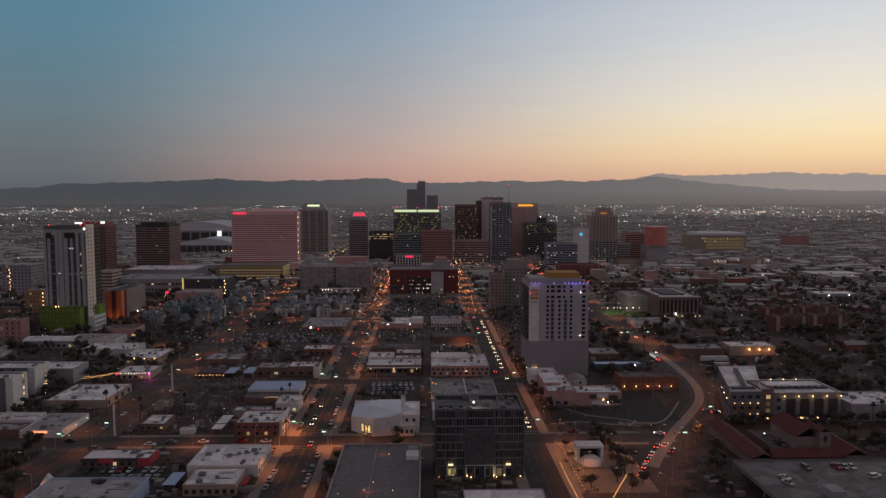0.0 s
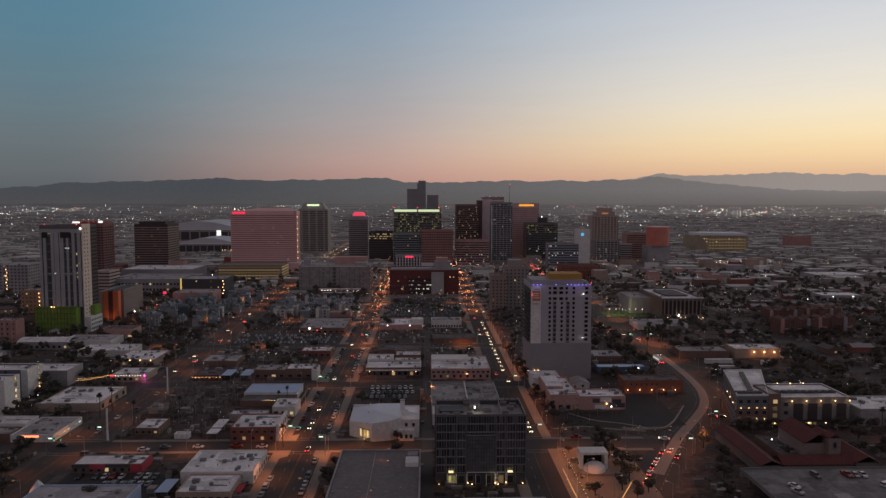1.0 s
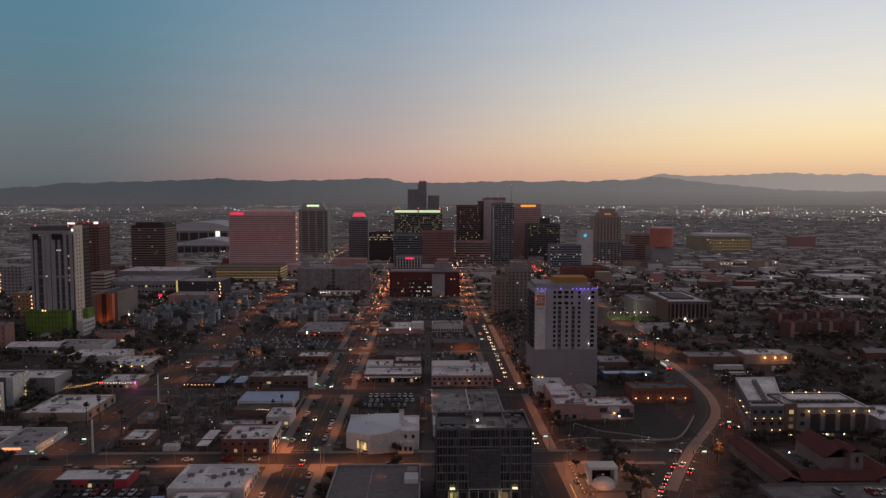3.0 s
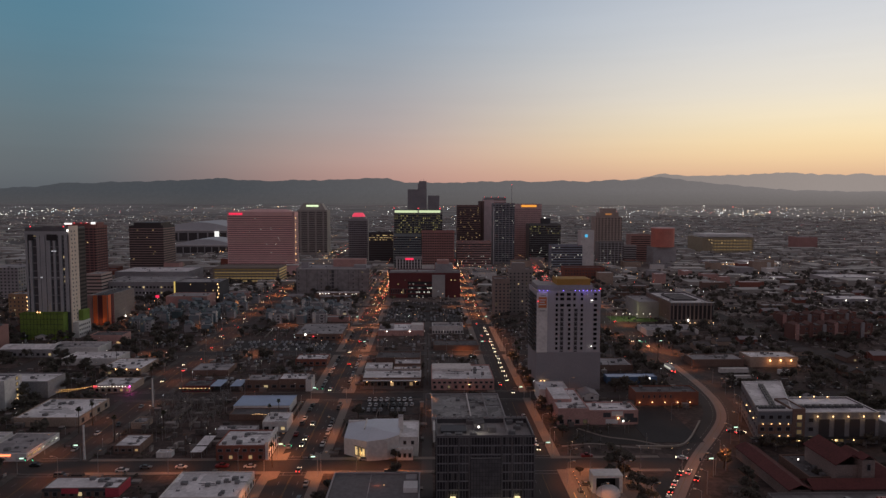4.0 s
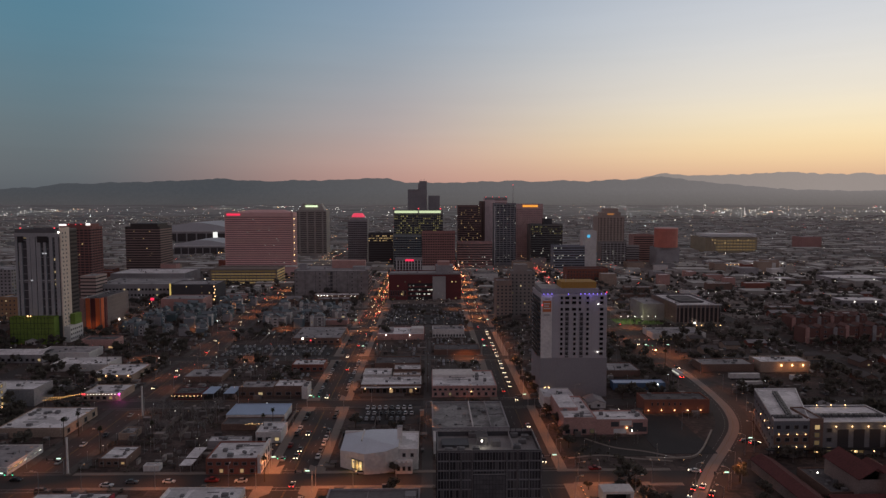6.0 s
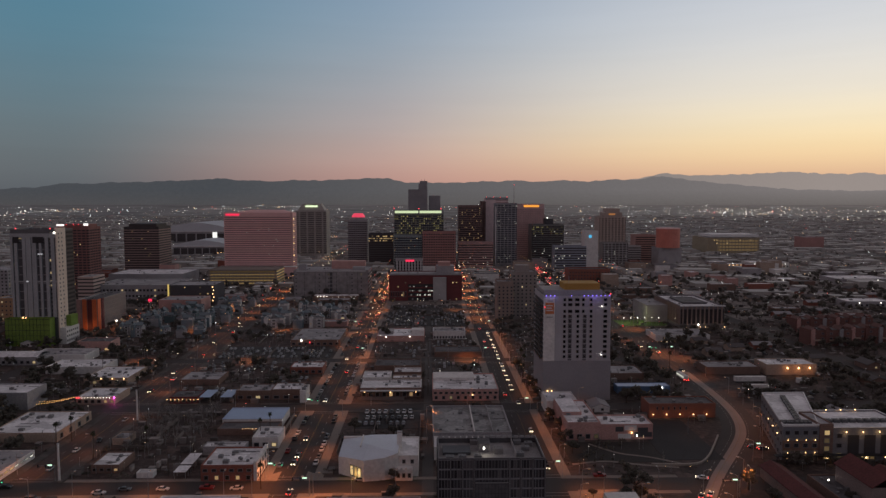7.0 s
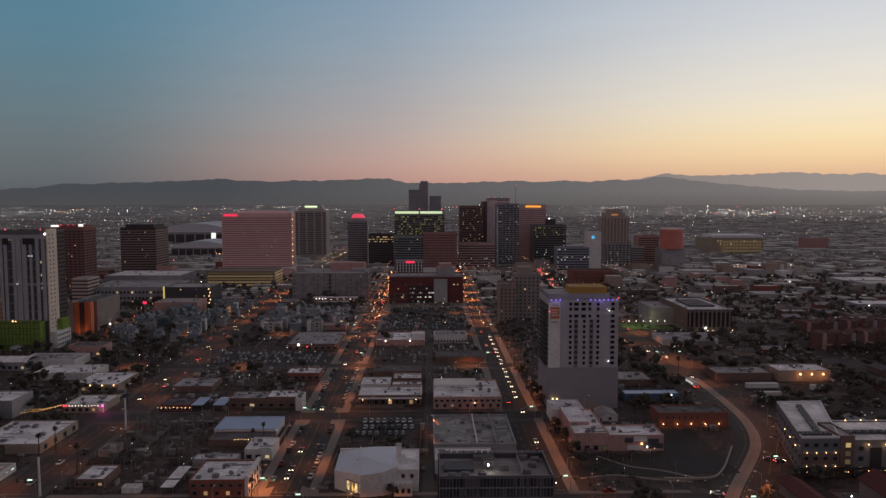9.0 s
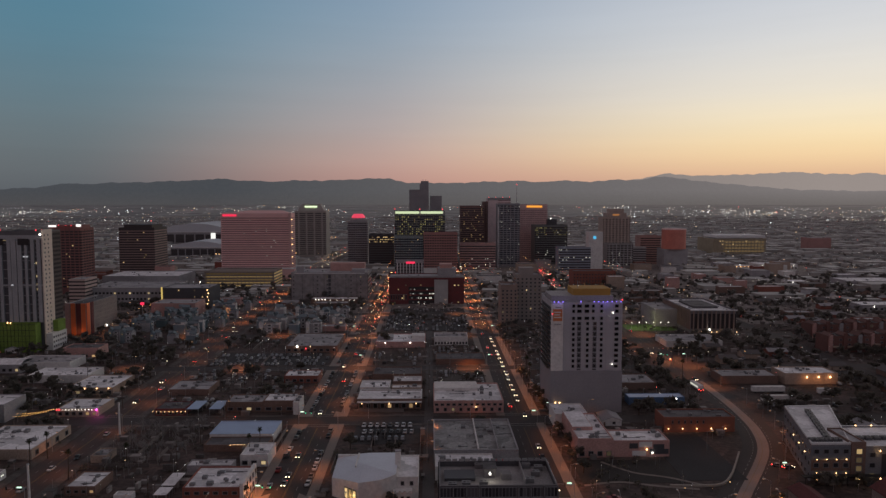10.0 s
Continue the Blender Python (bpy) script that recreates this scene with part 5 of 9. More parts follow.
def right_apartments():
    y0 = 322.0
    slate = mat("slate_panel", (0.16, 0.17, 0.19), 0.8)
    plan = [(0, 0), (15, 0), (34.5, 47), (14, 46.5)]
    root = thing("apartment_block", "long grey apartment wing with lamps on each storey", "building", 144.0, y0)
    OCCUPIED.append((142, 184, y0, 374))
    inner = [(0.5, 0.5), (14.7, 0.5), (33.8, 46.5), (14.2, 46.0)]
    part("wall", Geo().prism(plan, 0, 14.8), APT_GREY, root)
    g = Geo()
    for i in range(4):
        j = (i + 1) % 4
        g.slab([(*plan[i], 14.8), (*plan[j], 14.8), (*inner[j], 14.8), (*inner[i], 14.8)], 0.75)
    part("parapet", g, WHITE_TRIM, root)
    part("roof", Geo().prism(inner, 14.8, 14.9), WHITE_ROOF, root)
    for k in range(2):
        bar("floor_band", root, (BROWN_WALL, slate)[k], 0, 15, -0.18, 0, 4.8 + 5.3 * k, 9.0 + 5.3 * k)
        for c in range(4):
            lamp_bulb(root, 1.9 + c * 3.75, -0.7, 3.9 + 5.3 * k, WARM_LAMP, 0.36, "wall_lamp")
            piece("window", WIN_DARK, root, 1.9 + c * 3.75, -0.18, 6.0 + 5.3 * k, 2.2, 0.12, 1.9)
    tilt = math.degrees(math.atan2(46.5, 14))
    for k in range(3):
        for c in range(9):
            t = (c + 0.5) / 9
            piece("window", WIN_DARK, root, 14 * t, 46.5 * t, 1.2 + k * 4.6, 2.4, 0.14, 2.0, tilt + 180)
        lamp_bulb(root, 14 * (0.15 + 0.2 * k) - 0.7, 46.5 * (0.15 + 0.2 * k), 9.5, WARM_LAMP, 0.45, "wall_lamp")
    for k in range(9):
        t = 0.16 + k * 0.085
        piece("rooftop_unit", UNIT_DARK, root, 7.5 + 15 * t, 46 * t, 14.9, 3.4, 2.2, 1.3, 70)
        if k < 7:
            piece("rooftop_unit", UNIT_DARK, root, 2.0 + 1.8 * k, 4.0, 14.9, 1.4, 2.4, 1.2)
    root, size = building("stair_block", "brown glazed stair block with lit landings", 159.1, 164.6, y0 - 0.4, 338, 15.9, BROWN_WALL, GREY_ROOF, 0.5, 0)
    for k in range(4):
        piece("lit_window", WIN_LIT, root, 0.2, 0, 1.2 + 3.3 * k, 2.6, 0.14, 2.3)
    root, size = building("apartment_block", "grey apartment wing with tall dark bays lit from above", 164.7, 197.4, y0 - 0.2, 345, 14.2, APT_GREY, WHITE_ROOF, 0.6, 0, WHITE_TRIM)
    w, d = size
    for c in range(4):
        x = -w / 2 + 8.4 + c * 6.8
        g = Geo()
        arc = [(-2.3, 0), (-2.3, 8.6), (2.3, 8.6), (2.3, 0)]
        # a flat dark face paints the shade inside the deep bay
        g.face([(px, -0.16, 2.6 + pz) for px, pz in arc][::-1], 1)
        for (ax, az), (bx, bz) in zip(arc, arc[1:]):
            g.face([(ax, 0, 2.6 + az), (ax, -0.16, 2.6 + az), (bx, -0.16, 2.6 + bz), (bx, 0, 2.6 + bz)], 0)
        part("tall_bay", g, [FRAME, BAND_GLASS], root, at=(x, 0, 0))
    for c in range(5):
        x = -w / 2 + 5.0 + c * 6.8
        lamp_bulb(root, x, -0.8, 12.4, WARM_LAMP, 0.5, "wall_lamp")
        point_light("bay_lamp_light", 181.05 + x, y0 - 1.6, 12.0, 45, (1.0, 0.6, 0.25), 0.3)
    for k in range(3):
        piece("window", WIN_DARK, root, -w / 2 + 2.6, 0, 1.8 + 4 * k, 2.4, 0.14, 2.0)
    for c in range(9):
        piece("rooftop_unit", UNIT_DARK, root, -w / 2 + 3 + c * 3.3, 9, 13.6, 2.5, 2.4, 1.4)
    for c in range(4):
        lamp_bulb(root, -w / 2 + 3 + c * 6.5, 21.6, 14.6, WARM_LAMP, 0.5, "roof_lamp")
    # street canopy with shop lamps
    can = thing("street_canopy", "long dark street canopy with small lamps", "canopy", 168, y0 - 3.2)
    part("roof_sheet", Geo().box(-28, 30, 0, 2.6, 3.3, 3.55), BLACK_METAL, can)
    for k in range(15):
        bar("post", can, BLACK_METAL, -27.6 + k * 4, -27.45 + k * 4, 0.1, 0.25, 0, 3.3)
        if k % 2:
            lamp_bulb(can, -27.5 + k * 4, -0.3, 2.8, WARM_LAMP, 0.5)
    for k in range(4):
        piece("shop_window", WIN_LIT, can, 6 + k * 2.3, 2.62, 0.4, 2.0, 0.1, 2.4)


right_apartments()


def mission():
    """Terracotta-roofed mission church with a court."""
    root = thing("mission_church", "old mission church with terracotta roofs and pale gabled tower", "church", 134, 265.5)
    OCCUPIED.append((120, 186, 266, 312))

    def wing(x0, x1, y0, y1, h, ridge, along):
        part("wing_wall", Geo().ring(x0, x1, y0, y1, 0.4, 0, h), mat("aged_plaster", (0.24, 0.2, 0.185), 0.9, vary=0.35), root)
        part("wing_roof", Geo().gable(x0, x1, y0, y1, h, ridge, along, 0.6, 0.25), TILE_ROOF, root)

    wing(-6, 2, 0, 42, 4.2, 6.2, "y")
    wing(2.8, 30, 0, 8, 4.4, 6.6, "x")
    wing(30.8, 40, 0, 34, 5.0, 7.6, "y")
    wing(16, 27, 9, 30, 9.6, 13.4, "y")
    part("bell_tower", Geo().ring(24, 28.6, 6.4, 11, 0.4, 0, 12.4), mat("aged_plaster", (0.24, 0.2, 0.185), 0.9, vary=0.35), root)
    part("tower_roof", Geo().gable(24, 28.6, 6.4, 11, 12.4, 14.0, "y", 0.3, 0.2), TILE_ROOF, root)
    piece("arched_window", WIN_DARK, root, 26.3, 6.4, 8.4, 1.4, 0.15, 2.6)
    for k in range(5):
        piece("window", WIN_DARK, root, 5.0 + k * 5, 0, 1.4, 1.1, 0.12, 1.6)
    lamp_bulb(root, 13.5, 30, 3.2, WHITE_LAMP, 0.7)
    shop("courtyard block with dark flat roof", 142, 152.6, 277.5, 300, 4.0, BROWN_WALL, DARK_ROOF, 4)


mission()


def parking_deck():
    root = thing("parking_deck", "broad concrete parking deck with low parapet and few cars", "car park", 165, 201)
    OCCUPIED.append((116, 228, 198, 262))
    deck = mat("deck_concrete", (0.19, 0.185, 0.185), 0.9, vary=0.4, scale=0.12, fine=1.5, patch=0.4)
    part("deck_slab", Geo().box(-48, 62, 0, 58, 5.0, 5.6), deck, root)
    part("parapet", Geo().ring(-48.2, 62.2, -0.2, 58.2, 0.3, 4.6, 6.2), mat("deck_edge", (0.19, 0.18, 0.18), 0.9), root)
    part("stair_core", Geo().box(-30, -25, 24, 30, 5.62, 8.4), GREY_WALL, root)
    for k in range(8):
        for j in range(4):
            bar("column", root, CONCRETE, -46 + k * 15 - 0.3, -46 + k * 15 + 0.3, 2 + j * 17.5, 2.6 + j * 17.5, 0, 5.0)
    for k in range(24):
        bar("bay_line", root, PAINT, -44 + k * 4.2, -43.88 + k * 4.2, 40, 45, 5.6, 5.61)


parking_deck()


def bandshell():
    root = thing("stage", "white band shell with dark stage mouth in the park", "stage", 65, 272)
    g = Geo()
    g.box(-5.4, -4.2, 0, 6, 0, 6.6)
    part("side_wall", g, WHITE_WALL, root)
    part("side_wall", Geo().box(4.2, 5.4, 0, 6, 0, 6.6), WHITE_WALL, root)
    part("lintel", Geo().box(-5.4, 5.4, -0.4, 6, 6.6, 7.5), WHITE_WALL, root)
    part("back_wall", Geo().box(-4.2, 4.2, 5.4, 5.9, 0, 6.6), BLACK_METAL, root)
    n = 14
    dome = Geo()
    for r in range(4):
        for i in range(n):
            a0, a1 = math.pi + math.pi * i / n, math.pi + math.pi * (i + 1) / n
            b0, b1 = math.pi / 2 * r / 4, math.pi / 2 * (r + 1) / 4
            dome.face([(4.5 * math.cos(a) * math.cos(bb), 5.0 * math.sin(a) * math.cos(bb), 3.4 * math.sin(bb) + 0.8) for a, bb in ((a0, b0), (a1, b0), (a1, b1), (a0, b1))])
    part("dome_canopy", dome, WHITE_TRIM, root, smooth=True)
    part("platform", Geo().box(-6, 6, -5, 6.2, 0, 0.8), CONCRETE, root)
    lamp_bulb(root, 0, -3.6, 0.9, WHITE_LAMP, 0.6)
    OCCUPIED.append((58, 72, 265, 280))


bandshell()
for i, (x, y, h) in enumerate(((-140.2, 308.4, 14.6), (-140.8, 379.5, 15.1))):
    m = thing("mast", "tall slim white steel mast by the street", "pole", x, y, group="white masts")
    part("shaft", Geo().tube(0, 0, 0, h, 0.46, 0.34, 10), WHITE_WALL, m)
    part("base_collar", Geo().tube(0, 0, 0, 0.6, 0.9, 0.8, 10), CONCRETE, m)
    part("cap", Geo().tube(0, 0, h, h + 0.3, 0.55, 0.4, 10), STEEL, m)

OCCUPIED.append((170, 230, 426, 460))
for x0, x1, y in ((179, 197, 441.5), (213.5, 220, 437), (176, 190, 424)):
    r = thing("trailer", "long white box trailer parked in a yard", "trailer", (x0 + x1) / 2, y, group="white trailers")
    w = x1 - x0
    part("box_body", Geo().box(-w / 2, w / 2, 0, 2.6, 0.9, 3.6), WHITE_WALL, r)
    part("chassis", Geo().box(-w / 2 + 0.3, w / 2 - 0.3, 0.4, 2.2, 0.6, 0.9), BLACK_METAL, r)
    for u in (-w / 2 + 1.5, w / 2 - 2.5, w / 2 - 1.4):
        part("wheel", Geo().box(u - 0.45, u + 0.45, 0.1, 0.45, 0, 0.9), BLACK_METAL, r)
    OCCUPIED.append((x0, x1, y, y + 3))


# ---- high-rises and the city centre ----
def tower(name, label, x0, x1, y0, y1, h, wall, roof=None, units=3, par=1.5):
    return building(name, label, x0, x1, y0, y1, h, wall, roof or DARK_ROOF, par, units, category="tower")


PIER = mat("pale_pier", (0.385, 0.39, 0.4), 0.8, vary=0.25)
GLASS_BLUE = pane_mat("blue_grey_glass", (0.05, 0.06, 0.075), 0.0, (1, 0.8, 0.5), 0.0, rough=0.15)
WIN_SMALL = window_mesh("window_small", DARK_GLASS, GREY_WALL, 0.08)


def left_tower():
    """Grey high-rise under construction: pale piers, white punched end wall, green netting below."""
    r, s = tower("residential_tower", "grey high-rise with pale vertical piers and white punched end wall", -306.5, -273.5, 559, 583, 85, mat("charcoal_panel", (0.13, 0.13, 0.137), 0.6), GREY_ROOF, 5)
    w, d = s
    for u, ww in ((0.03, 1.6), (0.12, 2.2), (0.30, 2.4), (0.40, 3.6), (0.52, 3.2), (0.66, 1.8), (0.80, 2.4), (0.93, 2.6)):
        bar("pier", r, PIER, -w / 2 + u * w - ww / 2, -w / 2 + u * w + ww / 2, -0.9, 0, 20, 79)
    for k in range(19):
        z = 21 + 3.1 * k
        for c in range(6):
            piece("window", WIN_DARK, r, -w / 2 + (0.075, 0.21, 0.35, 0.46, 0.59, 0.865)[c] * w, 0, z, (1.2, 3.4, 0.8, 0.6, 2.6, 1.4)[c], 0.14, 2.0)
    for u0, u1 in ((0.165, 0.255), (0.555, 0.625), (0.70, 0.75)):  # dark strips painting the shade of open balcony slots
        bar("balcony_slot", r, DARK_WALL, -w / 2 + u0 * w, -w / 2 + u1 * w, -0.16, -0.01, 20, 78)
        for k in range(10):
            bar("balcony_rail", r, GREY_WALL, -w / 2 + u0 * w, -w / 2 + u1 * w, -0.7, -0.2, 20.4 + 6.2 * k, 20.8 + 6.2 * k)
    # black panels paint the shaded recesses under the crown
    for u0, u1 in ((0.07, 0.2), (0.5, 0.74)):
        bar("crown_opening", r, BLACK_METAL, -w / 2 + u0 * w, -w / 2 + u1 * w, -1.05, -1.0, 75, 79.6)
    bar("crown", r, PIER, -w / 2, w / 2, -1.0, -0.02, 79, 82)
    bar("end_wall", r, mat("warm_white_panel", (0.76, 0.65, 0.56), 0.85, vary=0.2), w / 2, w / 2 + 0.9, -1.0, 11.5, 0, 86)
    for k in range(25):
        for c in range(2):
            piece("end_window", WIN_SMALL, r, w / 2 + 0.9, 1.6 + 4.4 * c + 0.6 * (k % 2), 8 + 3.05 * k, 1.2, 0.12, 1.3, 90)
    bar("side_panel", r, mat("brown_black_panel", (0.075, 0.062, 0.06), 0.7), w / 2, w / 2 + 0.1, 11.52, d, 0, 84)
    bands(r, s, "right", 24, 10, 3.1, 1.6, BAND_GLASS, "window_band", 0.2, (0.5, 0.98))
    part("net_screen", Geo().ring(-w / 2 - 2, w / 2 - 2.5, -8, -1.2, 0.3, 0, 20.4), GREEN_NET, r, "bright green scaffold netting")
    for k in range(12):
        bar("scaffold_pole", r, BLACK_METAL, -w / 2 - 2 + k * 2.55, -w / 2 - 1.86 + k * 2.55, -8.14, -8.0, 0, 20.6)
    for k in range(5):
        bar("scaffold_deck", r, BLACK_METAL, -w / 2 - 2, w / 2 - 2.5, -8.16, -8.0, 3.6 + 4 * k, 3.8 + 4 * k)
    part("net_screen", Geo().box(w / 2 + 1.0, w / 2 + 4.6, 8, 18, 12, 20), GREEN_NET, r, "bright green scaffold netting")
    part("low_wing", Geo().box(w / 2 + 0.92, w / 2 + 5.4, -1.0, 17.8, 0, 12), WHITE_WALL, r)
    for k in range(3):
        for c in range(6):
            piece("window", WIN_SMALL, r, w / 2 + 5.4, 0.6 + 2.9 * c, 1.6 + 3.4 * k, 1.6, 0.12, 1.6, 90)
    lamp_bulb(r, -4.5, -9, 20.8, SODIUM, 1.0, "work_light")
    lamp_bulb(r, -2.5, -9, 20.8, SODIUM, 0.8, "work_light")
    for x in (-13, 12, 16):
        lamp_bulb(r, x, 1, 85.2, RED_LAMP, 0.9, "warning_light")
    lamp_bulb(r, w / 2 - 0.5, -1.2, 82, WHITE_LAMP, 1.3, "work_light")
    soft = glowing("soft_white_sign", (0.8, 0.8, 0.85), 0.5)
    bar("transfer_beam", r, PIER, -w / 2, w / 2, -1.1, -0.95, 46.2, 47.2)
    for x, z in ((-5.5, 46.4), (3.5, 66.5), (5.5, 66.5)):
        bar("work_light", r, soft, x, x + 1.5, -1.3, -1.12, z, z + 0.8)
    r, s = tower("residential_tower", "reddish brown high-rise with dark balconies", -424, -394, 850, 880, 75, mat("red_brown_panel", (0.26, 0.12, 0.11), 0.8), DARK_ROOF, 3)
    for k in range(21):
        bar("balcony_band", r, BAND_GLASS, -s[0] / 2, s[0] / 2, -0.15, 0, 8 + 3.1 * k, 9.7 + 3.1 * k)
    bands(r, s, "right", 21, 8, 3.1, 1.7, BAND_GLASS)
    fins(r, s, "front", 6, 1.0, 5, 75, mat("red_brown_panel", (0.26, 0.12, 0.11), 0.8), "pier", 0.4)
    fins(r, s, "right", 5, 1.0, 5, 75, MATS["red_brown_panel"], "pier", 0.4)
    bar("roof_house", r, MATS["red_brown_panel"], -21, 16, 2, 20, 74, 78.4)
    bar("roof_sign", r, glowing("white_roof_sign", (1.0, 0.95, 0.92), 1.3), -21.5, -13, 1.2, 1.9, 76.2, 78.2)
    bar("roof_sign", r, MATS["white_roof_sign"], 9.5, 14.5, 1.2, 1.9, 76.6, 79.2)
    for x in (-10, -2, 4):
        lamp_bulb(r, x, 1, 77.6, RED_LAMP, 0.9, "warning_light")
    lit_panes(r, s, "front", 8, 8, 20, 3.1, WIN_LIT, 1.4, 1.2, 5, 8, 0.2)
    t, ts = shop("tan apartment block with lit corner", -378, -360, 652, 669, 21, mat("ochre_stucco", (0.42, 0.27, 0.16), 0.9), GREY_ROOF, 2)
    windows(t, ts, "front", 5, 5, 2, 3.7, 1.3, 1.5, WIN_SMALL)
    for k in range(5):
        lamp_bulb(t, ts[0] / 2 - 1.2, -0.4, 3 + 3.7 * k, WARM_LAMP, 0.7, "stair_lamp")
    t, ts = shop("dusky pink corner block with pale piers", -319, -303, 517, 528, 16.6, mat("dusky_pink_stucco", (0.42, 0.235, 0.215), 0.9), GREY_ROOF, 2)
    windows(t, ts, "front", 4, 4, 2, 3.7, 1.5, 1.7, WIN_SMALL)
    for k in (-1, 0, 1):
        bar("pier", t, PINK_WALL, k * 5.2 - 0.6, k * 5.2 + 0.6, -0.3, 0, 0, 16.8)
    t, ts = shop("pale curved-corner apartment block with lit stair", -472, -440, 772, 812, 33, GREY_WALL, GREY_ROOF, 3)
    windows(t, ts, "front", 8, 9, 2, 3.6, 1.9, 1.7, WIN_DARK)
    windows(t, ts, "right", 9, 9, 2, 3.6, 1.9, 1.7, WIN_DARK)
    for k in range(7):
        lamp_bulb(t, -ts[0] / 2 + 8 + (k % 2), -0.5, 6 + 3.6 * k, WARM_LAMP, 0.8, "stair_lamp")
    t, ts = shop("long low shed with pale curved roof", -288, -253, 493, 508, 5.4, GREY_WALL, GREY_ROOF, 0)
    g = Geo()
    for i in range(10):
        a0, a1 = i / 10, (i + 1) / 10
        z0, z1 = 5.5 + 1.9 * math.sin(math.pi * a0), 5.5 + 1.9 * math.sin(math.pi * a1)
        g.face([(-17.9, 15.4 * a0 - 0.2, z0), (17.9, 15.4 * a0 - 0.2, z0), (17.9, 15.4 * a1 - 0.2, z1), (-17.9, 15.4 * a1 - 0.2, z1)])
    part("curved_roof", g, WHITE_ROOF, t)
    windows(t, ts, "front", 9, 1, 1.0, 3, 2.2, 2.0, WIN_DARK)
    t, ts = shop("pale low block with ribbon windows", -362, -346, 760, 785, 27.5, mat("pale_rose_stucco", (0.52, 0.4, 0.36), 0.9, vary=0.2), GREY_ROOF, 2)
    bands(t, ts, "front", 7, 2.5, 3.6, 1.4, BAND_GLASS)
    bands(t, ts, "right", 7, 2.5, 3.6, 1.4, BAND_GLASS)


left_tower()


def orange_block():
    r, s = tower("apartment_block", "orange and grey finned apartment block", -287, -271, 612, 664, 25.2, GREY_WALL, DARK_ROOF, 5, 0.8)
    w, d = s
    for u, m in ((0.08, PINK_WALL), (0.36, ORANGE_WALL), (0.62, RED_WALL), (0.86, ORANGE_WALL)):
        bar("colour_pier", r, m, -w / 2 + u * w - 1.8, -w / 2 + u * w + 1.8, -0.5, 0, 0, 25.4)
    bar("colour_pier", r, ORANGE_WALL, w / 2, w / 2 + 0.5, 0, 5, 0, 25.4)
    bar("colour_pier", r, RED_WALL, w / 2, w / 2 + 0.5, 6.5, 11, 0, 25.4)
    fins(r, s, "right", 22, 0.7, 1, 25, mat("pale_fin", (0.5, 0.42, 0.38), 0.8), "fin", 0.5, (0.16, 1.0))
    for k in range(7):
        windows(r, s, "right", 22, 1, 1.2 + 3.4 * k, 3, 1.6, 2.2, WIN_DARK, (0.16, 1.0))
    lamp_bulb(r, w / 2 + 1.5, 45, 2, WARM_LAMP, 1.4)
    lamp_bulb(r, w / 2 + 1.5, 30, 2, WHITE_LAMP, 1.2)
    point_light("entrance_light", -277, 608, 3, 220, (1.0, 0.45, 0.15), 0.5)
    # low block with a yellow light column
    r, s = shop("dark office block with yellow light column", -262, -216, 740, 775, 21, DARK_WALL, GREY_ROOF, 4)
    bar("light_column", r, glowing("yellow_light", (1.0, 0.72, 0.2), 0.6), -s[0] / 2 - 0.4, -s[0] / 2 + 0.9, -0.6, 0, 0.5, 21.8)
    for k in range(5):
        lamp_bulb(r, s[0] / 2 - 1.5 + (k % 2), -0.6, 5 + 3.4 * k, WARM_LAMP, 0.9)
    lit_panes(r, s, "front", 10, 2, 6, 3.2, WIN_LIT, 1.4, 1.2, 8, 18)


orange_block()
r, s = shop("grey convention hall with white roof edge", -352, -268, 775, 830, 17, GREY_WALL, GREY_ROOF, 8, 0.6, WHITE_TRIM)
windows(r, s, "front", 22, 2, 4, 6, 2.6, 2.4, WIN_DARK)
r, s = shop("grey convention hall with broad roof", -398, -306, 905, 965, 14.5, GREY_WALL, WHITE_ROOF, 8, 0.6)
shop("low pink annex with grey roof", -256, -216, 700, 728, 12, PINK_WALL, GREY_ROOF, 4)
n = thing("neon_sign", "small glowing red neon sign on post", "sign", -260, 690)
part("post", Geo().tube(0, 0, 0, 12, 0.3), STEEL, n)
part("sign_face", Geo().box(-1.6, 1.6, -0.3, 0.3, 12, 14.4), glowing("red_neon", (1.0, 0.03, 0.1), 1.1), n)


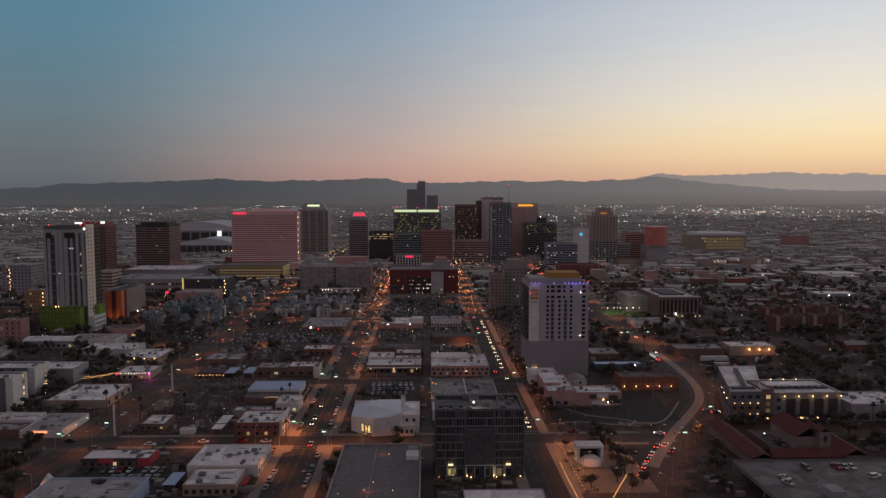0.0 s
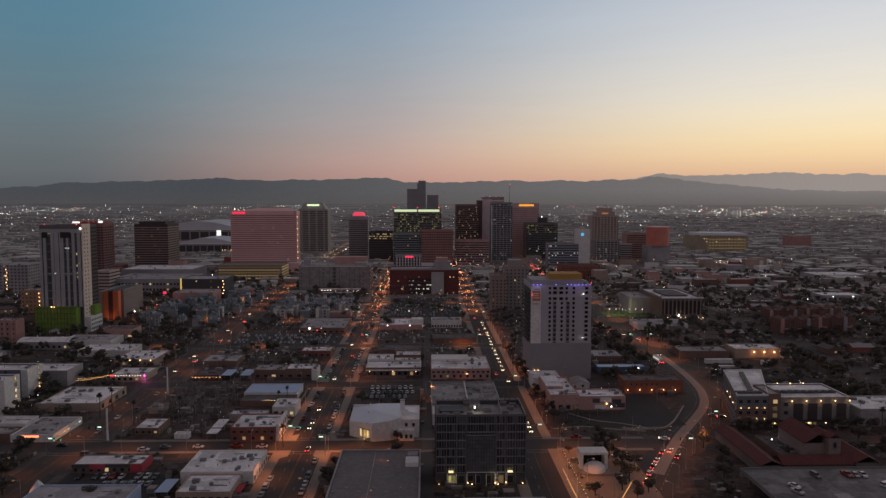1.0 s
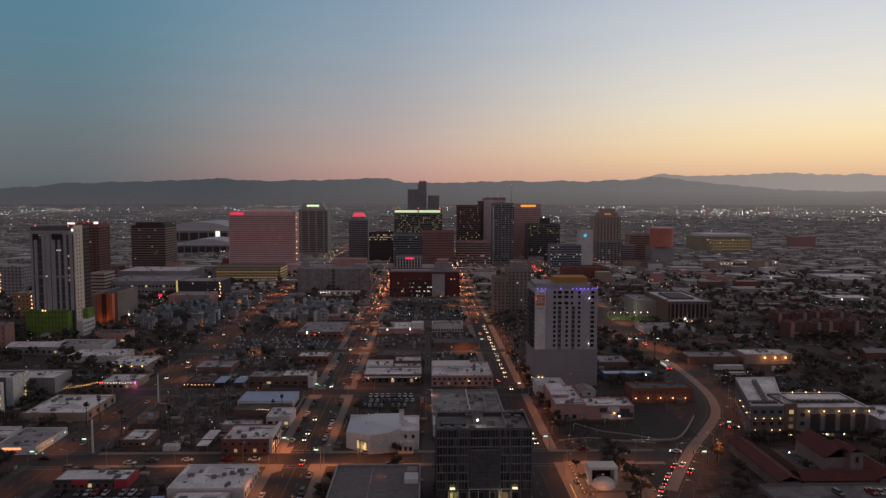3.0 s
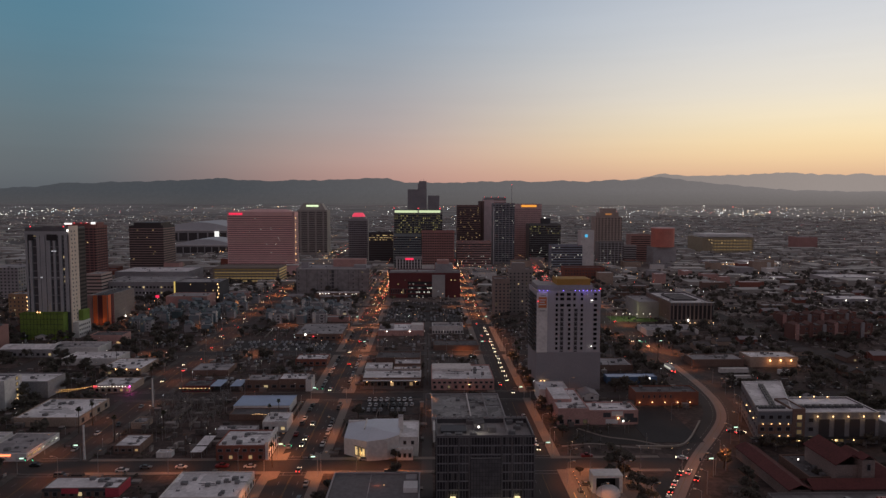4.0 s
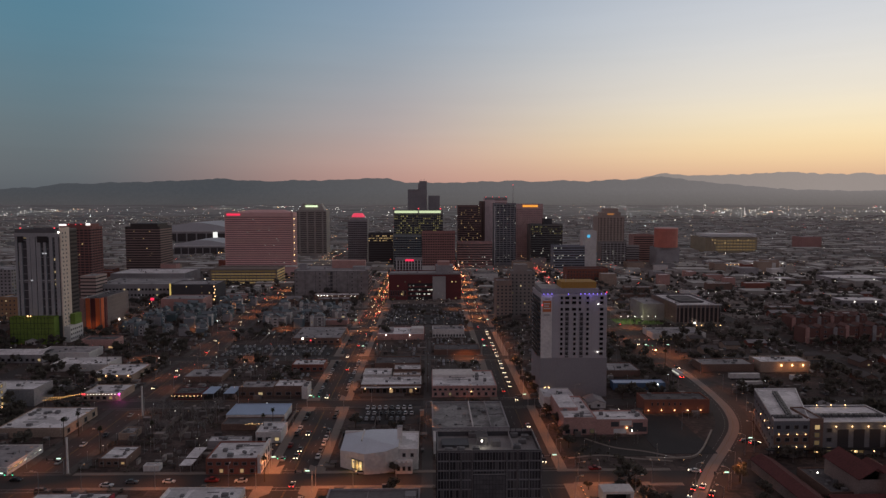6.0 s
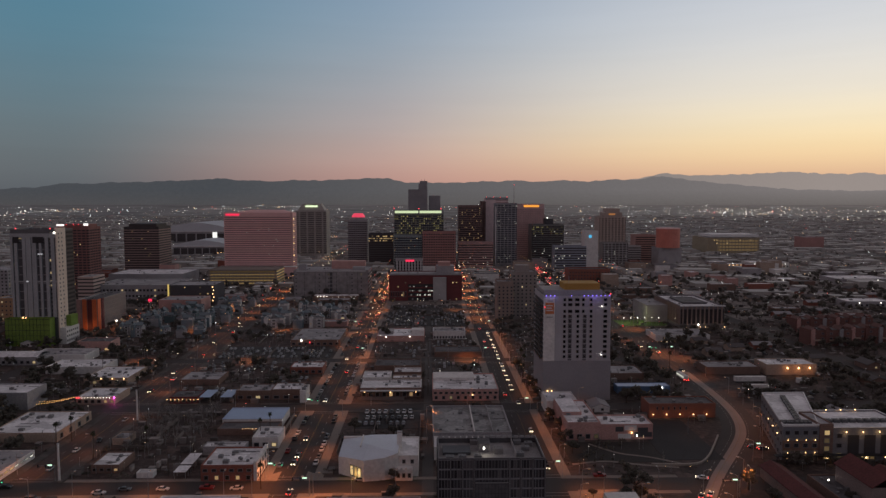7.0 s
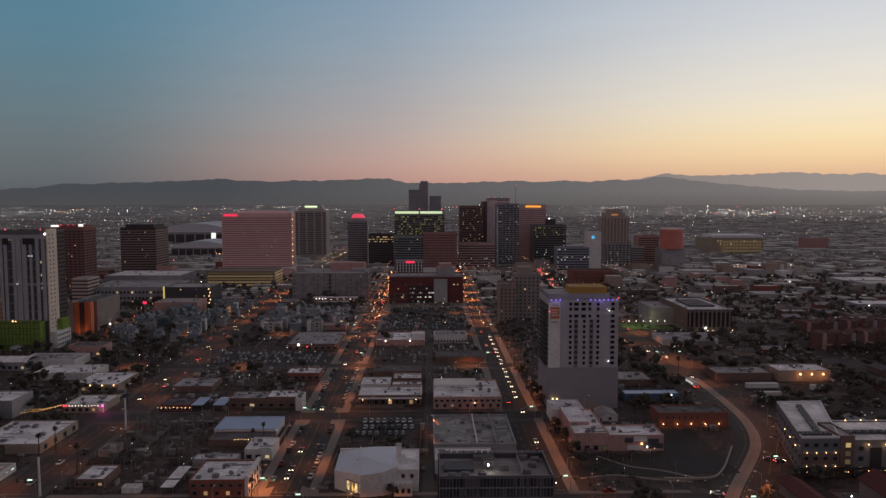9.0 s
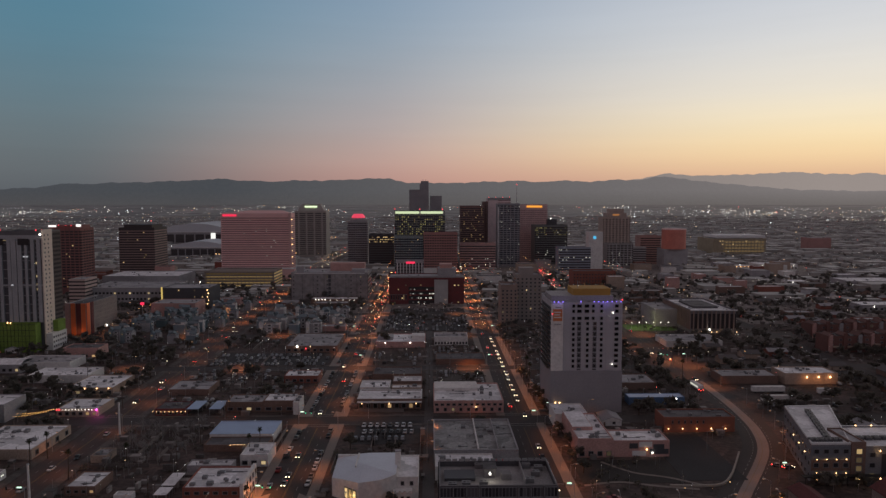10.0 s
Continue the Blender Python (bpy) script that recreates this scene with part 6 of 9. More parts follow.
def hotel():
    x0, x1, y0, y1, h = -284, -189, 1005, 1032, 88.5
    # rose stone and bands are lightened to stand in for haze
    r, s = tower("hotel_tower", "broad rose-coloured hotel slab with dense window bands", x0, x1, y0, y1, h, PINK_STONE, PINK_STONE, 0)
    w, d = s
    bands(r, s, "front", 26, 6, 3.02, 1.15, mat("rose_shadow_glass", (0.3, 0.16, 0.155), 0.4), "window_band", 0.15, (0.01, 0.965))
    bands(r, s, "right", 26, 6, 3.02, 1.4, MATS["rose_shadow_glass"], "window_band", 0.12, (0.1, 0.9))
    bar("corner_pier", r, mat("pale_rose_stone", (0.6, 0.38, 0.36), 0.7, vary=0.1), w / 2 - 3.2, w / 2 + 0.4, -0.8, 0, 0, h + 0.5)
    g = Geo()
    g.prism([(-w / 2 + 2, 2), (w / 2 - 2, 2), (w / 2 - 2, d - 2), (-w / 2 + 2, d - 2)], h - 0.5, h + 0.5)
    part("roof_deck", g, PINK_STONE, r)
    g = Geo()
    g.face([(-w / 2 + 8, 1, h), (w / 2 - 4, 1, h), (w / 2 - 14, d / 2, h + 4.0), (-w / 2 + 36, d / 2, h + 4.0)])
    g.face([(w / 2 - 4, d - 1, h), (-w / 2 + 8, d - 1, h), (-w / 2 + 36, d / 2, h + 4.0), (w / 2 - 14, d / 2, h + 4.0)])
    g.face([(-w / 2 + 8, d - 1, h), (-w / 2 + 8, 1, h), (-w / 2 + 36, d / 2, h + 4.0)])
    g.face([(w / 2 - 4, 1, h), (w / 2 - 4, d - 1, h), (w / 2 - 14, d / 2, h + 4.0)])
    part("hipped_roof", g, PINK_STONE, r)
    for k in range(9):
        bar("sign_letter", r, MATS["red_neon"], -w / 2 + 3 + k * 2.1, -w / 2 + 4.6 + k * 2.1, -0.7, -0.4, h - 4.0, h - 1.4)
    lit_panes(r, s, "front", 26, 6, 26, 3.02, WIN_LIT_COOL, 1.1, 1.0, 3, 47, 0.16)
    for k in range(8):
        lamp_bulb(r, w / 2 + 1.0, 1.5, 20 + k * 8.5, WARM_LAMP, 0.9 + 0.3 * (k % 2), "edge_lamp")
    part("podium", Geo().box(-w / 2 - 4, w / 2 + 6, -14, -1, 0, 14), PINK_STONE, r)
    part("podium_roof", Geo().box(-w / 2 - 5, w / 2 + 7, -15, -0.9, 14, 14.6), WHITE_TRIM, r)
    # yellow-lit car park decks before it
    r, s = shop("open car park decks under yellow light", -273, -189, 900, 945, 20, CONCRETE, CONCRETE, 0, 1.0)
    bands(r, s, "front", 5, 2.2, 3.6, 1.6, pane_mat("parking_glow", (0.2, 0.15, 0.05), 1.0, (1.0, 0.68, 0.3), 0.22), "deck_opening", 0.1, (0.02, 0.98))
    fins(r, s, "front", 18, 0.5, 0, 20, CONCRETE, "column", 0.25)
    bands(r, s, "right", 5, 2.2, 3.6, 1.6, MATS["parking_glow"], "deck_opening", 0.1)


hotel()


def grey_block():
    r, s = tower("office_block", "wide grey precast office block with white roof edge", -148, -66.5, 800, 850, 29.5, mat("precast_grey", (0.3, 0.285, 0.285), 0.85, vary=0.4, scale=0.12, fine=0.7), GREY_ROOF, 8, 1.0)
    w, d = s
    bar("cornice", r, WHITE_TRIM, -w / 2 + 3, w / 2 - 3, -0.6, -0.02, 28.2, 29.0)
    for k in range(8):
        fx = -w / 2 + k * w / 7
        bar("panel_joint", r, DARK_WALL, fx - 0.2, fx + 0.2, -0.08, 0, 0, 28)
    for k in range(6):
        for c in range(16):
            if (k * 7 + c * 3) % 7 < 2:
                piece("window", WIN_SMALL, r, -w / 2 + (c + 0.5) * w / 16, 0, 3 + 4.2 * k, 1.4, 0.12, 1.5)
    # dark strip on the wall paints the shade of a recessed line
    bar("recess", r, DARK_WALL, -1.4, 1.4, -0.1, 0, 1, 27)
    for k in range(6):
        bar("panel_band", r, MATS["precast_grey"], -w / 2, w / 2, -0.12, 0, 1.6 + 4.2 * k, 2.4 + 4.2 * k)
    bar("penthouse", r, PINK_WALL, -w / 2 + 38, w / 2 - 6, 26, 40, 28.5, 37)
    bar("penthouse", r, GREY_WALL, -w / 2 + 4, -w / 2 + 12, 10, 16, 28.5, 35)
    bar("penthouse", r, GREY_WALL, w / 2 - 18, w / 2 - 4, 8, 20, 28.5, 32)
    bands(r, s, "right", 6, 3, 4.2, 1.6, BAND_GLASS)
    r2, s2 = shop("low canopy row with white lamps", -122, -74, 770, 785, 5.5, BROWN_WALL, WHITE_ROOF, 4)
    for k in range(4):
        lamp_bulb(r2, -19 + 3.2 * k, -1, 4.5, WHITE_LAMP, 0.8)
    for k in range(4):
        lamp_bulb(r2, -4 + 6.6 * k, -1, 4.0, WHITE_LAMP, 0.5)


grey_block()


def red_block():
    r, s = tower("red_building", "long red-panelled building with grey stair block and glazed court", -42, 35, 770, 800, 28.6, RED_WALL, GREY_ROOF, 6, 0.8)
    w, d = s
    bar("cornice", r, GREY_WALL, -w / 2 - 0.3, w / 2 + 0.3, -0.5, -0.02, 27.2, 28.8)
    bar("glazed_court", r, BAND_GLASS, -w / 2 + 20, w / 2 - 28, -0.3, 0, 0, 18)
    for k in range(4):
        bar("floor_edge", r, RED_WALL, -w / 2 + 20, w / 2 - 14, -0.5, -0.3, 4 + 4.6 * k, 5.4 + 4.6 * k)
    lit_panes(r, s, "front", 26, 1, 4, 4.4, WIN_LIT_COOL, 1.7, 1.6, 4, 20, 0.32, (0.28, 0.62))
    lit_panes(r, s, "front", 14, 1, 5, 4.4, WIN_LIT, 1.5, 1.4, 6, 20, 0.05)
    bar("stair_block", r, mat("pale_concrete", (0.42, 0.42, 0.42), 0.8), 8.0, 21.9, -4, 0, 0, 25)
    bar("low_wing", r, GREY_WALL, w / 2 - 27, w / 2 - 8, 8, 26, 28, 36)
    bar("low_wing", r, PINK_WALL, w / 2 - 25, w / 2 - 12, 10, 24, 36, 40)
    for k in range(7):
        piece("window", WIN_DARK, r, -w / 2 + 2.5 + 2.5 * k, 0, 4, 1.4, 0.12, 6)
    r, s = tower("office_block", "small glazed office block with red roof sign", -39, -7.5, 850, 872, 37, GREY_WALL, GREY_ROOF, 2)
    fins(r, s, "front", 9, 1.2, 4, 35, WHITE_TRIM, "fin", 0.4)
    bands(r, s, "front", 9, 4, 3.5, 2.6, BAND_GLASS)
    bar("sign", r, MATS["red_neon"], -4, 6, -0.6, -0.4, 34.2, 36.4)


red_block()


def downtown():
    # tower colours here are lightened; the haze before them is put into the walls
    dk = mat("dark_bronze_panel", (0.05, 0.042, 0.042), 0.6)
    # dark striped tower
    r, s = tower("office_tower", "dark brown tower with horizontal stripes", -424, -376, 1010, 1055, 69, dk)
    bands(r, s, "front", 18, 6, 3.4, 1.1, mat("brown_spandrel", (0.33, 0.23, 0.21), 0.7), "spandrel", 0.4)
    bands(r, s, "right", 18, 6, 3.4, 1.5, MATS["brown_spandrel"], "spandrel", 0.4)
    bar("crown", r, dk, -18, 20, 3, 40, 66, 73)
    lit_panes(r, s, "front", 9, 7.6, 18, 3.4, WIN_LIT, 1.8, 0.9, 21, 22)
    # green-topped glass tower
    r, s = tower("glass_tower", "green glass tower with bright roof line and lit offices", -54, 23, 1120, 1160, 90, mat("green_black_panel", (0.21, 0.23, 0.21), 0.4), DARK_ROOF, 4)
    w, d = s
    fins(r, s, "front", 26, 0.6, 0, 84, BLACK_METAL, "mullion", 0.3)
    bands(r, s, "front", 8, 54, 3.7, 2.0, GLASS_BLUE)
    bands(r, s, "front", 12, 4, 4.0, 2.6, GLASS_BLUE)
    lit_panes(r, s, "front", 112, 54, 8, 3.7, WIN_LIT_OFFICE, 2.6, 1.4, 22, 24, 0.2)
    lit_panes(r, s, "front", 18, 6, 11, 4.0, WIN_LIT_OFFICE, 2.2, 1.5, 29, 26, 0.2)
    bar("roof_light_line", r, glowing("green_white_line", (0.85, 1.0, 0.6), 0.75), -w / 2, w / 2 - 2, -0.7, -0.35, 85.6, 89.2)
    for u in (-0.5, 0.0, 0.47):
        bar("corner_post", r, GREY_WALL, u * w - 1, u * w + 1, -0.8, 0, 84, 92)
    for x in (-w / 2, w / 2 - 4, 0):
        lamp_bulb(r, x, 0, 91.5, RED_LAMP, 1.8, "warning_light")
    r, s = tower("office_block", "dull red office wing before the glass tower", -10, 41, 1090, 1115, 58, mat("dull_red_panel", (0.38, 0.2, 0.185), 0.8), DARK_ROOF, 3)
    bands(r, s, "front", 13, 6, 3.9, 1.8, BAND_GLASS)
    fins(r, s, "front", 14, 1.2, 3, 57, MATS["dull_red_panel"], "pier", 0.3)
    r, s = tower("office_block", "teal glass block with dark mullions", -53, -10.5, 1088, 1118, 52, mat("teal_panel", (0.24, 0.29, 0.3), 0.4), DARK_ROOF, 3)
    bands(r, s, "front", 13, 4, 3.6, 2.0, GLASS_BLUE)
    fins(r, s, "front", 12, 0.4, 2, 51, BLACK_METAL, "mullion", 0.3)
    lit_panes(r, s, "front", 16, 4, 13, 3.6, WIN_LIT, 1.6, 1.2, 31, 14)
    # tallest pair behind
    r, s = tower("skyscraper", "tallest dark slate skyscraper with stepped crown", -43.5, -3, 1500, 1540, 128, mat("slate_tower", (0.29, 0.285, 0.3), 0.6), DARK_ROOF, 0)
    fins(r, s, "front", 13, 0.8, 4, 127, mat("slate_rib", (0.308, 0.308, 0.329), 0.6), "rib", 0.5)
    bar("crown", r, MATS["slate_tower"], 1.5, 20, 2, 38, 126, 140)
    bar("crown", r, MATS["slate_tower"], 4, 20, 4, 36, 140, 146)
    bar("mast", r, STEEL, 8, 8.6, 12, 12.6, 146, 150)
    bar("mast", r, STEEL, 14, 14.6, 12, 12.6, 146, 151)
    r, s = tower("skyscraper", "dark slate companion tower", 0, 24.5, 1510, 1545, 115, MATS["slate_tower"], DARK_ROOF, 0)
    fins(r, s, "front", 8, 0.8, 4, 114, MATS["slate_rib"], "rib", 0.5)
    # dark brown office tower by the avenue
    r, s = tower("office_tower", "dark brown office tower with lit strips", 50.4, 90, 1210, 1245, 97, mat("umber_panel", (0.2, 0.125, 0.115), 0.7), DARK_ROOF, 3)
    bands(r, s, "front", 25, 5, 3.6, 1.8, BAND_GLASS)
    lit_panes(r, s, "front", 52, 5, 25, 3.6, WIN_LIT, 1.5, 0.9, 24, 16)
    r, s = tower("office_tower", "dark slab tower with slim ribs", 90.5, 99, 1240, 1270, 104, mat("umber_panel", (0.2, 0.125, 0.115), 0.7), DARK_ROOF, 2)
    fins(r, s, "front", 3, 0.6, 4, 103, BLACK_METAL, "rib", 0.4)
    r, s = tower("rose_tower", "pale rose tower with blank white flank", 100, 140, 1258, 1290, 110, mat("rose_white_stone", (0.78, 0.62, 0.62), 0.75), PINK_STONE, 2)
    bands(r, s, "front", 28, 5, 3.7, 1.0, MATS["rose_shadow_glass"], "window_band", 0.12, (0.45, 1))
    bar("roof_band", r, GREY_WALL, -20, 20, -0.5, 0, 106, 110.5)
    for x in (-18, -6, 6, 18):
        lamp_bulb(r, x, 0, 110.6, RED_LAMP, 1.0, "warning_light")
    r, s = tower("glass_tower", "blue-grey glass tower with white floor lines", 107, 142, 1150, 1180, 101, mat("steel_blue_panel", (0.25, 0.26, 0.28), 0.4), DARK_ROOF, 3)
    bands(r, s, "front", 27, 5, 3.5, 2.0, GLASS_BLUE)
    fins(r, s, "front", 6, 0.9, 2, 99, mat("pale_steel", (0.3, 0.31, 0.33), 0.6), "pier", 0.5)
    bar("edge_pier", r, WHITE_TRIM, -17.5, -16.2, -0.7, 0, 0, 96)
    lit_panes(r, s, "front", 34, 5, 27, 3.5, WIN_LIT_COOL, 1.2, 1.0, 25, 14)
    r, s = tower("bank_tower", "rose bank tower with orange lit sign band", 155.5, 204.5, 1260, 1300, 99, mat("dusky_rose_stone", (0.62, 0.44, 0.43), 0.8), DARK_ROOF, 2)
    bands(r, s, "front", 24, 5, 3.6, 1.3, MATS["rose_shadow_glass"])
    fins(r, s, "front", 16, 0.8, 3, 92, MATS["dusky_rose_stone"], "pier", 0.3)
    bar("lit_sign", r, glowing("orange_sign", (1.0, 0.4, 0.05), 1.0), -12, 15, -0.8, -0.4, 93.5, 96.8)
    r, s = tower("office_tower", "black glass office tower with small penthouse", 173.5, 228, 1200, 1240, 65, mat("black_green_panel", (0.16, 0.165, 0.16), 0.4), DARK_ROOF, 3)
    bands(r, s, "front", 16, 4, 3.7, 2.2, BAND_GLASS)
    fins(r, s, "front", 20, 0.3, 2, 63, BLACK_METAL, "mullion", 0.3)
    lit_panes(r, s, "front", 30, 48.4, 4, 3.7, WIN_LIT_OFFICE, 2.0, 1.6, 26, 22, 0.2)
    lit_panes(r, s, "front", 12, 4, 14, 3.7, WIN_LIT_COOL, 2.0, 1.4, 27, 22, 0.2)
    bar("penthouse", r, DARK_WALL, -4, 11, 10, 24, 63.5, 74.5)
    lamp_bulb(r, 0.5, 10, 74.7, WHITE_LAMP, 1.6, "roof_lamp")
    r, s = tower("historic_tower", "brown art-deco tower with lit stepped crown", 338, 391, 1400, 1440, 72.5, mat("deco_brown_stone", (0.43, 0.345, 0.3), 0.8), DARK_ROOF, 0)
    fins(r, s, "front", 8, 3.0, 2, 71, MATS["deco_brown_stone"], "pier", 0.6)
    bands(r, s, "front", 19, 5, 3.5, 1.5, BAND_GLASS)
    bar("crown", r, MATS["deco_brown_stone"], -18, 20, 4, 34, 71, 81)
    bar("crown", r, MATS["deco_brown_stone"], -12, 16, 8, 30, 81, 89)
    bar("flagpole", r, STEEL, 3.6, 4.4, 18, 18.8, 89, 97)
    # glowing strip paints the orange floodlight on the crown's stone
    bar("crown_glow", r, glowing("crown_floodlight_glow", (1.0, 0.4, 0.12), 0.35), -7, 6, 3.6, 3.9, 76, 79)
    r, s = tower("office_block", "dark mid-rise block with pale ribs", 279, 320, 1140, 1165, 38, mat("smoke_panel", (0.27, 0.25, 0.245), 0.7), GREY_ROOF, 3)
    fins(r, s, "front", 7, 1.2, 2, 37, GREY_WALL, "rib", 0.4)
    bands(r, s, "front", 9, 4, 3.7, 1.7, BAND_GLASS)
    lit_panes(r, s, "front", 9, 4, 9, 3.7, WIN_LIT_COOL, 1.6, 1.2, 41, 14)
    r, s = tower("office_block", "rust-brown block with flat roof", 350, 384, 1200, 1230, 47, mat("rust_brown_panel", (0.42, 0.25, 0.22), 0.8), DARK_ROOF, 2)
    bands(r, s, "front", 11, 4, 3.8, 1.6, BAND_GLASS)
    r, s = tower("office_block", "pale low slab with ribbon windows", 300, 352, 1175, 1195, 30, mat("pale_concrete", (0.42, 0.42, 0.42), 0.8), GREY_ROOF, 3)
    bands(r, s, "front", 7, 3, 3.8, 1.6, BAND_GLASS)
    r, s = tower("domed_tower", "dark tower with chamfered lit crown", -252, -194, 1350, 1395, 86, mat("olive_black_panel", (0.35, 0.325, 0.3), 0.6), DARK_ROOF, 0)
    bands(r, s, "front", 22, 5, 3.6, 1.6, BAND_GLASS)
    fins(r, s, "front", 4, 3.0, 3, 85, MATS["olive_black_panel"], "pier", 1.0)
    g = Geo()
    g.v = [(-26, 2, 85), (26, 2, 85), (26, 40, 85), (-26, 40, 85), (-17, 10, 99), (17, 10, 99), (17, 32, 99), (-17, 32, 99)]
    g.f = [(0, 1, 5, 4), (1, 2, 6, 5), (2, 3, 7, 6), (3, 0, 4, 7), (4, 5, 6, 7)]
    g.m = [0] * 5
    part("crown", g, MATS["olive_black_panel"], r)
    bar("crown_sign", r, glowing("pale_green_sign", (0.8, 1.0, 0.6), 1.2), -11, 12, 4.2, 4.6, 92.5, 95.5)
    r, s = tower("round_tower", "slim dark tower with glowing red cap", -137, -104, 1210, 1240, 72.6, mat("ink_panel", (0.3, 0.295, 0.31), 0.5), DARK_ROOF, 0)
    bands(r, s, "front", 18, 4, 3.7, 1.8, BAND_GLASS)
    fins(r, s, "front", 9, 0.5, 2, 70, MATS["ink_panel"], "rib", 0.4)
    part("cap_drum", Geo().tube(0, 14, 72, 76.5, 14, 13.5, 24), GREY_WALL, r)
    part("cap_dome", Geo().tube(0, 14, 76.5, 80, 11.5, 10.5, 24).tube(0, 14, 80, 83.2, 10.5, 7.5, 24), glowing("red_dome", (1.0, 0.07, 0.14), 0.75), r)
    r, s = tower("office_block", "dark block with amber-lit upper floors", -99.5, -58.5, 1180, 1210, 51, DARK_WALL, DARK_ROOF, 3)
    bands(r, s, "front", 12, 4, 3.8, 1.8, BAND_GLASS)
    lit_panes(r, s, "front", 60, 38, 3, 3.8, WIN_LIT, 2.0, 1.5, 33, 16)
    r, s = tower("drum_block", "round rust-red drum building", 366, 403, 1130, 1165, 30, GREY_WALL, GREY_ROOF, 0)
    # the light of a spot on the drum is put into its brighter red
    part("drum", Geo().tube(0, 12, 30, 60, 18.5, 18.5, 28), mat("spotlit_red_render", (0.6, 0.22, 0.17), 0.8), r)
    part("drum_rim", Geo().tube(0, 12, 60, 61.2, 19, 19, 28), PINK_STONE, r)
    r, s = shop("long ballpark hall with amber-lit glass front", 556, 660, 1400, 1480, 31, mat("ochre_panel", (0.36, 0.31, 0.22), 0.8), WHITE_ROOF, 6, 1.0, WHITE_TRIM)
    bands(r, s, "front", 4, 5, 6, 2.2, glowing("amber_hall_glass", (1.0, 0.66, 0.26), 0.14, (0.2, 0.16, 0.1)), "glass_band", 0.2, (0.2, 0.97))
    fins(r, s, "front", 16, 1.6, 4, 31, MATS["ochre_panel"], "pier", 0.5)
    lit_panes(r, s, "front", 9, 19, 2, 6, WIN_LIT, 3.0, 1.6, 34, 20, 0.5)
    bar("roof_truss", r, WHITE_TRIM, -44, 52, 4, 70, 32, 37)
    shop("low dull pink hall on the plain", 806, 849, 1500, 1540, 26, MATS["dusky_pink_stucco"], GREY_ROOF, 4)
    r, s = tower("civic_block", "low dull pink civic block by the avenue", 45.7, 101, 1120, 1145, 40, mat("dull_rose_render", (0.45, 0.29, 0.275), 0.85), GREY_ROOF, 4)
    bands(r, s, "front", 9, 4, 3.8, 1.7, BAND_GLASS)
    lit_panes(r, s, "front", 12, 4, 5, 3.8, WIN_LIT_COOL, 1.8, 1.2, 52, 16)
    r, s = tower("beige_tower", "dull beige mid-rise apartment tower", 59.5, 73.5, 640, 662, 36, mat("tan_fin", (0.3, 0.23, 0.2), 0.8), GREY_ROOF, 2)
    windows(r, s, "front", 4, 10, 3, 3.0, 1.5, 1.5, WIN_DARK)
    r, s = tower("beige_tower", "taller beige mid-rise apartment tower with small windows", 74, 96, 655, 680, 43, mat("pale_beige_stone", (0.3, 0.265, 0.25), 0.85), GREY_ROOF, 2)
    windows(r, s, "front", 6, 12, 3, 3.2, 1.5, 1.5, WIN_DARK)
    bands(r, s, "left", 12, 3, 3.2, 1.5, BAND_GLASS)
    bar("roof_house", r, MATS["pale_beige_stone"], -7, 5, 6, 18, 42, 48)
    r, s = tower("office_block", "pale blue-grey office block with cyan sign", 232, 252, 1062, 1085, 60, WHITE_WALL, GREY_ROOF, 2)
    bar("lit_sign", r, glowing("cyan_sign", (0.1, 0.6, 1.0), 0.8), -4, 0, -0.5, -0.2, 50, 54)
    r, s = tower("office_block", "blue-grey office block with ribbon windows", 187, 234, 1060, 1085, 38, mat("blue_grey_panel", (0.26, 0.286, 0.338), 0.7), GREY_ROOF, 4)
    bands(r, s, "front", 9, 4, 3.7, 1.7, BAND_GLASS)
    lit_panes(r, s, "front", 20, 4, 9, 3.7, WIN_LIT_COOL, 1.8, 1.3, 35, 18)
    r, s = tower("brick_block", "red-brown brick block with flat roof", 175, 227, 900, 925, 20, BRICK, DARK_ROOF, 3)
    windows(r, s, "front", 14, 4, 3, 3.9, 1.6, 1.7, WIN_DARK)
    # court house with fins
    r, s = tower("court_house", "grey court house ringed by tall pale fins", 209, 245, 610, 676, 19, mat("court_panel", (0.2, 0.19, 0.2), 0.8), WHITE_ROOF, 5, 1.2)
    bands(r, s, "front", 1, 4, 3, 12, BAND_GLASS, out=0.08)
    fins(r, s, "front", 10, 0.9, 3, 18.4, mat("tan_fin", (0.3, 0.23, 0.2), 0.8), "fin", 1.0)
    fins(r, s, "left", 18, 0.9, 3, 18.4, MATS["tan_fin"], "fin", 1.0)
    bar("roof_edge", r, WHITE_TRIM, -18.8, 18.8, -1.2, 0, 18.4, 19.2)
    bar("inner_roof", r, DARK_ROOF, -10, 10, 16, 50, 17.9, 19.4)
    lamp_bulb(r, -4, -2.5, 3.0, WHITE_LAMP, 1.4, "flood_light")
    for k in range(9):
        lamp_bulb(r, -14 + k * 4, -2.0, 1.2, WARM_LAMP, 0.6)
    shop("lower grey wing of the court", 190, 208.6, 640, 680, 15, GREY_WALL, GREY_ROOF, 3)
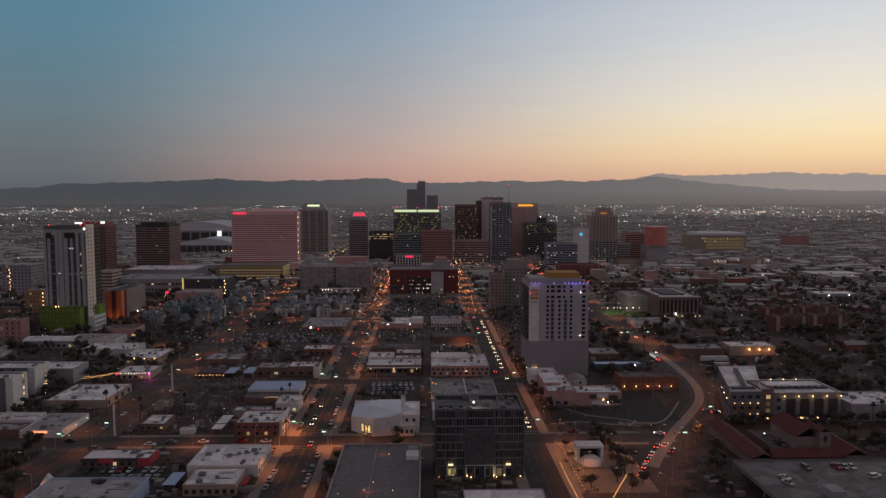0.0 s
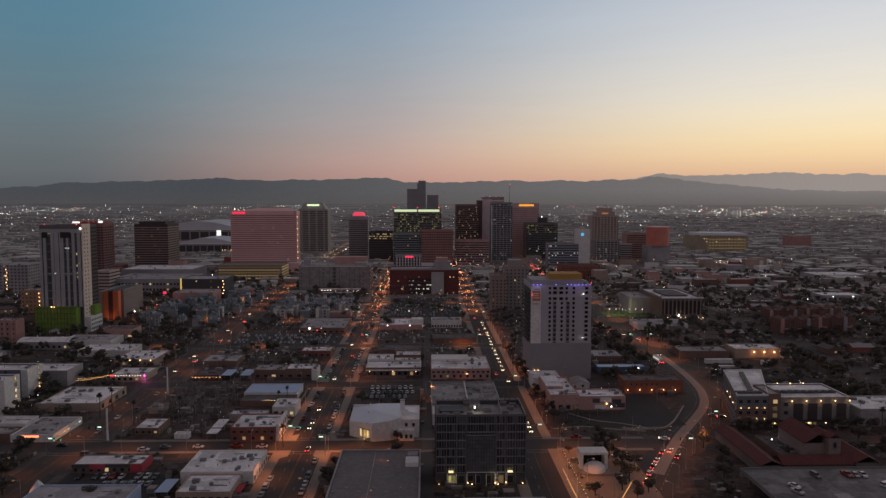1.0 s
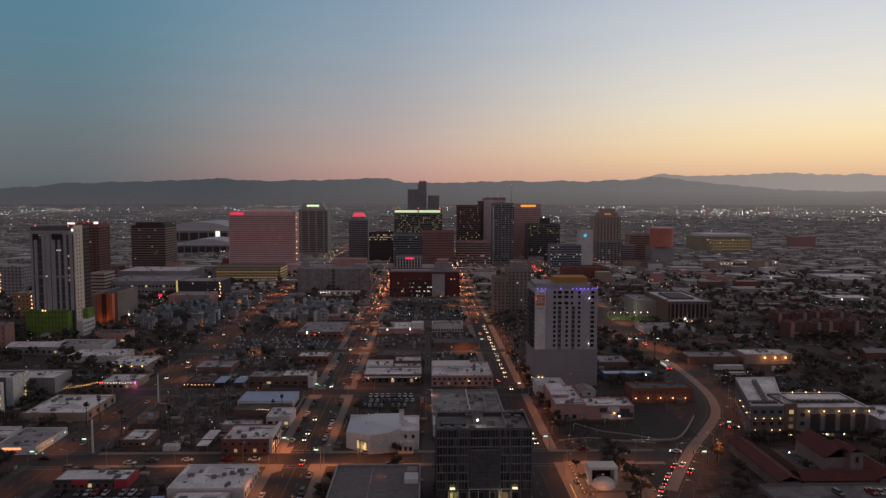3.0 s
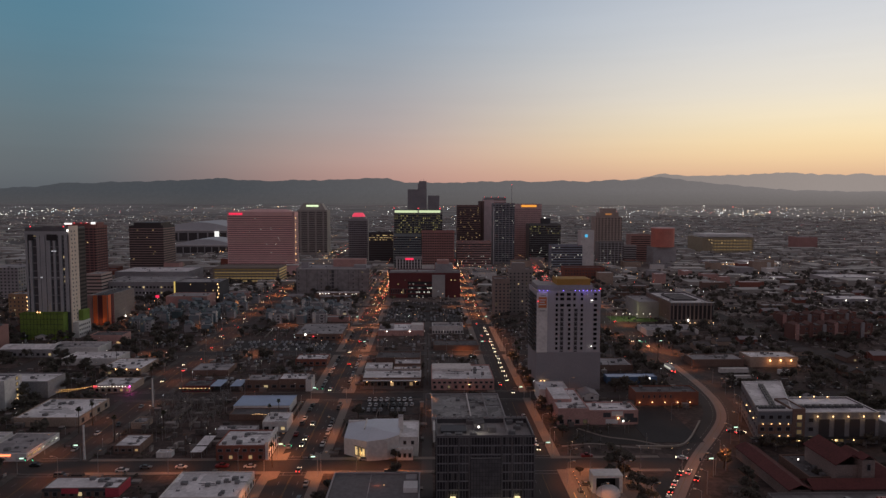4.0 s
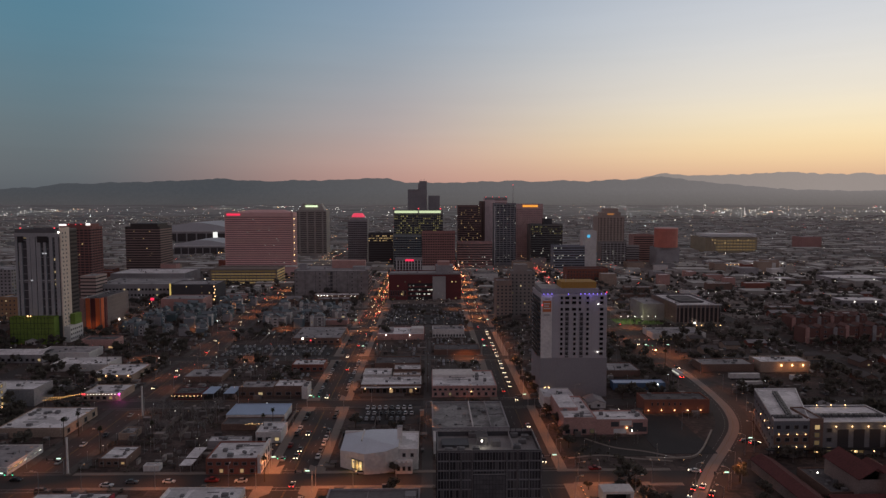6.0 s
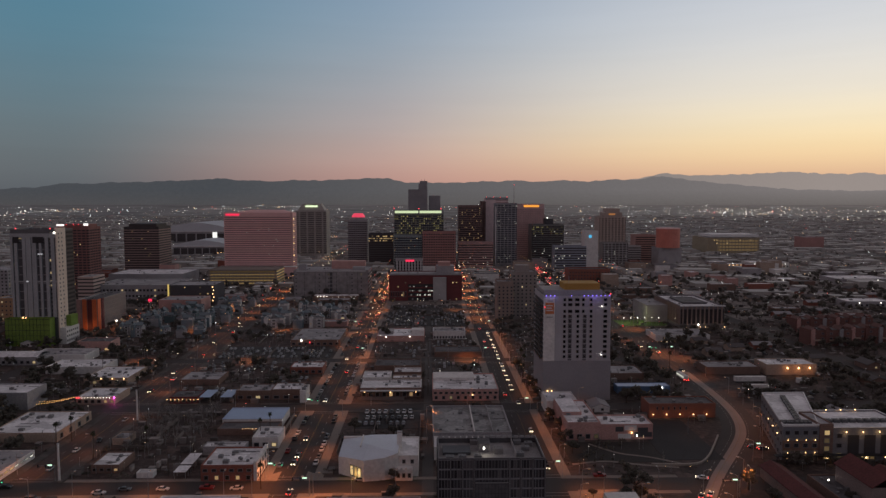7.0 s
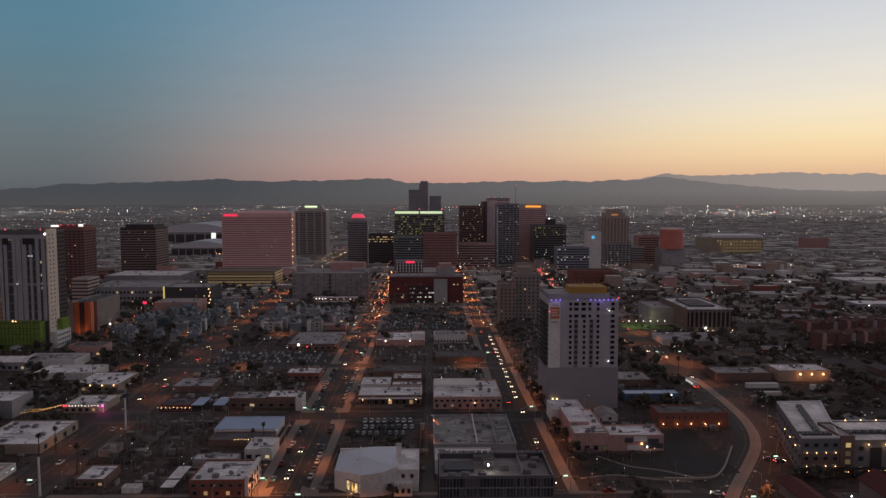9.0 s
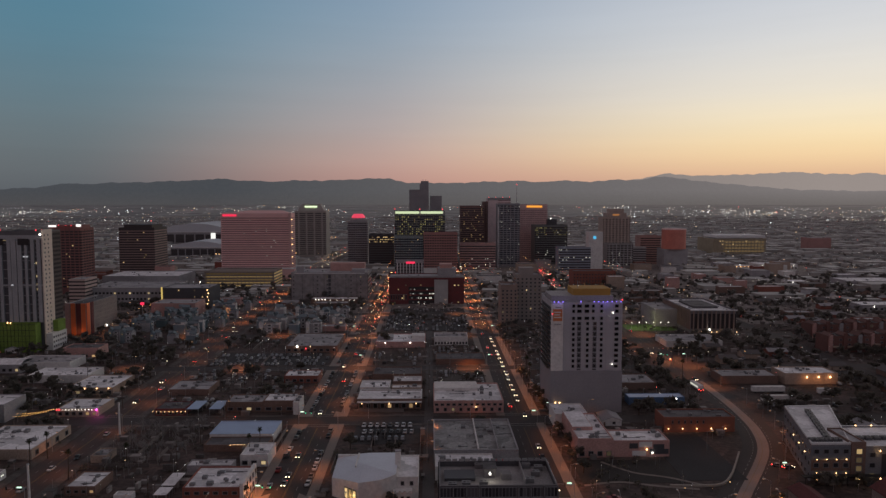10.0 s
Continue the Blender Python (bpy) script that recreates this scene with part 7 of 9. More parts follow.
    # stadium and arena roofs
    for nm, lb, cx, cy, w, d, h, arch in (("stadium", "huge stadium with pale arched roof", -565, 1720, 190, 180, 30, 20), ("arena", "pale low-domed arena roof", -432, 1360, 110, 90, 18, 11)):
        r = thing(nm, lb, "stadium", cx, cy)
        part("wall", Geo().ring(-w / 2, w / 2, 0, d, 1.0, 0, h), GREY_WALL, r)
        g = Geo()
        n = 16
        for i in range(n):
            a0, a1 = i / n, (i + 1) / n
            z0, z1 = h + arch * math.sin(math.pi * a0) ** 0.8, h + arch * math.sin(math.pi * a1) ** 0.8
            g.face([(-w / 2 + a0 * w, 0, z0), (-w / 2 + a1 * w, 0, z1), (-w / 2 + a1 * w, d, z1), (-w / 2 + a0 * w, d, z0)])
            g.face([(-w / 2 + a0 * w, 0, h), (-w / 2 + a1 * w, 0, h), (-w / 2 + a1 * w, 0, z1), (-w / 2 + a0 * w, 0, z0)])
        part("arched_roof", g, mat("stadium_roof", (0.55, 0.57, 0.6), 0.6, vary=0.1), r)
        for k in range(8):
            bar("glass_bay", r, BAND_GLASS, -w / 2 + (k + 0.08) * w / 8, -w / 2 + (k + 0.92) * w / 8, -0.6, 0, h * 0.15, h * 0.8)
        bar("roof_edge", r, WHITE_TRIM, -w / 2 - 1, w / 2 + 1, -1.5, 0, h - 1.2, h + 0.6)
        for k in range(4):
            lamp_bulb(r, w / 2 - 8 - k * w / 20, -3, 5, WARM_LAMP, 1.1, "forecourt_lamp")
        OCCUPIED.append((cx - w / 2, cx + w / 2, cy, cy + d))
    r = thing("billboard", "bright white lit screen on a post", "billboard", -445, 1480)
    part("post", Geo().tube(0, 0, 0, 26, 1.0), STEEL, r)
    part("screen", Geo().box(-4.6, 4.6, -0.6, 0.6, 22, 39), glowing("white_screen", (1.0, 1.0, 0.95), 1.0), r)
    r = thing("radio_mast", "thin lattice radio mast with red lamp", "mast", 148, 1240)
    part("lattice", Geo().beam((-1.2, 0, 0), (0, 0, 132), 0.3).beam((1.2, 0, 0), (0, 0, 132), 0.3).beam((0, 1.5, 0), (0, 0, 132), 0.3), STEEL, r)
    lamp_bulb(r, 0, 0, 132, RED_LAMP, 1.2)


downtown()


# red-brown apartment blocks among the trees
SHINGLE_RED = mat("dull_red_shingles", (0.16, 0.09, 0.08), 0.9, vary=0.3)
for x, y in ((279, 541), (313, 548), (293, 586), (328, 592)):
    r, s = shop("red-brown three-storey apartment block with pale windows", x, x + 31, y, y + 15, 11.5, mat("red_brown_stucco", (0.175, 0.088, 0.076), 0.9, vary=0.3), DARK_ROOF, 3, 0.6, None, 0, name="apartment_block", group="red-brown apartment blocks")
    windows(r, s, "front", 5, 3, 1.2, 3.5, 1.8, 1.5, WIN_SMALL)
    for k in range(3):
        bar("balcony", r, TAN_WALL, -12 + k * 10, -8 + k * 10, -1.4, 0, 3.6, 4.6)
        bar("bay", r, (PINK_WALL, MATS["red_brown_stucco"], GREY_WALL)[k], -15 + k * 10.4, -12.4 + k * 10.4, -1.1, 0, 0, 12.6 + (k % 2))
        part("bay_roof", Geo().gable(-15.2 + k * 10.4, -11 + k * 10.4, -0.8, 9, 11.6, 13.4 + 0.4 * k, "y", 0.3, 0.2), SHINGLE_RED, r)


# pale low halls and lit forecourts on the plain behind the court
for lb, x0, x1, y0, y1, h, wl, lamps in (("low hall with a row of warm shop lights", 444, 498, 1109, 1130, 5.6, TAN_WALL, 9), ("broad white hall with bright wall lamps", 504, 565, 1108, 1140, 8.4, WHITE_WALL, 5), ("small white depot with bright wall lamps", 450, 476, 915, 935, 4.8, WHITE_WALL, 3), ("long pale warehouse with flat roof", 516, 585, 900, 940, 7, GREY_WALL, 2), ("pale low-rise office among trees", 416, 459, 716, 740, 6, GREY_WALL, 2)):
    r, s = shop(lb, x0, x1, y0, y1, h, wl, WHITE_ROOF, 3)
    windows(r, s, "front", int((x1 - x0) / 5), 1, 1.0, 3, 2.6, 2.2, WIN_DARK)
    for k in range(lamps):
        lamp_bulb(r, (k + 0.5) * (x1 - x0) / lamps - (x1 - x0) / 2, -0.8, h * 0.7, WARM_LAMP if lamps > 5 else WHITE_LAMP, 0.9)


# ---- trees ----
def leaf_points(rng, n, lobes):
    out = []
    for _ in range(n):
        cx, cy, cz, r = rng.choice(lobes)
        while True:
            v = Vector((rng.uniform(-1, 1), rng.uniform(-1, 1), rng.uniform(-1, 1)))
            if 0.35 < v.length < 1:
                break
        out.append((cx + v.x * r, cy + v.y * r, cz + v.z * r * 0.75))
    return out


def crown_geo(rng, h, spread, n, leaf):
    lobes = [(0, 0, h * 0.68, spread * 0.55)]
    for k in range(6):
        a = rng.uniform(0, 6.28)
        q = spread * rng.uniform(0.35, 0.7)
        lobes.append((q * math.cos(a), q * math.sin(a), h * rng.uniform(0.5, 0.85), spread * rng.uniform(0.25, 0.45)))
    g = Geo()
    for x, y, z in leaf_points(rng, n, lobes):
        s = leaf * rng.uniform(0.6, 1.4)
        a = Vector((rng.uniform(-1, 1), rng.uniform(-1, 1), rng.uniform(-0.6, 0.6))).normalized() * s
        b = a.cross(Vector((rng.uniform(-1, 1), rng.uniform(-1, 1), rng.uniform(-1, 1)))).normalized() * s * 0.8
        c = Vector((x, y, z))
        g.face([c - a, c + b * 0.7, c + a, c - b])
    return g, lobes


def trunk_geo(rng, h, lobes):
    g = Geo()
    g.beam((0, 0, 0), (0.1, 0, h * 0.35), h * 0.035, 0, 7, h * 0.026)
    for x, y, z, r in lobes[1:]:
        g.beam((0.1, 0, h * 0.33), (x * 0.8, y * 0.8, z), h * 0.018, 0, 5, h * 0.007)
    return g


TREES = []
for i in range(6):
    rng = random.Random(40 + i)
    h, sp = (6.5, 7.5, 5.0, 8.5, 6.0, 9.5)[i], (3.2, 3.4, 2.6, 4.2, 3.6, 4.6)[i]
    cg, lobes = crown_geo(rng, h, sp, 640, 0.46)
    TREES.append((cg, trunk_geo(rng, h, lobes), crown_geo(rng, h, sp, 120, 0.95)[0]))


def tree_proto(i, label):
    cg, tg, _ = TREES[i]
    t = thing("tree", label, "tree", 0, 0, group="street and garden trees")
    part("trunk", tg, BARK, t)
    part("crown", cg, LEAF, t)
    return t


def palm_proto():
    rng = random.Random(77)
    t = thing("palm_tree", "tall slim fan palm with shaggy crown", "palm tree", 0, 0, group="fan palms")
    g = Geo().beam((0, 0, 0), (0.2, 0.1, 6), 0.28, 0, 7, 0.2).beam((0.2, 0.1, 6), (0.1, 0.2, 12), 0.2, 0, 7, 0.16)
    part("trunk", g, BARK, t)
    g = Geo()
    for k in range(46):
        a, e = rng.uniform(0, 6.28), rng.uniform(-0.9, 1.1)
        l = rng.uniform(1.1, 1.8)
        d = Vector((math.cos(a) * math.cos(e), math.sin(a) * math.cos(e), math.sin(e)))
        sd = Vector((-math.sin(a), math.cos(a), 0)) * 0.28
        p = Vector((0.1, 0.2, 12))
        q = p + d * l * 0.6
        tip = p + d * l + Vector((0, 0, -0.5))
        g.face([p, q - sd, tip, q + sd])
    part("crown", g, PALM_LEAF, t)
    return t


def free(x, y, pad=1.5):
    for a, b, c, d in OCCUPIED:
        if a - pad < x < b + pad and c - pad < y < d + pad:
            return False
    for sx, half in ((S1, 12.5), (S2, 11), (s3x(y), 12), (270, 6), (-255, 6)):
        if abs(x - sx) < half and y < 1500:
            return False
    for cy, w in CROSS:
        if abs(y - cy) < w / 2 + 2.8 and abs(x) < 600:
            return False
    for bx, by in BEND:
        if abs(by - y) < 12 and abs(bx - x) < 11.5:
            return False
    if abs(x) < 2.4 and y < 700:
        return False
    return True


# ---- houses, planted blocks, street furniture ----
def house_proto(i, label, w, d, h, rise_h, wall, roof, along, group="houses"):
    t = thing("house", label, "house", 0, 0, group=group)
    g = Geo().ring(-w / 2, w / 2, 0, d, 0.3, 0, h)
    part("roof", Geo().gable(-w / 2, w / 2, 0, d, h - 0.05, h + rise_h, along, 0.5, 0.18), roof, t)
    if along == "x":
        for x in (-w / 2 + 0.02, w / 2 - 0.02):
            g.face([(x, 0, h), (x, d, h), (x, d / 2, h + rise_h)])
    else:
        for y in (0.02, d - 0.02):
            g.face([(-w / 2, y, h), (w / 2, y, h), (0, y, h + rise_h)])
    part("wall", g, wall, t)
    n = 1 if h < 5 else 2
    for r in range(1 if h < 5 else 2):
        for c in range(n):
            piece("window", WIN_SHOP if c == i % 2 else WIN_DARK, t, -w / 2 + (c + 0.6) * w / n, 0, 0.9 + 2.9 * r, 1.6, 0.12, 1.4)
    part("door", Geo().box(-w / 2 + 0.6, -w / 2 + 1.5, -0.08, 0, 0, 2.05), BROWN_WALL, t)
    return t


SHINGLE = mat("dark_shingles", (0.11, 0.1, 0.1), 0.9, vary=0.35, fine=8, objrand=0.5)
PALE_SHINGLE = mat("pale_shingles", (0.3, 0.29, 0.3), 0.9, vary=0.3, fine=8, objrand=0.4)
TEAL_ROOF = mat("teal_grey_roof", (0.17, 0.21, 0.23), 0.8, vary=0.25, objrand=0.4)
HOUSES = [house_proto(0, "small tan bungalow with dark shingle roof", 11, 9, 3.0, 1.9, TAN_WALL, SHINGLE, "x"),
          house_proto(1, "small white bungalow with pale shingle roof", 10, 12, 3.0, 1.8, WHITE_WALL, PALE_SHINGLE, "y"),
          house_proto(2, "brick bungalow with grey shingle roof", 13, 8, 3.1, 1.7, BRICK, PALE_SHINGLE, "x"),
          house_proto(3, "brown house with dark shingle roof", 9, 13, 3.2, 2.1, BROWN_WALL, SHINGLE, "y")]


def town_house(label, w, d, h, wall, trim, seed):
    """Three storeys: two set-back boxes, a stair tower, pale window frames and a small pitched cap."""
    t = thing("house", label, "house", 0, 0, group="town houses")
    part("wall", Geo().ring(-w / 2, w / 2, 0, d, 0.3, 0, h), wall, t)
    part("roof", Geo().box(-w / 2 + 0.3, w / 2 - 0.3, 0.3, d - 0.3, h - 0.9, h - 0.6), TEAL_ROOF, t)
    part("parapet_trim", Geo().ring(-w / 2 - 0.15, w / 2 + 0.15, -0.15, d + 0.15, 0.5, h, h + 0.25), trim, t)
    part("stair_tower", Geo().box(-w / 2 + 0.6, -w / 2 + 3.4, -0.8, 3.0, 0, h + 2.0), trim, t)
    part("tower_cap", Geo().gable(-w / 2 + 0.6, -w / 2 + 3.4, -0.8, 3.0, h + 2.0, h + 3.2, "y", 0.3, 0.15), TEAL_ROOF, t)
    part("attic", Geo().box(-0.6, w / 2 - 0.4, d * 0.35, d - 0.4, h - 0.6, h + 1.2, 0).gable(-0.6, w / 2 - 0.4, d * 0.35, d - 0.4, h + 1.2, h + 3.4, ("x", "y")[seed % 2], 0.5, 0.2, 1), [wall, TEAL_ROOF], t)
    for r in range(3):
        piece("window", WIN_TRIM, t, w * 0.2, 0, 0.8 + 2.7 * r, w * 0.32, 0.14, 1.7)
    piece("lit_window", WIN_LIT, t, -w / 2 + 2.0, -0.8, 1.0 + 2.7 * (seed % 3), 0.7, 0.12, 0.9)
    return t


WIN_TRIM = window_mesh("window_trim", DARK_GLASS, WHITE_TRIM, 0.16)
TOWN = [town_house("blue-grey three-storey town house with white trim", 8.0, 9, 8.2, TEAL_WALL, WHITE_WALL, 1), town_house("pale grey town house with stair tower", 8.6, 8, 7.8, GREY_WALL, TEAL_WALL, 2), town_house("dark teal town house with pale parapet", 7.6, 10, 8.6, mat("dark_teal_siding", (0.11, 0.16, 0.17), 0.85, vary=0.3), GREY_WALL, 3), town_house("white three-storey row house with stepped roof", 12.4, 8, 8.0, mat("row_house_stucco", (0.38, 0.37, 0.37), 0.85, vary=0.35, objrand=0.6), WHITE_WALL, 1)]
PALM = palm_proto()
TREE = [tree_proto(i, l) for i, l in enumerate(("dark round mesquite tree in dusk light", "dark spreading tree with open crown", "small dark street tree", "broad dark ash tree", "low wide olive tree", "large dark tree with uneven crown"))]
rng = random.Random(5)
USED = {}


def put(proto, x, y, turn, scale=1.0, z=0.0, mark=None):
    """Places the prototype itself first, then copies of it."""
    m = pose(x, y, z, 0, 0, turn)
    if proto.name not in USED:
        USED[proto.name] = 1
        proto.matrix_basis = m @ Matrix.Diagonal((scale, scale, scale, 1))
        ob = proto
    else:
        USED[proto.name] += 1
        ob = copy_thing(proto, m)
        ob.matrix_basis = m @ Matrix.Diagonal((scale, scale, scale, 1))
    if mark:
        OCCUPIED.append((x - mark, x + mark, y - mark, y + mark))
    return ob


# town houses in rows left of the third street
for row in range(11):
    for k in range(8):
        x, y = -252 + k * 11.6 + rng.uniform(-2.5, 2.5), 584 + row * 15.0 + rng.uniform(-4, 4)
        if free(x, y, 5.5) and x < -168:
            put(TOWN[(row + k * k) % 3], x, y, rng.choice((0, 0, 90, -90)), rng.uniform(0.75, 1.0), 0, 4)
for row in range(5):
    for k in range(5):
        x, y = -133 + k * 13.5 + rng.uniform(-2.5, 2.5), 616 + row * 24 + rng.uniform(-5, 5)
        if free(x, y, 5.5):
            put(TOWN[(3, 3, 0, 3, 1)[(row * 2 + k) % 5]], x, y, rng.choice((0, 0, 180, 90)), rng.uniform(0.85, 1.05), 0, 4)
# bungalows
n = 0
for _ in range(2600):
    y = rng.uniform(320, 900)
    x = rng.uniform(-0.66 * y, 0.66 * y)
    dense = 1.0 if (x > 175 or x < -205) else 0.35
    if rng.random() > dense or n >= 64 or not free(x, y, 9) or -38 < x < 36 or (-142 < x < 40 and y < 600) or (160 < x < 265 and 610 < y < 660) or (55 < x < 140 and y < 375):
        continue
    put(HOUSES[rng.randrange(4)], x, y, rng.choice((0, 0, 0, 180)), rng.uniform(0.9, 1.2), 0, 6)
    n += 1
# more low flat-roofed buildings in the blocks
n = 0
for _ in range(3000):
    y = rng.uniform(430, 1150)
    x = rng.uniform(-0.62 * y, 0.62 * y)
    w, d = rng.uniform(12, 34), rng.uniform(10, 24)
    if n >= 72 or not all(free(x + a * w / 2, y + b * d, 2.5) for a in (-1, 0, 1) for b in (0, 0.5, 1)) or (-142 < x < 40 and y < 600) or (160 < x < 265 and 590 < y < 660) or (-42 < x < 40 and 600 < y < 770):
        continue
    h = rng.uniform(3.6, 7.5) * (1.0 if y < 800 else rng.uniform(1, 2.6))
    wall, wn = rng.choice(((TAN_WALL, "tan"), (BROWN_WALL, "brown"), (WHITE_WALL, "white"), (GREY_WALL, "grey"), (BRICK, "brick"), (PINK_WALL, "pink")))
    roof, rn = rng.choice(((WHITE_ROOF, "white"), (GREY_ROOF, "grey"), (GREY_ROOF, "grey"), (DARK_ROOF, "dark"), (DARK_ROOF, "dark")))
    shop("low %s building with flat %s roof" % (wn, rn), x - w / 2, x + w / 2, y, y + d, h, wall, roof, 3 if y < 700 else 0, 0.5, None, int(w / 5) if y < 580 else 0, WIN_SHOP if rng.random() < 0.5 else WIN_DARK)
    n += 1

# trees: named places first
for x, y, k, sc in ((74.5, 291, 5, 1.35), (77, 276, 3, 0.9), (60, 250, 2, 1.0), (80, 252, 4, 0.9), (-13.2, 306.2, 2, 0.95), (60.5, 333, 1, 0.9), (60, 345, 5, 0.8), (61, 362, 3, 0.8), (58.5, 376, 1, 0.9), (58.8, 415, 4, 1.0), (58.5, 428, 3, 0.9), (59, 440, 0, 1.0),
                    (-33, 572.5, 5, 1.2), (-38, 585, 3, 1.0), (104, 404, 5, 0.9), (112, 402, 3, 1.0), (121, 405, 4, 1.1), (130, 403, 1, 1.0), (106, 414, 0, 1.0), (124, 416, 5, 0.8), (116, 270, 3, 0.9), (121, 282, 0, 1.1), (118, 296, 5, 0.9), (112, 262, 1, 1.1), (108, 246, 4, 1.0),
                    (148, 282, 1, 0.8), (178, 285, 5, 0.9), (188, 300, 3, 1.0), (196, 292, 0, 1.1), (205, 280, 5, 1.0), (-160, 262, 5, 1.3), (-150, 250, 3, 1.2), (-172, 275, 1, 1.2), (-165, 245, 4, 1.4), (-118, 246, 3, 0.9), (-146, 240, 0, 1.2)):
    put(TREE[k], x, y, rng.uniform(0, 360), sc)
for x, y in ((-159, 341, ), (-158, 352), (-75, 352), (-72, 358), (-157.5, 420), (-62, 300), (205, 310), (213, 315), (-138, 330), (-120, 340), (57.5, 460), (58, 475), (150, 470), (146, 500)):
    put(PALM, x, y, rng.uniform(0, 360), rng.uniform(0.75, 1.1))
n = 0
for _ in range(4000):
    y = rng.uniform(235, 760)
    x = rng.uniform(-0.68 * y, 0.68 * y)
    dense = 1.0 if (x > 170 or x < -205) else 0.5 if y > 430 else 0.28
    if n >= 190 or rng.random() > dense or not free(x, y, 3) or (-142 < x < -66 and 510 < y < 562) or (-36 < x < -4 and 362 < y < 400) or (162 < x < 208 and 620 < y < 652) or (56 < x < 138 and 240 < y < 375) or (-146 < x < -98 and 244 < y < 273):
        continue
    put(TREE[rng.randrange(6)], x, y, rng.uniform(0, 360), rng.uniform(0.65, 1.15))
    n += 1


def joined_trees(name, label, count, y0, y1, sparse, seed, reach, ok=None):
    """Countless further trees as one planted mass."""
    q = random.Random(seed)
    V, F = [], []
    base = 0
    protos = []
    for _, _, cg in TREES:
        v = np.array(cg.v[: sparse * 4])
        protos.append(v)
    for _ in range(count):
        y = y0 + (y1 - y0) * q.random() ** 1.0
        x = q.uniform(-reach * y, reach * y)
        if y < 1500 and not free(x, y, 2):
            continue
        if ok and not ok(x, y):
            continue
        v = protos[q.randrange(6)]
        a, sc = q.uniform(0, 6.28), q.uniform(0.6, 1.15)
        c, s = math.cos(a) * sc, math.sin(a) * sc
        V.append(np.stack([v[:, 0] * c - v[:, 1] * s + x, v[:, 0] * s + v[:, 1] * c + y, v[:, 2] * sc + rise(y)], 1))
    V = np.concatenate(V)
    k = len(V) // 4
    me = bpy.data.meshes.new(name)
    me.from_pydata(V.tolist(), [], np.arange(4 * k).reshape(k, 4).tolist())
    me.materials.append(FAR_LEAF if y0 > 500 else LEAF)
    tagged(new(name, me), label, "trees", kind="stuff")


def planted(x, y):
    """Where gardens have trees: not in car parks, the centre blocks, the park or the sports lawn."""
    return not (-142 < x < -66 and 505 < y < 565) and not (-42 < x < 40 and y < 770) and not (162 < x < 208 and 600 < y < 660) and not (55 < x < 140 and y < 375) and not (-160 < x < 36 and y < 300) and not (-36 < x < -4 and y < 420) and (x > 110 or x < -160 or y > 560 or (y > 420 and noise.noise((x * 0.03, y * 0.03, 5)) > 0.3))


joined_trees("garden_trees", "dark garden trees filling the residential blocks", 2300, 240, 560, 120, 11, 0.72, planted)
joined_trees("street_trees", "trees between the outer blocks, paled for haze", 2900, 560, 1000, 120, 13, 0.72, planted)
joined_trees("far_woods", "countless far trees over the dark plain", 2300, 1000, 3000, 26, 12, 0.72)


# ---- cars ----
GLASS_CAR = mat("car_glass", (0.015, 0.016, 0.018), 0.1, vary=0.1, bump=0)
TYRE = mat("tyre_rubber", (0.02, 0.02, 0.02), 0.9, vary=0.2)
DULL_LENS = mat("dull_lens", (0.4, 0.4, 0.4), 0.2, vary=0.1, bump=0)
DULL_RED = mat("dull_red_lens", (0.25, 0.02, 0.02), 0.3, vary=0.1, bump=0)
HEAD_ON = glowing("headlight_on", (1.0, 0.8, 0.52), 7.5)
TAIL_ON = glowing("tail_light_on", (1.0, 0.05, 0.04), 8)


def loft(sections):
    """Cross-sections (y, z low, z high, half width low, half width high) joined along y."""
    g = Geo()
    n = len(sections)
    for y, a, b, wl, wh in sections:
        g.v += [(-wl, y, a), (wl, y, a), (wl * 1.02, y, a + (b - a) * 0.55), (wh, y, b), (-wh, y, b), (-wl * 1.02, y, a + (b - a) * 0.55)]
    for i in range(n - 1):
        for k in range(6):
            j = (k + 1) % 6
            g.f.append((6 * i + k, 6 * i + j, 6 * i + 6 + j, 6 * i + 6 + k))
            g.m.append(0)
    g.f += [(5, 4, 3, 2, 1, 0), tuple(6 * (n - 1) + k for k in range(6))]
    g.m += [0, 0]
    return g


WHEEL = Geo()
for k in range(12):
    a, b = 2 * math.pi * k / 12, 2 * math.pi * (k + 1) / 12
    WHEEL.face([(-0.11, 0.33 * math.cos(a), 0.33 * math.sin(a)), (0.11, 0.33 * math.cos(a), 0.33 * math.sin(a)), (0.11, 0.33 * math.cos(b), 0.33 * math.sin(b)), (-0.11, 0.33 * math.cos(b), 0.33 * math.sin(b))])
for x in (-0.11, 0.11):
    WHEEL.face([(x, 0.33 * math.cos(2 * math.pi * k / 12), 0.33 * math.sin(2 * math.pi * k / 12)) for k in range(12)])
WHEEL = WHEEL.mesh("wheel", [TYRE])


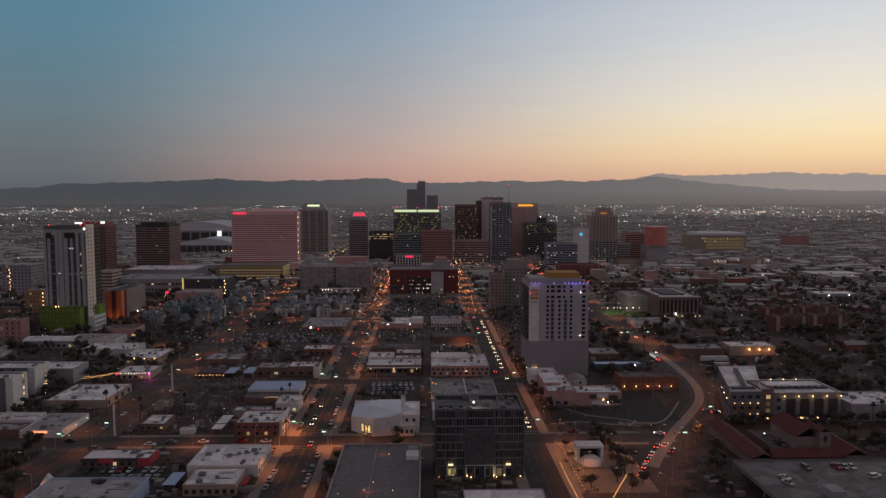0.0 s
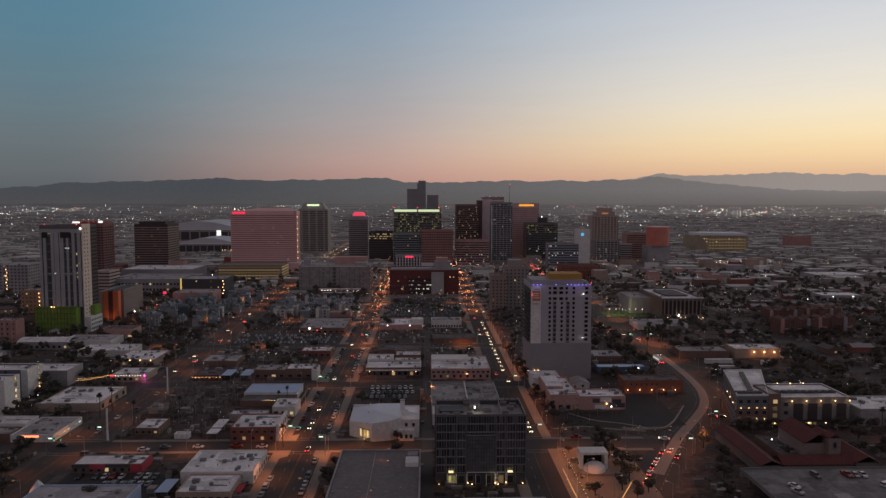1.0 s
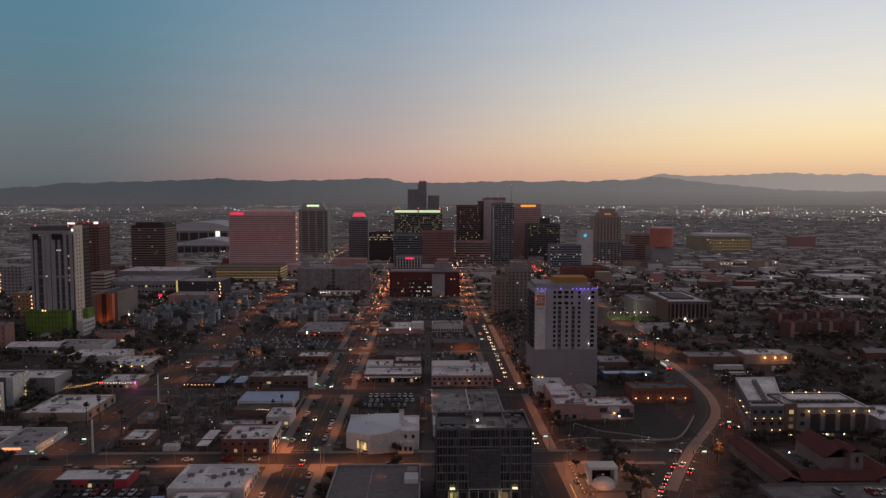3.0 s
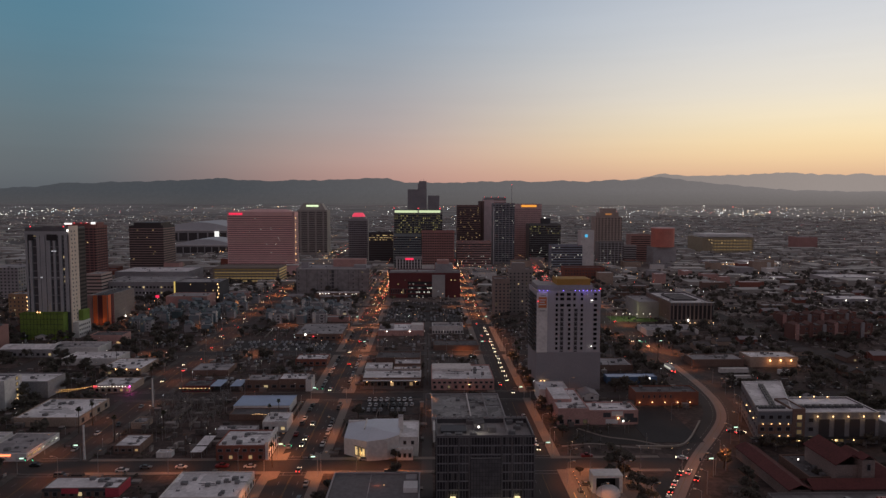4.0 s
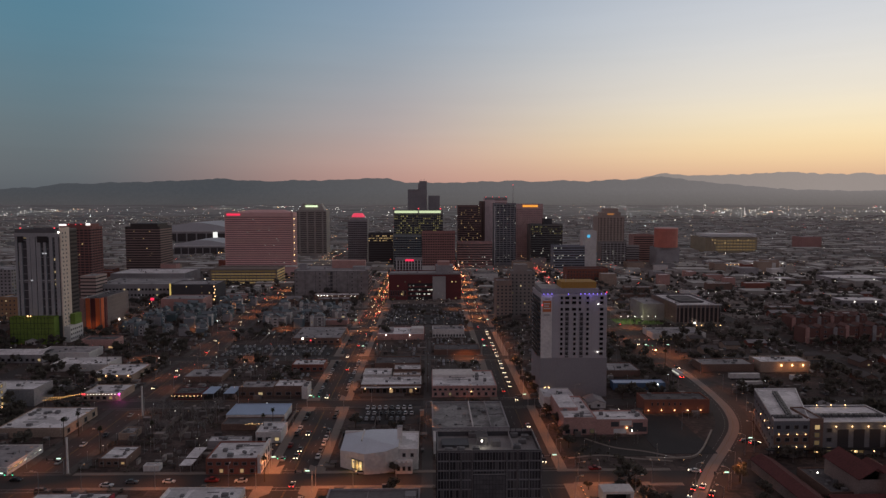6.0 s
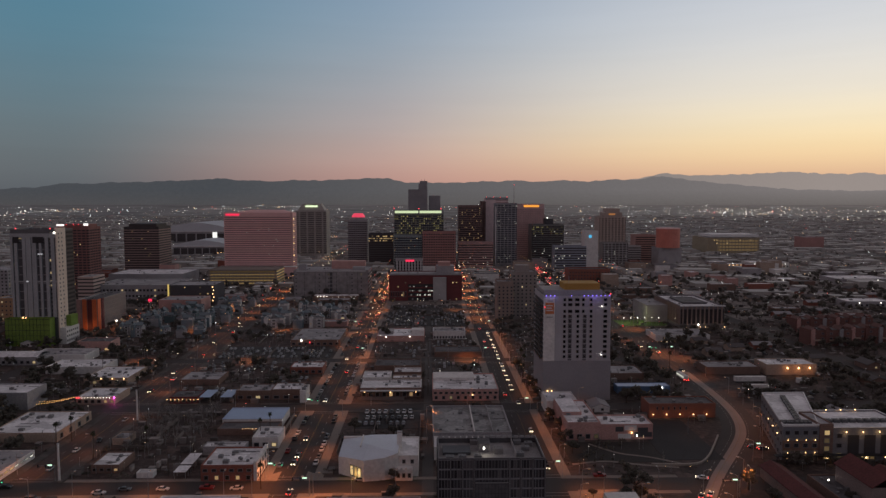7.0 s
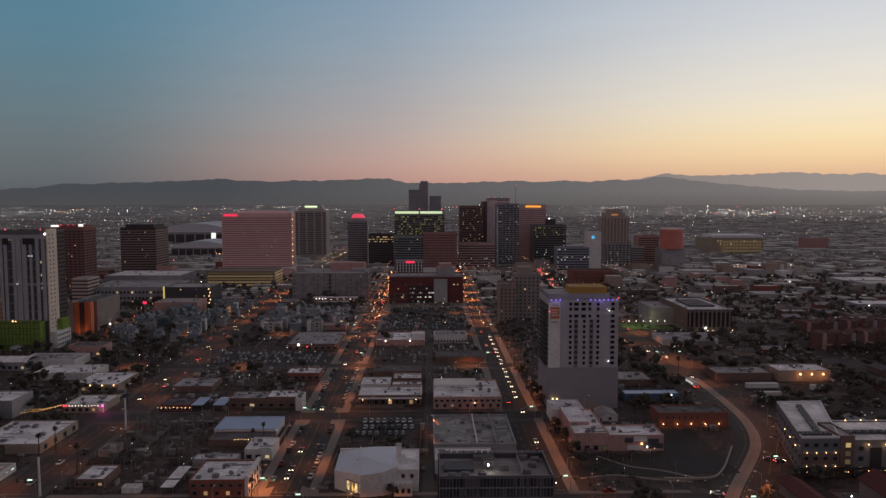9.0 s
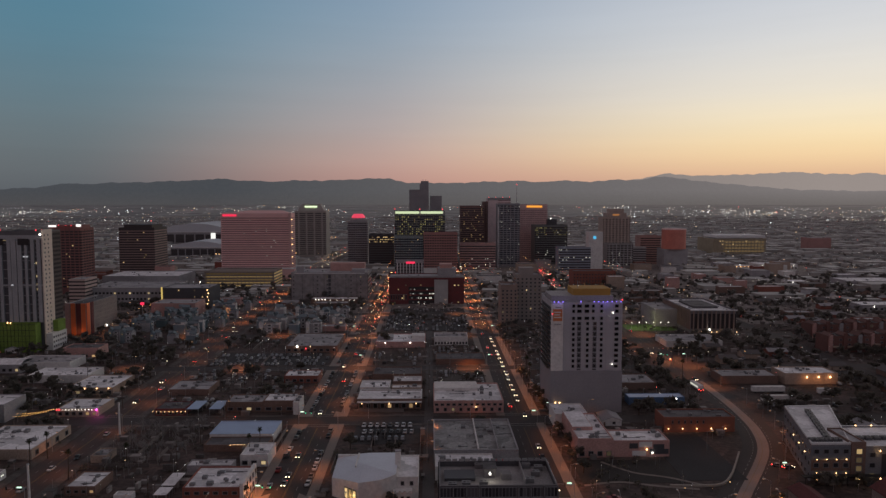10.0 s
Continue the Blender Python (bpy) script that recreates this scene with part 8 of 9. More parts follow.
def car_proto(label, color, kind, on, group, far=False):
    """Faces -y; origin between the wheels on the ground."""
    paint = mat("car_paint_" + color[0], color[1], 0.3, 0.2, vary=0.06, bump=0)
    t = thing("car", label, "car", 0, 0, group=group)
    if kind == "sedan":
        part("body", loft([(-2.3, 0.35, 0.62, 0.72, 0.66), (-2.1, 0.25, 0.75, 0.86, 0.78), (-1.0, 0.22, 0.88, 0.9, 0.82), (1.3, 0.22, 0.92, 0.9, 0.82), (2.1, 0.25, 0.9, 0.87, 0.78), (2.3, 0.38, 0.8, 0.76, 0.7)]), paint, t)
        part("cabin", loft([(-1.1, 0.86, 0.9, 0.78, 0.74), (-0.35, 0.86, 1.36, 0.78, 0.6), (0.9, 0.88, 1.38, 0.78, 0.6), (1.65, 0.88, 0.94, 0.76, 0.7)]), GLASS_CAR, t)
        part("roof", loft([(-0.4, 1.36, 1.4, 0.6, 0.56), (0.25, 1.37, 1.45, 0.6, 0.54), (0.95, 1.36, 1.4, 0.6, 0.56)]), paint, t)
    else:
        part("body", loft([(-2.45, 0.42, 0.85, 0.76, 0.7), (-2.2, 0.32, 1.0, 0.92, 0.84), (-1.1, 0.3, 1.1, 0.95, 0.88), (2.2, 0.3, 1.12, 0.95, 0.88), (2.45, 0.45, 1.05, 0.86, 0.8)]), paint, t)
        e = 2.3 if kind == "van" else 0.9
        part("cabin", loft([(-1.2, 1.06, 1.1, 0.86, 0.8), (-0.5, 1.06, 1.68, 0.86, 0.7), (e - 0.2, 1.08, 1.7, 0.86, 0.7), (e, 1.08, 1.2, 0.84, 0.78)]), GLASS_CAR, t)
        part("roof", loft([(-0.55, 1.68, 1.72, 0.7, 0.66), (0.4, 1.69, 1.78, 0.7, 0.64), (e - 0.15, 1.68, 1.72, 0.7, 0.66)]), paint, t)
    for x in () if far else (-0.82, 0.82):
        for y in (-1.4, 1.4):
            piece("wheel", WHEEL, t, x, y, 0.33)
    hz = 0.62 if kind == "sedan" else 0.82
    for x in () if far else (-0.6, 0.6):
        bar("headlight", t, HEAD_ON if on else DULL_LENS, x - 0.2, x + 0.2, -2.5 if kind != "sedan" else -2.33, -2.15, hz - 0.09, hz + 0.11)
        bar("tail_light", t, TAIL_ON if on else DULL_RED, x - 0.2, x + 0.2, 2.25, 2.5 if kind != "sedan" else 2.33, hz + 0.02, hz + 0.2)
    return t


PAINTS = [("white", (0.62, 0.62, 0.62)), ("black", (0.02, 0.02, 0.022)), ("silver", (0.34, 0.35, 0.36)), ("grey", (0.12, 0.125, 0.13)), ("red", (0.25, 0.03, 0.03)), ("blue", (0.05, 0.07, 0.14))]
PARKED = [car_proto("parked %s saloon car" % p[0], p, "sedan", False, "parked cars") for p in PAINTS[:4]] + [car_proto("parked %s van with tall cabin" % PAINTS[k][0], PAINTS[k], "van", False, "parked cars") for k in (0, 3)] + [car_proto("parked %s pickup truck" % PAINTS[k][0], PAINTS[k], "pickup", False, "parked cars") for k in (2, 4)]
DRIVING = [car_proto("%s saloon car with its lamps on" % PAINTS[k][0], PAINTS[k], "sedan", True, "cars on the streets") for k in (0, 1, 3)] + [car_proto("%s van with its lamps on" % PAINTS[k][0], PAINTS[k], "van", True, "cars on the streets") for k in (2,)]
FAR_PARKED = [car_proto("distant parked %s saloon car" % p[0], p, "sedan", False, "parked cars", True) for p in PAINTS[:4]]
q = random.Random(9)


def parked(x, y, turn, z=0.02):
    if y > 370:
        put(FAR_PARKED[q.choice((0, 0, 2, 2, 3, 1))], x, y, turn + q.uniform(-2, 2), q.uniform(0.95, 1.08), z)
        return
    put(PARKED[q.choice((0, 0, 0, 2, 2, 2, 3, 1, 4, 5, 6, 7))], x, y, turn + q.uniform(-2, 2), q.uniform(0.95, 1.08), z)


# angled and kerbside parking on the first street
for y in (252, 259, 266, 273, 281, 322, 329, 337, 344, 353, 360, 374, 381, 415, 421, 428, 435, 443, 450, 459, 468, 480, 489, 518, 530, 545, 560, 575):
    if q.random() < 0.75:
        parked(S1 - 7.0, y, 180)
    if q.random() < 0.8:
        parked(S1 + 7.0, y + 2, 0)
for k in range(8):  # behind the silver hall
    parked(-31 + 3.1 * k, 390, 0, 0.08)
    parked(-30 + 3.1 * k, 381, 180, 0.08)
for row, y in enumerate((255, 262, 269)):
    for k in range(12):
        if q.random() < 0.72:
            parked(-139 + 3.2 * k, y, 180 * (row % 2), 0.08)
for x, y, tr in ((141, 251.5, 10), (152.8, 252, 5), (155.8, 252, 0), (158.6, 252, 0), (128.6, 243, 30), (127, 238, 20), (161.5, 243, 110)):
    parked(x, y, tr, 5.6)
for x, y, tr in ((-150, 340, 0), (-146, 352, 20), (-131, 333, 15), (-150, 320, 0), (-147, 380, 0), (-120, 297, 90), (-98, 300, 90), (-82, 300.5, 90), (-26, 307, 90), (-141, 292, 90), (-71, 300, 270), (-157, 303, 90), (-112, 300, 90), (66, 309, 90)):
    parked(x, y, tr)
# traffic: towards the viewer with headlights, away with tail lights
for y in (318, 324, 331, 339, 349, 361, 404, 430, 440, 451, 461, 472, 484, 492, 505, 516, 527, 538, 549, 566, 580, 592):
    put(DRIVING[q.randrange(4)], S2 + 2.6 + q.uniform(-0.3, 0.3), y, 0, 1, 0.02)
for y in (420, 560, 610):
    put(DRIVING[q.randrange(4)], S2 - 2.6, y, 180, 1, 0.02)
for x, y, tr in ((S1 + 1.9, 296, 180), (S1 - 1.9, 324, 0), (S1 - 1.8, 332, 0), (S1 - 1.9, 352, 0), (S1 - 2.0, 410, 0), (S1 + 2, 470, 180), (S1 - 2, 505, 0), (S1 + 1.9, 540, 180),
                (98.2, 290, 150), (102.1, 291.4, 148), (102.8, 285, 152), (92.8, 281, 150), (89.2, 274.6, 152), (85.7, 268, 152), (104.7, 306, 250), (140, 338, 70), (143, 336, 100), (152, 447, 178), (158, 470, 0), (160, 520, 178), (154, 540, 0), (163, 620, 178), (82, 260.5, 152), (s3x(520) + 2, 520, 180), (s3x(470) - 2, 470, 0), (s3x(600) + 2, 600, 180), (s3x(640) - 2, 640, 0), (s3x(455) + 2.4, 455, 180), (s3x(560) - 2, 560, 0), (s3x(430) - 2, 430, 0)):
    put(DRIVING[q.randrange(4)], x, y, tr, 1, 0.03)
bus = thing("bus", "white city bus with lit windows", "bus", 151.5, 452, 0.03, 2)
part("body", loft([(-6, 0.35, 2.9, 1.2, 1.1), (-5.8, 0.3, 3.1, 1.27, 1.18), (5.8, 0.3, 3.1, 1.27, 1.18), (6, 0.4, 2.9, 1.2, 1.1)]), WHITE_WALL, bus)
for x in (-1.31, 1.31):
    part("window_strip", Geo().box(x - 0.02, x + 0.02, -5.2, 5.2, 1.5, 2.5), LIT_COOL, bus)
    for y in (-3.6, 3.4):
        piece("wheel", WHEEL, bus, x * 0.9, y, 0.45, 1.3, 1.35, 1.35)
    bar("tail_light", bus, TAIL_ON, x * 0.8 - 0.2, x * 0.8 + 0.2, -6.08, -5.98, 0.8, 1.1)


def joined_cars():
    """Hundreds of far parked cars as simple shells in one object."""
    g = Geo()
    z = random.Random(31)
    for x0, x1, y0, y1, p in ((-141, -68, 511, 544, 0.62), (-36, 34, 628, 738, 0.42), (-34, -6, 577, 598, 0.5), (174, 260, 458, 498, 0.25), (60, 95, 690, 760, 0.3), (-130, -70, 585, 604, 0.4), (-240, -165, 480, 500, 0.3), (-240, -165, 425, 442, 0.35), (-33, -6, 372, 377, 0.75), (-140, -104, 424, 441, 0.3), (-100, -70, 430, 462, 0.3), (-140, -90, 468, 495, 0.2), (-100, -62, 485, 500, 0.4), (4, 36, 455, 500, 0.22), (-34, -6, 502, 540, 0.25), (4, 36, 532, 558, 0.4), (66, 100, 470, 640, 0.22), (105, 140, 470, 640, 0.2), (178, 262, 384, 440, 0.14), (60, 100, 450, 468, 0.4), (-235, -205, 318, 340, 0.3), (205, 262, 505, 540, 0.2), (-240, -165, 520, 580, 0.15)):
        y = y0
        while y < y1:
            x = x0
            while x < x1:
                if z.random() < p and free(x, y, 0.5):
                    L = loft([(-2.3, 0.3, 0.7, 0.8, 0.7), (-1.1, 0.2, 0.9, 0.88, 0.8), (-0.4, 0.2, 1.42, 0.88, 0.6), (1.0, 0.2, 1.42, 0.88, 0.6), (1.7, 0.2, 0.95, 0.88, 0.78), (2.3, 0.3, 0.8, 0.8, 0.7)])
                    k = len(g.v)
                    g.v += [(a + x, b + y, c + 0.08) for a, b, c in L.v]
                    g.f += [tuple(k + i for i in f) for f in L.f]
                    g.m += L.m
                x += 3.0
            y += 8.5
    ob = new("parked_cars", g.mesh("parked_cars", [mat("mixed_car_paint", (0.18, 0.18, 0.19), 0.3, 0.2, vary=0.85, island=2.0, bump=0)]))
    tagged(ob, "rows of parked cars in the far lots", "cars", kind="stuff")


joined_cars()


# ---- street lamps, signals ----
def lamp_proto():
    t = thing("street_lamp", "steel street lamp with glowing amber head", "street lamp", 0, 0, group="street lamps")
    part("pole", Geo().tube(0, 0, 0, 8.6, 0.11, 0.07, 8), STEEL, t)
    part("arm", Geo().beam((0, 0, 8.4), (1.2, 0, 8.9), 0.05).beam((1.2, 0, 8.9), (2.2, 0, 8.95), 0.05), STEEL, t)
    h = part("lamp_head", Geo().box(1.75, 2.75, -0.22, 0.22, 8.84, 9.06), STEEL, t)
    part("lens", Geo().box(1.85, 2.65, -0.17, 0.17, 8.76, 8.84), glowing("street_lamp_lens", (1.0, 0.45, 0.15), 1.3), h, "glowing amber lens")
    return t


LAMP = lamp_proto()
AMBER = (1.0, 0.29, 0.085)
ry = random.Random(3)
for x0, half, p in ((S1, 10.2, 0.75), (S2, 8.4, 1.0), (S3, 9.4, 0.5)):
    k = 0
    y = 246.0
    while y < 650:
        x = s3x(y) if x0 == S3 else x0
        side = 1 if k % 2 == 0 or x == S2 else -1
        if all(abs(y - c) > w / 2 + 1 for c, w in CROSS):
            put(LAMP, x + side * half, y, (180 if side > 0 else 0) if x != S2 else 0)
            if y < 640:
                street_light(x + side * (half - 2.2) + (4.2 if x == S2 else 0), y, 8.4, 2600 * p * (0.6 if x == S2 else 1.0) * ry.uniform(0.6, 1.3), AMBER)
            elif k % 2:
                street_light(x, y, 9.0, 4200 * p, AMBER)
        y += (21.0 if x != S2 else 17.0) + 2 * (k % 3)
        k += 1
for k in [*range(8, len(BEND) - 20, 4), *range(len(BEND) - 20, len(BEND) - 8, 2)]:
    a, b = BEND[k], BEND[k + 1]
    d = Vector((b[0] - a[0], b[1] - a[1], 0)).normalized()
    s = Vector((d.y, -d.x, 0))
    p = Vector((*a, 0)) + s * 9.2
    put(LAMP, p.x, p.y, math.degrees(math.atan2(-s.y, -s.x)))
    street_light(p.x - s.x * 2.3, p.y - s.y * 2.3, 8.4, 850, AMBER)
for x in (-128, -101, -74, -28, -12, 20, 64, 84, 118, 205):
    put(LAMP, x, 294.4, 90)
    street_light(x, 296.8, 8.4, 1900 * ry.uniform(0.5, 1.2), AMBER)
for x, y, pw in ((S1 - 11, 293.5, 7000), (S1 + 11, 293.5, 6000), (S1 - 11, 310, 6000), (S1 - 10, 395, 2600), (S1 + 10, 409, 2600), (S2 + 12, 295, 3500), (100, 293, 1900), (-1, 372, 1500), (-1, 345, 350), (60, 262, 2400), (74, 282, 1900), (66, 246, 2600), (78, 262, 2200), (118, 355, 500), (-30, 402, 900), (20, 402, 900), (-100, 402, 900), (78, 402, 700)):
    put(LAMP, x, y, 0)
    street_light(x + 2.2, y, 8.4, pw * 0.5, AMBER)
for x, w in ((S1, 0.45), (S2, 0.8), (S3, 0.5)):
    for y in (665, 700, 740, 790, 850, 920, 1000, 1090):
        street_light(s3x(y) if x == S3 else x, y, 9.0, (7500 if y < 780 else 20000) * w, AMBER)
# warm fill added over the cross streets, in place of unseen lamps
for c, w in CROSS:
    for k in range(6 if 450 < c < 1000 else 0):
        street_light(-190 + 72 * k, c, 9.0, 5200, AMBER)
for x, y, p in ((157, 512, 3200), (163, 521, 3200), (152, 538, 2600), (157, 480, 1800), (163, 455, 1800), (150, 566, 2600), (146, 600, 2600)):
    street_light(x, y, 9.0, p, AMBER)
for y in (600, 622, 646, 672, 704):
    street_light(-258, y, 9.0, 3000, AMBER)
point_light("sports_flood_light", 170, 634, 6, 750, (1.0, 0.97, 0.42), 0.5)
point_light("sports_flood_light", 184, 636, 6, 750, (1.0, 0.97, 0.42), 0.5)
fl = thing("flood_light", "row of bright sports field floodlights", "flood light", 183, 626)
for k in range(6):
    part("pole", Geo().tube(-17 + k * 6, 0, 0, 6, 0.12), STEEL, fl)
    lamp_bulb(fl, -17 + k * 6, -0.3, 6, WHITE_LAMP, 0.6)


def signal_proto(lens, label):
    t = thing("traffic_signal", label, "traffic signal", 0, 0, group="traffic signals")
    part("pole", Geo().tube(0, 0, 0, 6.4, 0.13, 0.1, 8), STEEL, t)
    part("arm", Geo().beam((0, 0, 6.0), (6.5, 0, 6.2), 0.07), STEEL, t)
    for x in (3.4, 6.2):
        h = part("signal_head", Geo().box(x - 0.2, x + 0.2, -0.18, 0.18, 5.5, 6.7), BLACK_METAL, t)
        part("lens", Geo().box(x - 0.16, x + 0.16, -0.24, -0.18, 6.2 if lens is RED_LAMP else 5.6, 6.55 if lens is RED_LAMP else 5.95), lens, h)
    part("lit_sign", Geo().box(1.0, 2.6, -0.08, 0.08, 6.2, 6.6), glowing("pale_green_lit_sign", (0.65, 1.0, 0.75), 1.6), t)
    return t


GREEN_SIG = signal_proto(glowing("green_signal", (0.1, 1.0, 0.5), 1.6), "traffic signal on mast arm showing green")
RED_SIG = signal_proto(RED_LAMP, "traffic signal on mast arm showing red")
for x, y, tr, pr in ((S1 + 9.6, 294.6, 180, RED_SIG), (S1 - 9.6, 308.6, 0, GREEN_SIG), (S2 + 7.4, 308.6, 180, GREEN_SIG), (112, 290, 180, RED_SIG), (138, 326, 180, RED_SIG), (S1 - 9.6, 392.5, 0, GREEN_SIG), (S2 + 7.4, 392.5, 180, RED_SIG), (S3 + 8.6, 308.6, 180, RED_SIG), (S3 - 8.6, 294.6, 0, GREEN_SIG), (149, 511, 0, GREEN_SIG), (168, 511, 180, RED_SIG), (S1 + 9.6, 511, 180, RED_SIG), (S2 - 7.4, 511, 0, RED_SIG), (S1 - 9.6, 613, 0, RED_SIG), (S2 + 7.4, 613, 180, GREEN_SIG)):
    put(pr, x, y, tr)


# ---- the far city: roofs and lamps without number ----
def far_roofs():
    z = random.Random(71)
    g = Geo()
    for _ in range(5200):
        y = 760 + (3300 - 760) * z.random() ** 1.3
        x = z.uniform(-0.75 * y, 0.75 * y)
        if y < 1700 and (not free(x, y, 16) or (abs(x) < 60 and y < 1000)):
            continue
        big = z.random() < (0.16 if y < 1400 else 0.4)
        w, d, h = (z.uniform(18, 60), z.uniform(12, 30), z.uniform(3.5, 7)) if big else (z.uniform(7, 18), z.uniform(7, 14), z.uniform(3, 5))
        b = rise(y)
        g.box(x - w / 2, x + w / 2, y, y + d, b - 3, b + h, 0)
        g.box(x - w / 2 - 0.3, x + w / 2 + 0.3, y - 0.3, y + d + 0.3, b + h, b + h + 0.5, 1)
    # wall and roof colours are paled and evened to imitate distance haze
    wall = mat("far_walls", (0.42, 0.4, 0.375), 0.9, vary=0.4, island=0.9, bump=0)
    roof = mat("far_roofs", (0.45, 0.445, 0.43), 0.85, vary=0.4, island=1.2, bump=0)
    tagged(new("far_buildings", g.mesh("far_buildings", [wall, roof])), "countless low far buildings over the plain", "buildings", kind="stuff")


far_roofs()


def dot(g, x, y, z, s):
    k = len(g.v)
    g.v += [(x, y, z - s), (x + s, y, z), (x, y + s, z), (x - s, y, z), (x, y - s, z), (x, y, z + s)]
    for f in ((0, 2, 1), (0, 3, 2), (0, 4, 3), (0, 1, 4), (5, 1, 2), (5, 2, 3), (5, 3, 4), (5, 4, 1)):
        g.f.append(tuple(k + i for i in f))
        g.m.append(0)


def far_lights():
    z = random.Random(72)
    g = Geo()
    for _ in range(1500):  # over the plain
        y = 700 + 3500 * z.random() ** 0.9
        x = z.uniform(-0.75 * y, 0.75 * y)
        dot(g, x, y, rise(y) + z.uniform(4, 9), 0.00024 * y * z.uniform(0.5, 1.3))
    for cx, cy, sx, sy, n in ((1720, 3300, 230, 260, 120), (1500, 3600, 130, 120, 40), (-1900, 3700, 150, 130, 45), (-2120, 3300, 120, 90, 50), (2350, 3500, 160, 110, 45), (1150, 3500, 300, 200, 45), (-1100, 3700, 220, 160, 40), (-560, 3600, 130, 110, 25), (2100, 3800, 600, 250, 60), (480, 2900, 160, 300, 25)):
        for _ in range(n):
            x, y = z.gauss(cx, sx), min(max(z.gauss(cy, sy), 2500), 4480)
            dot(g, x, y, rise(y) + z.uniform(5, 16), 0.00037 * y * z.uniform(0.5, 1.4))
    for _ in range(120):  # rows of lamps along far streets and forecourts
        y = 900 + 3400 * z.random() ** 0.75
        x = z.uniform(-0.72 * y, 0.72 * y)
        along = z.random() < 0.75
        step, power = z.uniform(9, 34), z.uniform(0.45, 1.15)
        for k in range(z.randrange(4, 15)):
            px, py = (x + k * step, y + z.uniform(-3, 3)) if along else (x + z.uniform(-3, 3), y + k * step * 1.6)
            dot(g, px, py, rise(py) + z.uniform(4, 8), 0.00033 * py * power)
    ob = new("far_city_lights", g.mesh("far_city_lights", [light_dots_mat("city_lights", [(0.0, (1.0, 0.95, 0.86)), (0.52, (1.0, 0.66, 0.34)), (0.7, (0.85, 0.95, 1.0)), (0.95, (1.0, 0.1, 0.08))], 10.0)]))
    tagged(ob, "countless small white and amber city lamps", "lights", kind="stuff")
    g = Geo()
    for _ in range(3400):  # yard and porch lamps between the near blocks
        y = z.uniform(300, 1000)
        x = z.uniform(-0.68 * y, 0.68 * y)
        if free(x, y, 0.3) and not (abs(x) < 40 and y < 420):
            hh = z.uniform(2.5, 6)
            g.beam((x, y, 0), (x, y, hh), 0.05, 1, 4)
            dot(g, x, y, hh, 0.00025 * y * z.uniform(0.4, 1.3))
    ob = new("yard_lamps", g.mesh("yard_lamps", [light_dots_mat("yard_lights", [(0.0, (1.0, 0.93, 0.8)), (0.5, (1.0, 0.64, 0.34)), (0.7, (0.9, 0.96, 1.0)), (0.95, (1.0, 0.1, 0.08))], 8.5), STEEL]))
    tagged(ob, "scattered yard and porch lamps on posts", "lights", kind="stuff")
    g = Geo()
    for x, half in ((S1, 9.5), (S2, 8.0), (s3x(900), 8.5), (170, 9), (-255, 7), (270, 7)):  # lamps, head and tail lights far down the streets
        y = 640.0
        while y < 1900:
            for sd in (-1, 1):
                g.beam((x + sd * half, y, 0), (x + sd * half, y, 9), 0.08, 1, 4)
                dot(g, x + sd * half, y, 9, 0.0003 * y)
            for lane in (-2.6, 2.6):
                if abs(x) < 60 and z.random() < 0.7:
                    dot(g, x + lane, y + z.uniform(0, 20), 0.9, 0.00034 * y)
            y += 24
    for c, w in CROSS:  # lamps added along the cross streets to go with the warm fill
        for k in range(20 if 450 < c < 1000 else 0):
            x = -251 + 24 * k
            g.beam((x, c + w / 2 + 0.6, 0), (x, c + w / 2 + 0.6, 8.5), 0.08, 1, 4)
            dot(g, x, c + w / 2 + 0.6, 8.5, 0.00026 * c)
    ob = new("far_street_lights", g.mesh("far_street_lights", [light_dots_mat("street_lights", [(0.0, (1.0, 0.5, 0.16)), (0.55, (1.0, 0.85, 0.55)), (0.82, (1.0, 0.08, 0.05))], 9.0), STEEL]))
    tagged(ob, "amber, white and red lights along the far streets", "lights", kind="stuff")
    g = Geo()
    for _ in range(90):  # a queue of brake lights on the curving avenue, and on the first street
        y = z.uniform(880, 1200)
        dot(g, 157 + z.uniform(-6, 6) + (y - 907) * 0.06, y, 1.0, 0.00042 * y)
    for _ in range(46):
        y = z.uniform(620, 1080)
        dot(g, S1 + z.uniform(2, 7.5), y, 1.0, 0.0004 * y)
    ob = new("far_brake_lights", g.mesh("far_brake_lights", [light_dots_mat("brake_lights", [(0.0, (1.0, 0.05, 0.04)), (0.6, (1.0, 0.5, 0.16)), (0.85, (1.0, 0.85, 0.55))], 9.0)]))
    tagged(ob, "red brake lights of queuing far traffic", "lights", kind="stuff")
    g = Geo()
    for cx, cy, sx, sy, n in ((118, 1010, 16, 70, 70), (-172, 1240, 10, 110, 60), (-86, 1000, 14, 60, 26), (60, 1060, 18, 30, 26), (200, 1000, 10, 40, 26), (-255, 700, 14, 60, 30), (560, 1115, 60, 30, 40), (-330, 700, 40, 40, 30)):
        for _ in range(n):  # forecourts and car parks
            dot(g, z.gauss(cx, sx), z.gauss(cy, sy), z.uniform(3, 8), 0.00026 * cy * z.uniform(0.5, 1.3))
    for _ in range(40):
        y = z.uniform(560, 1130)
        dot(g, S1 + z.choice((-6.8, -3.6, 3.6, 6.8)), y, 1.2, 0.00045 * y)
        y = z.uniform(900, 1160)
        dot(g, S2 + z.choice((-6.0, -3.0, 3.0)), y, 4.0, 0.00045 * y)
    for k in range(9):  # signals over a far junction of the curving avenue
        dot(g, 149 + k * 3.3, 529 + z.uniform(-2, 2), 6.2, 0.2)
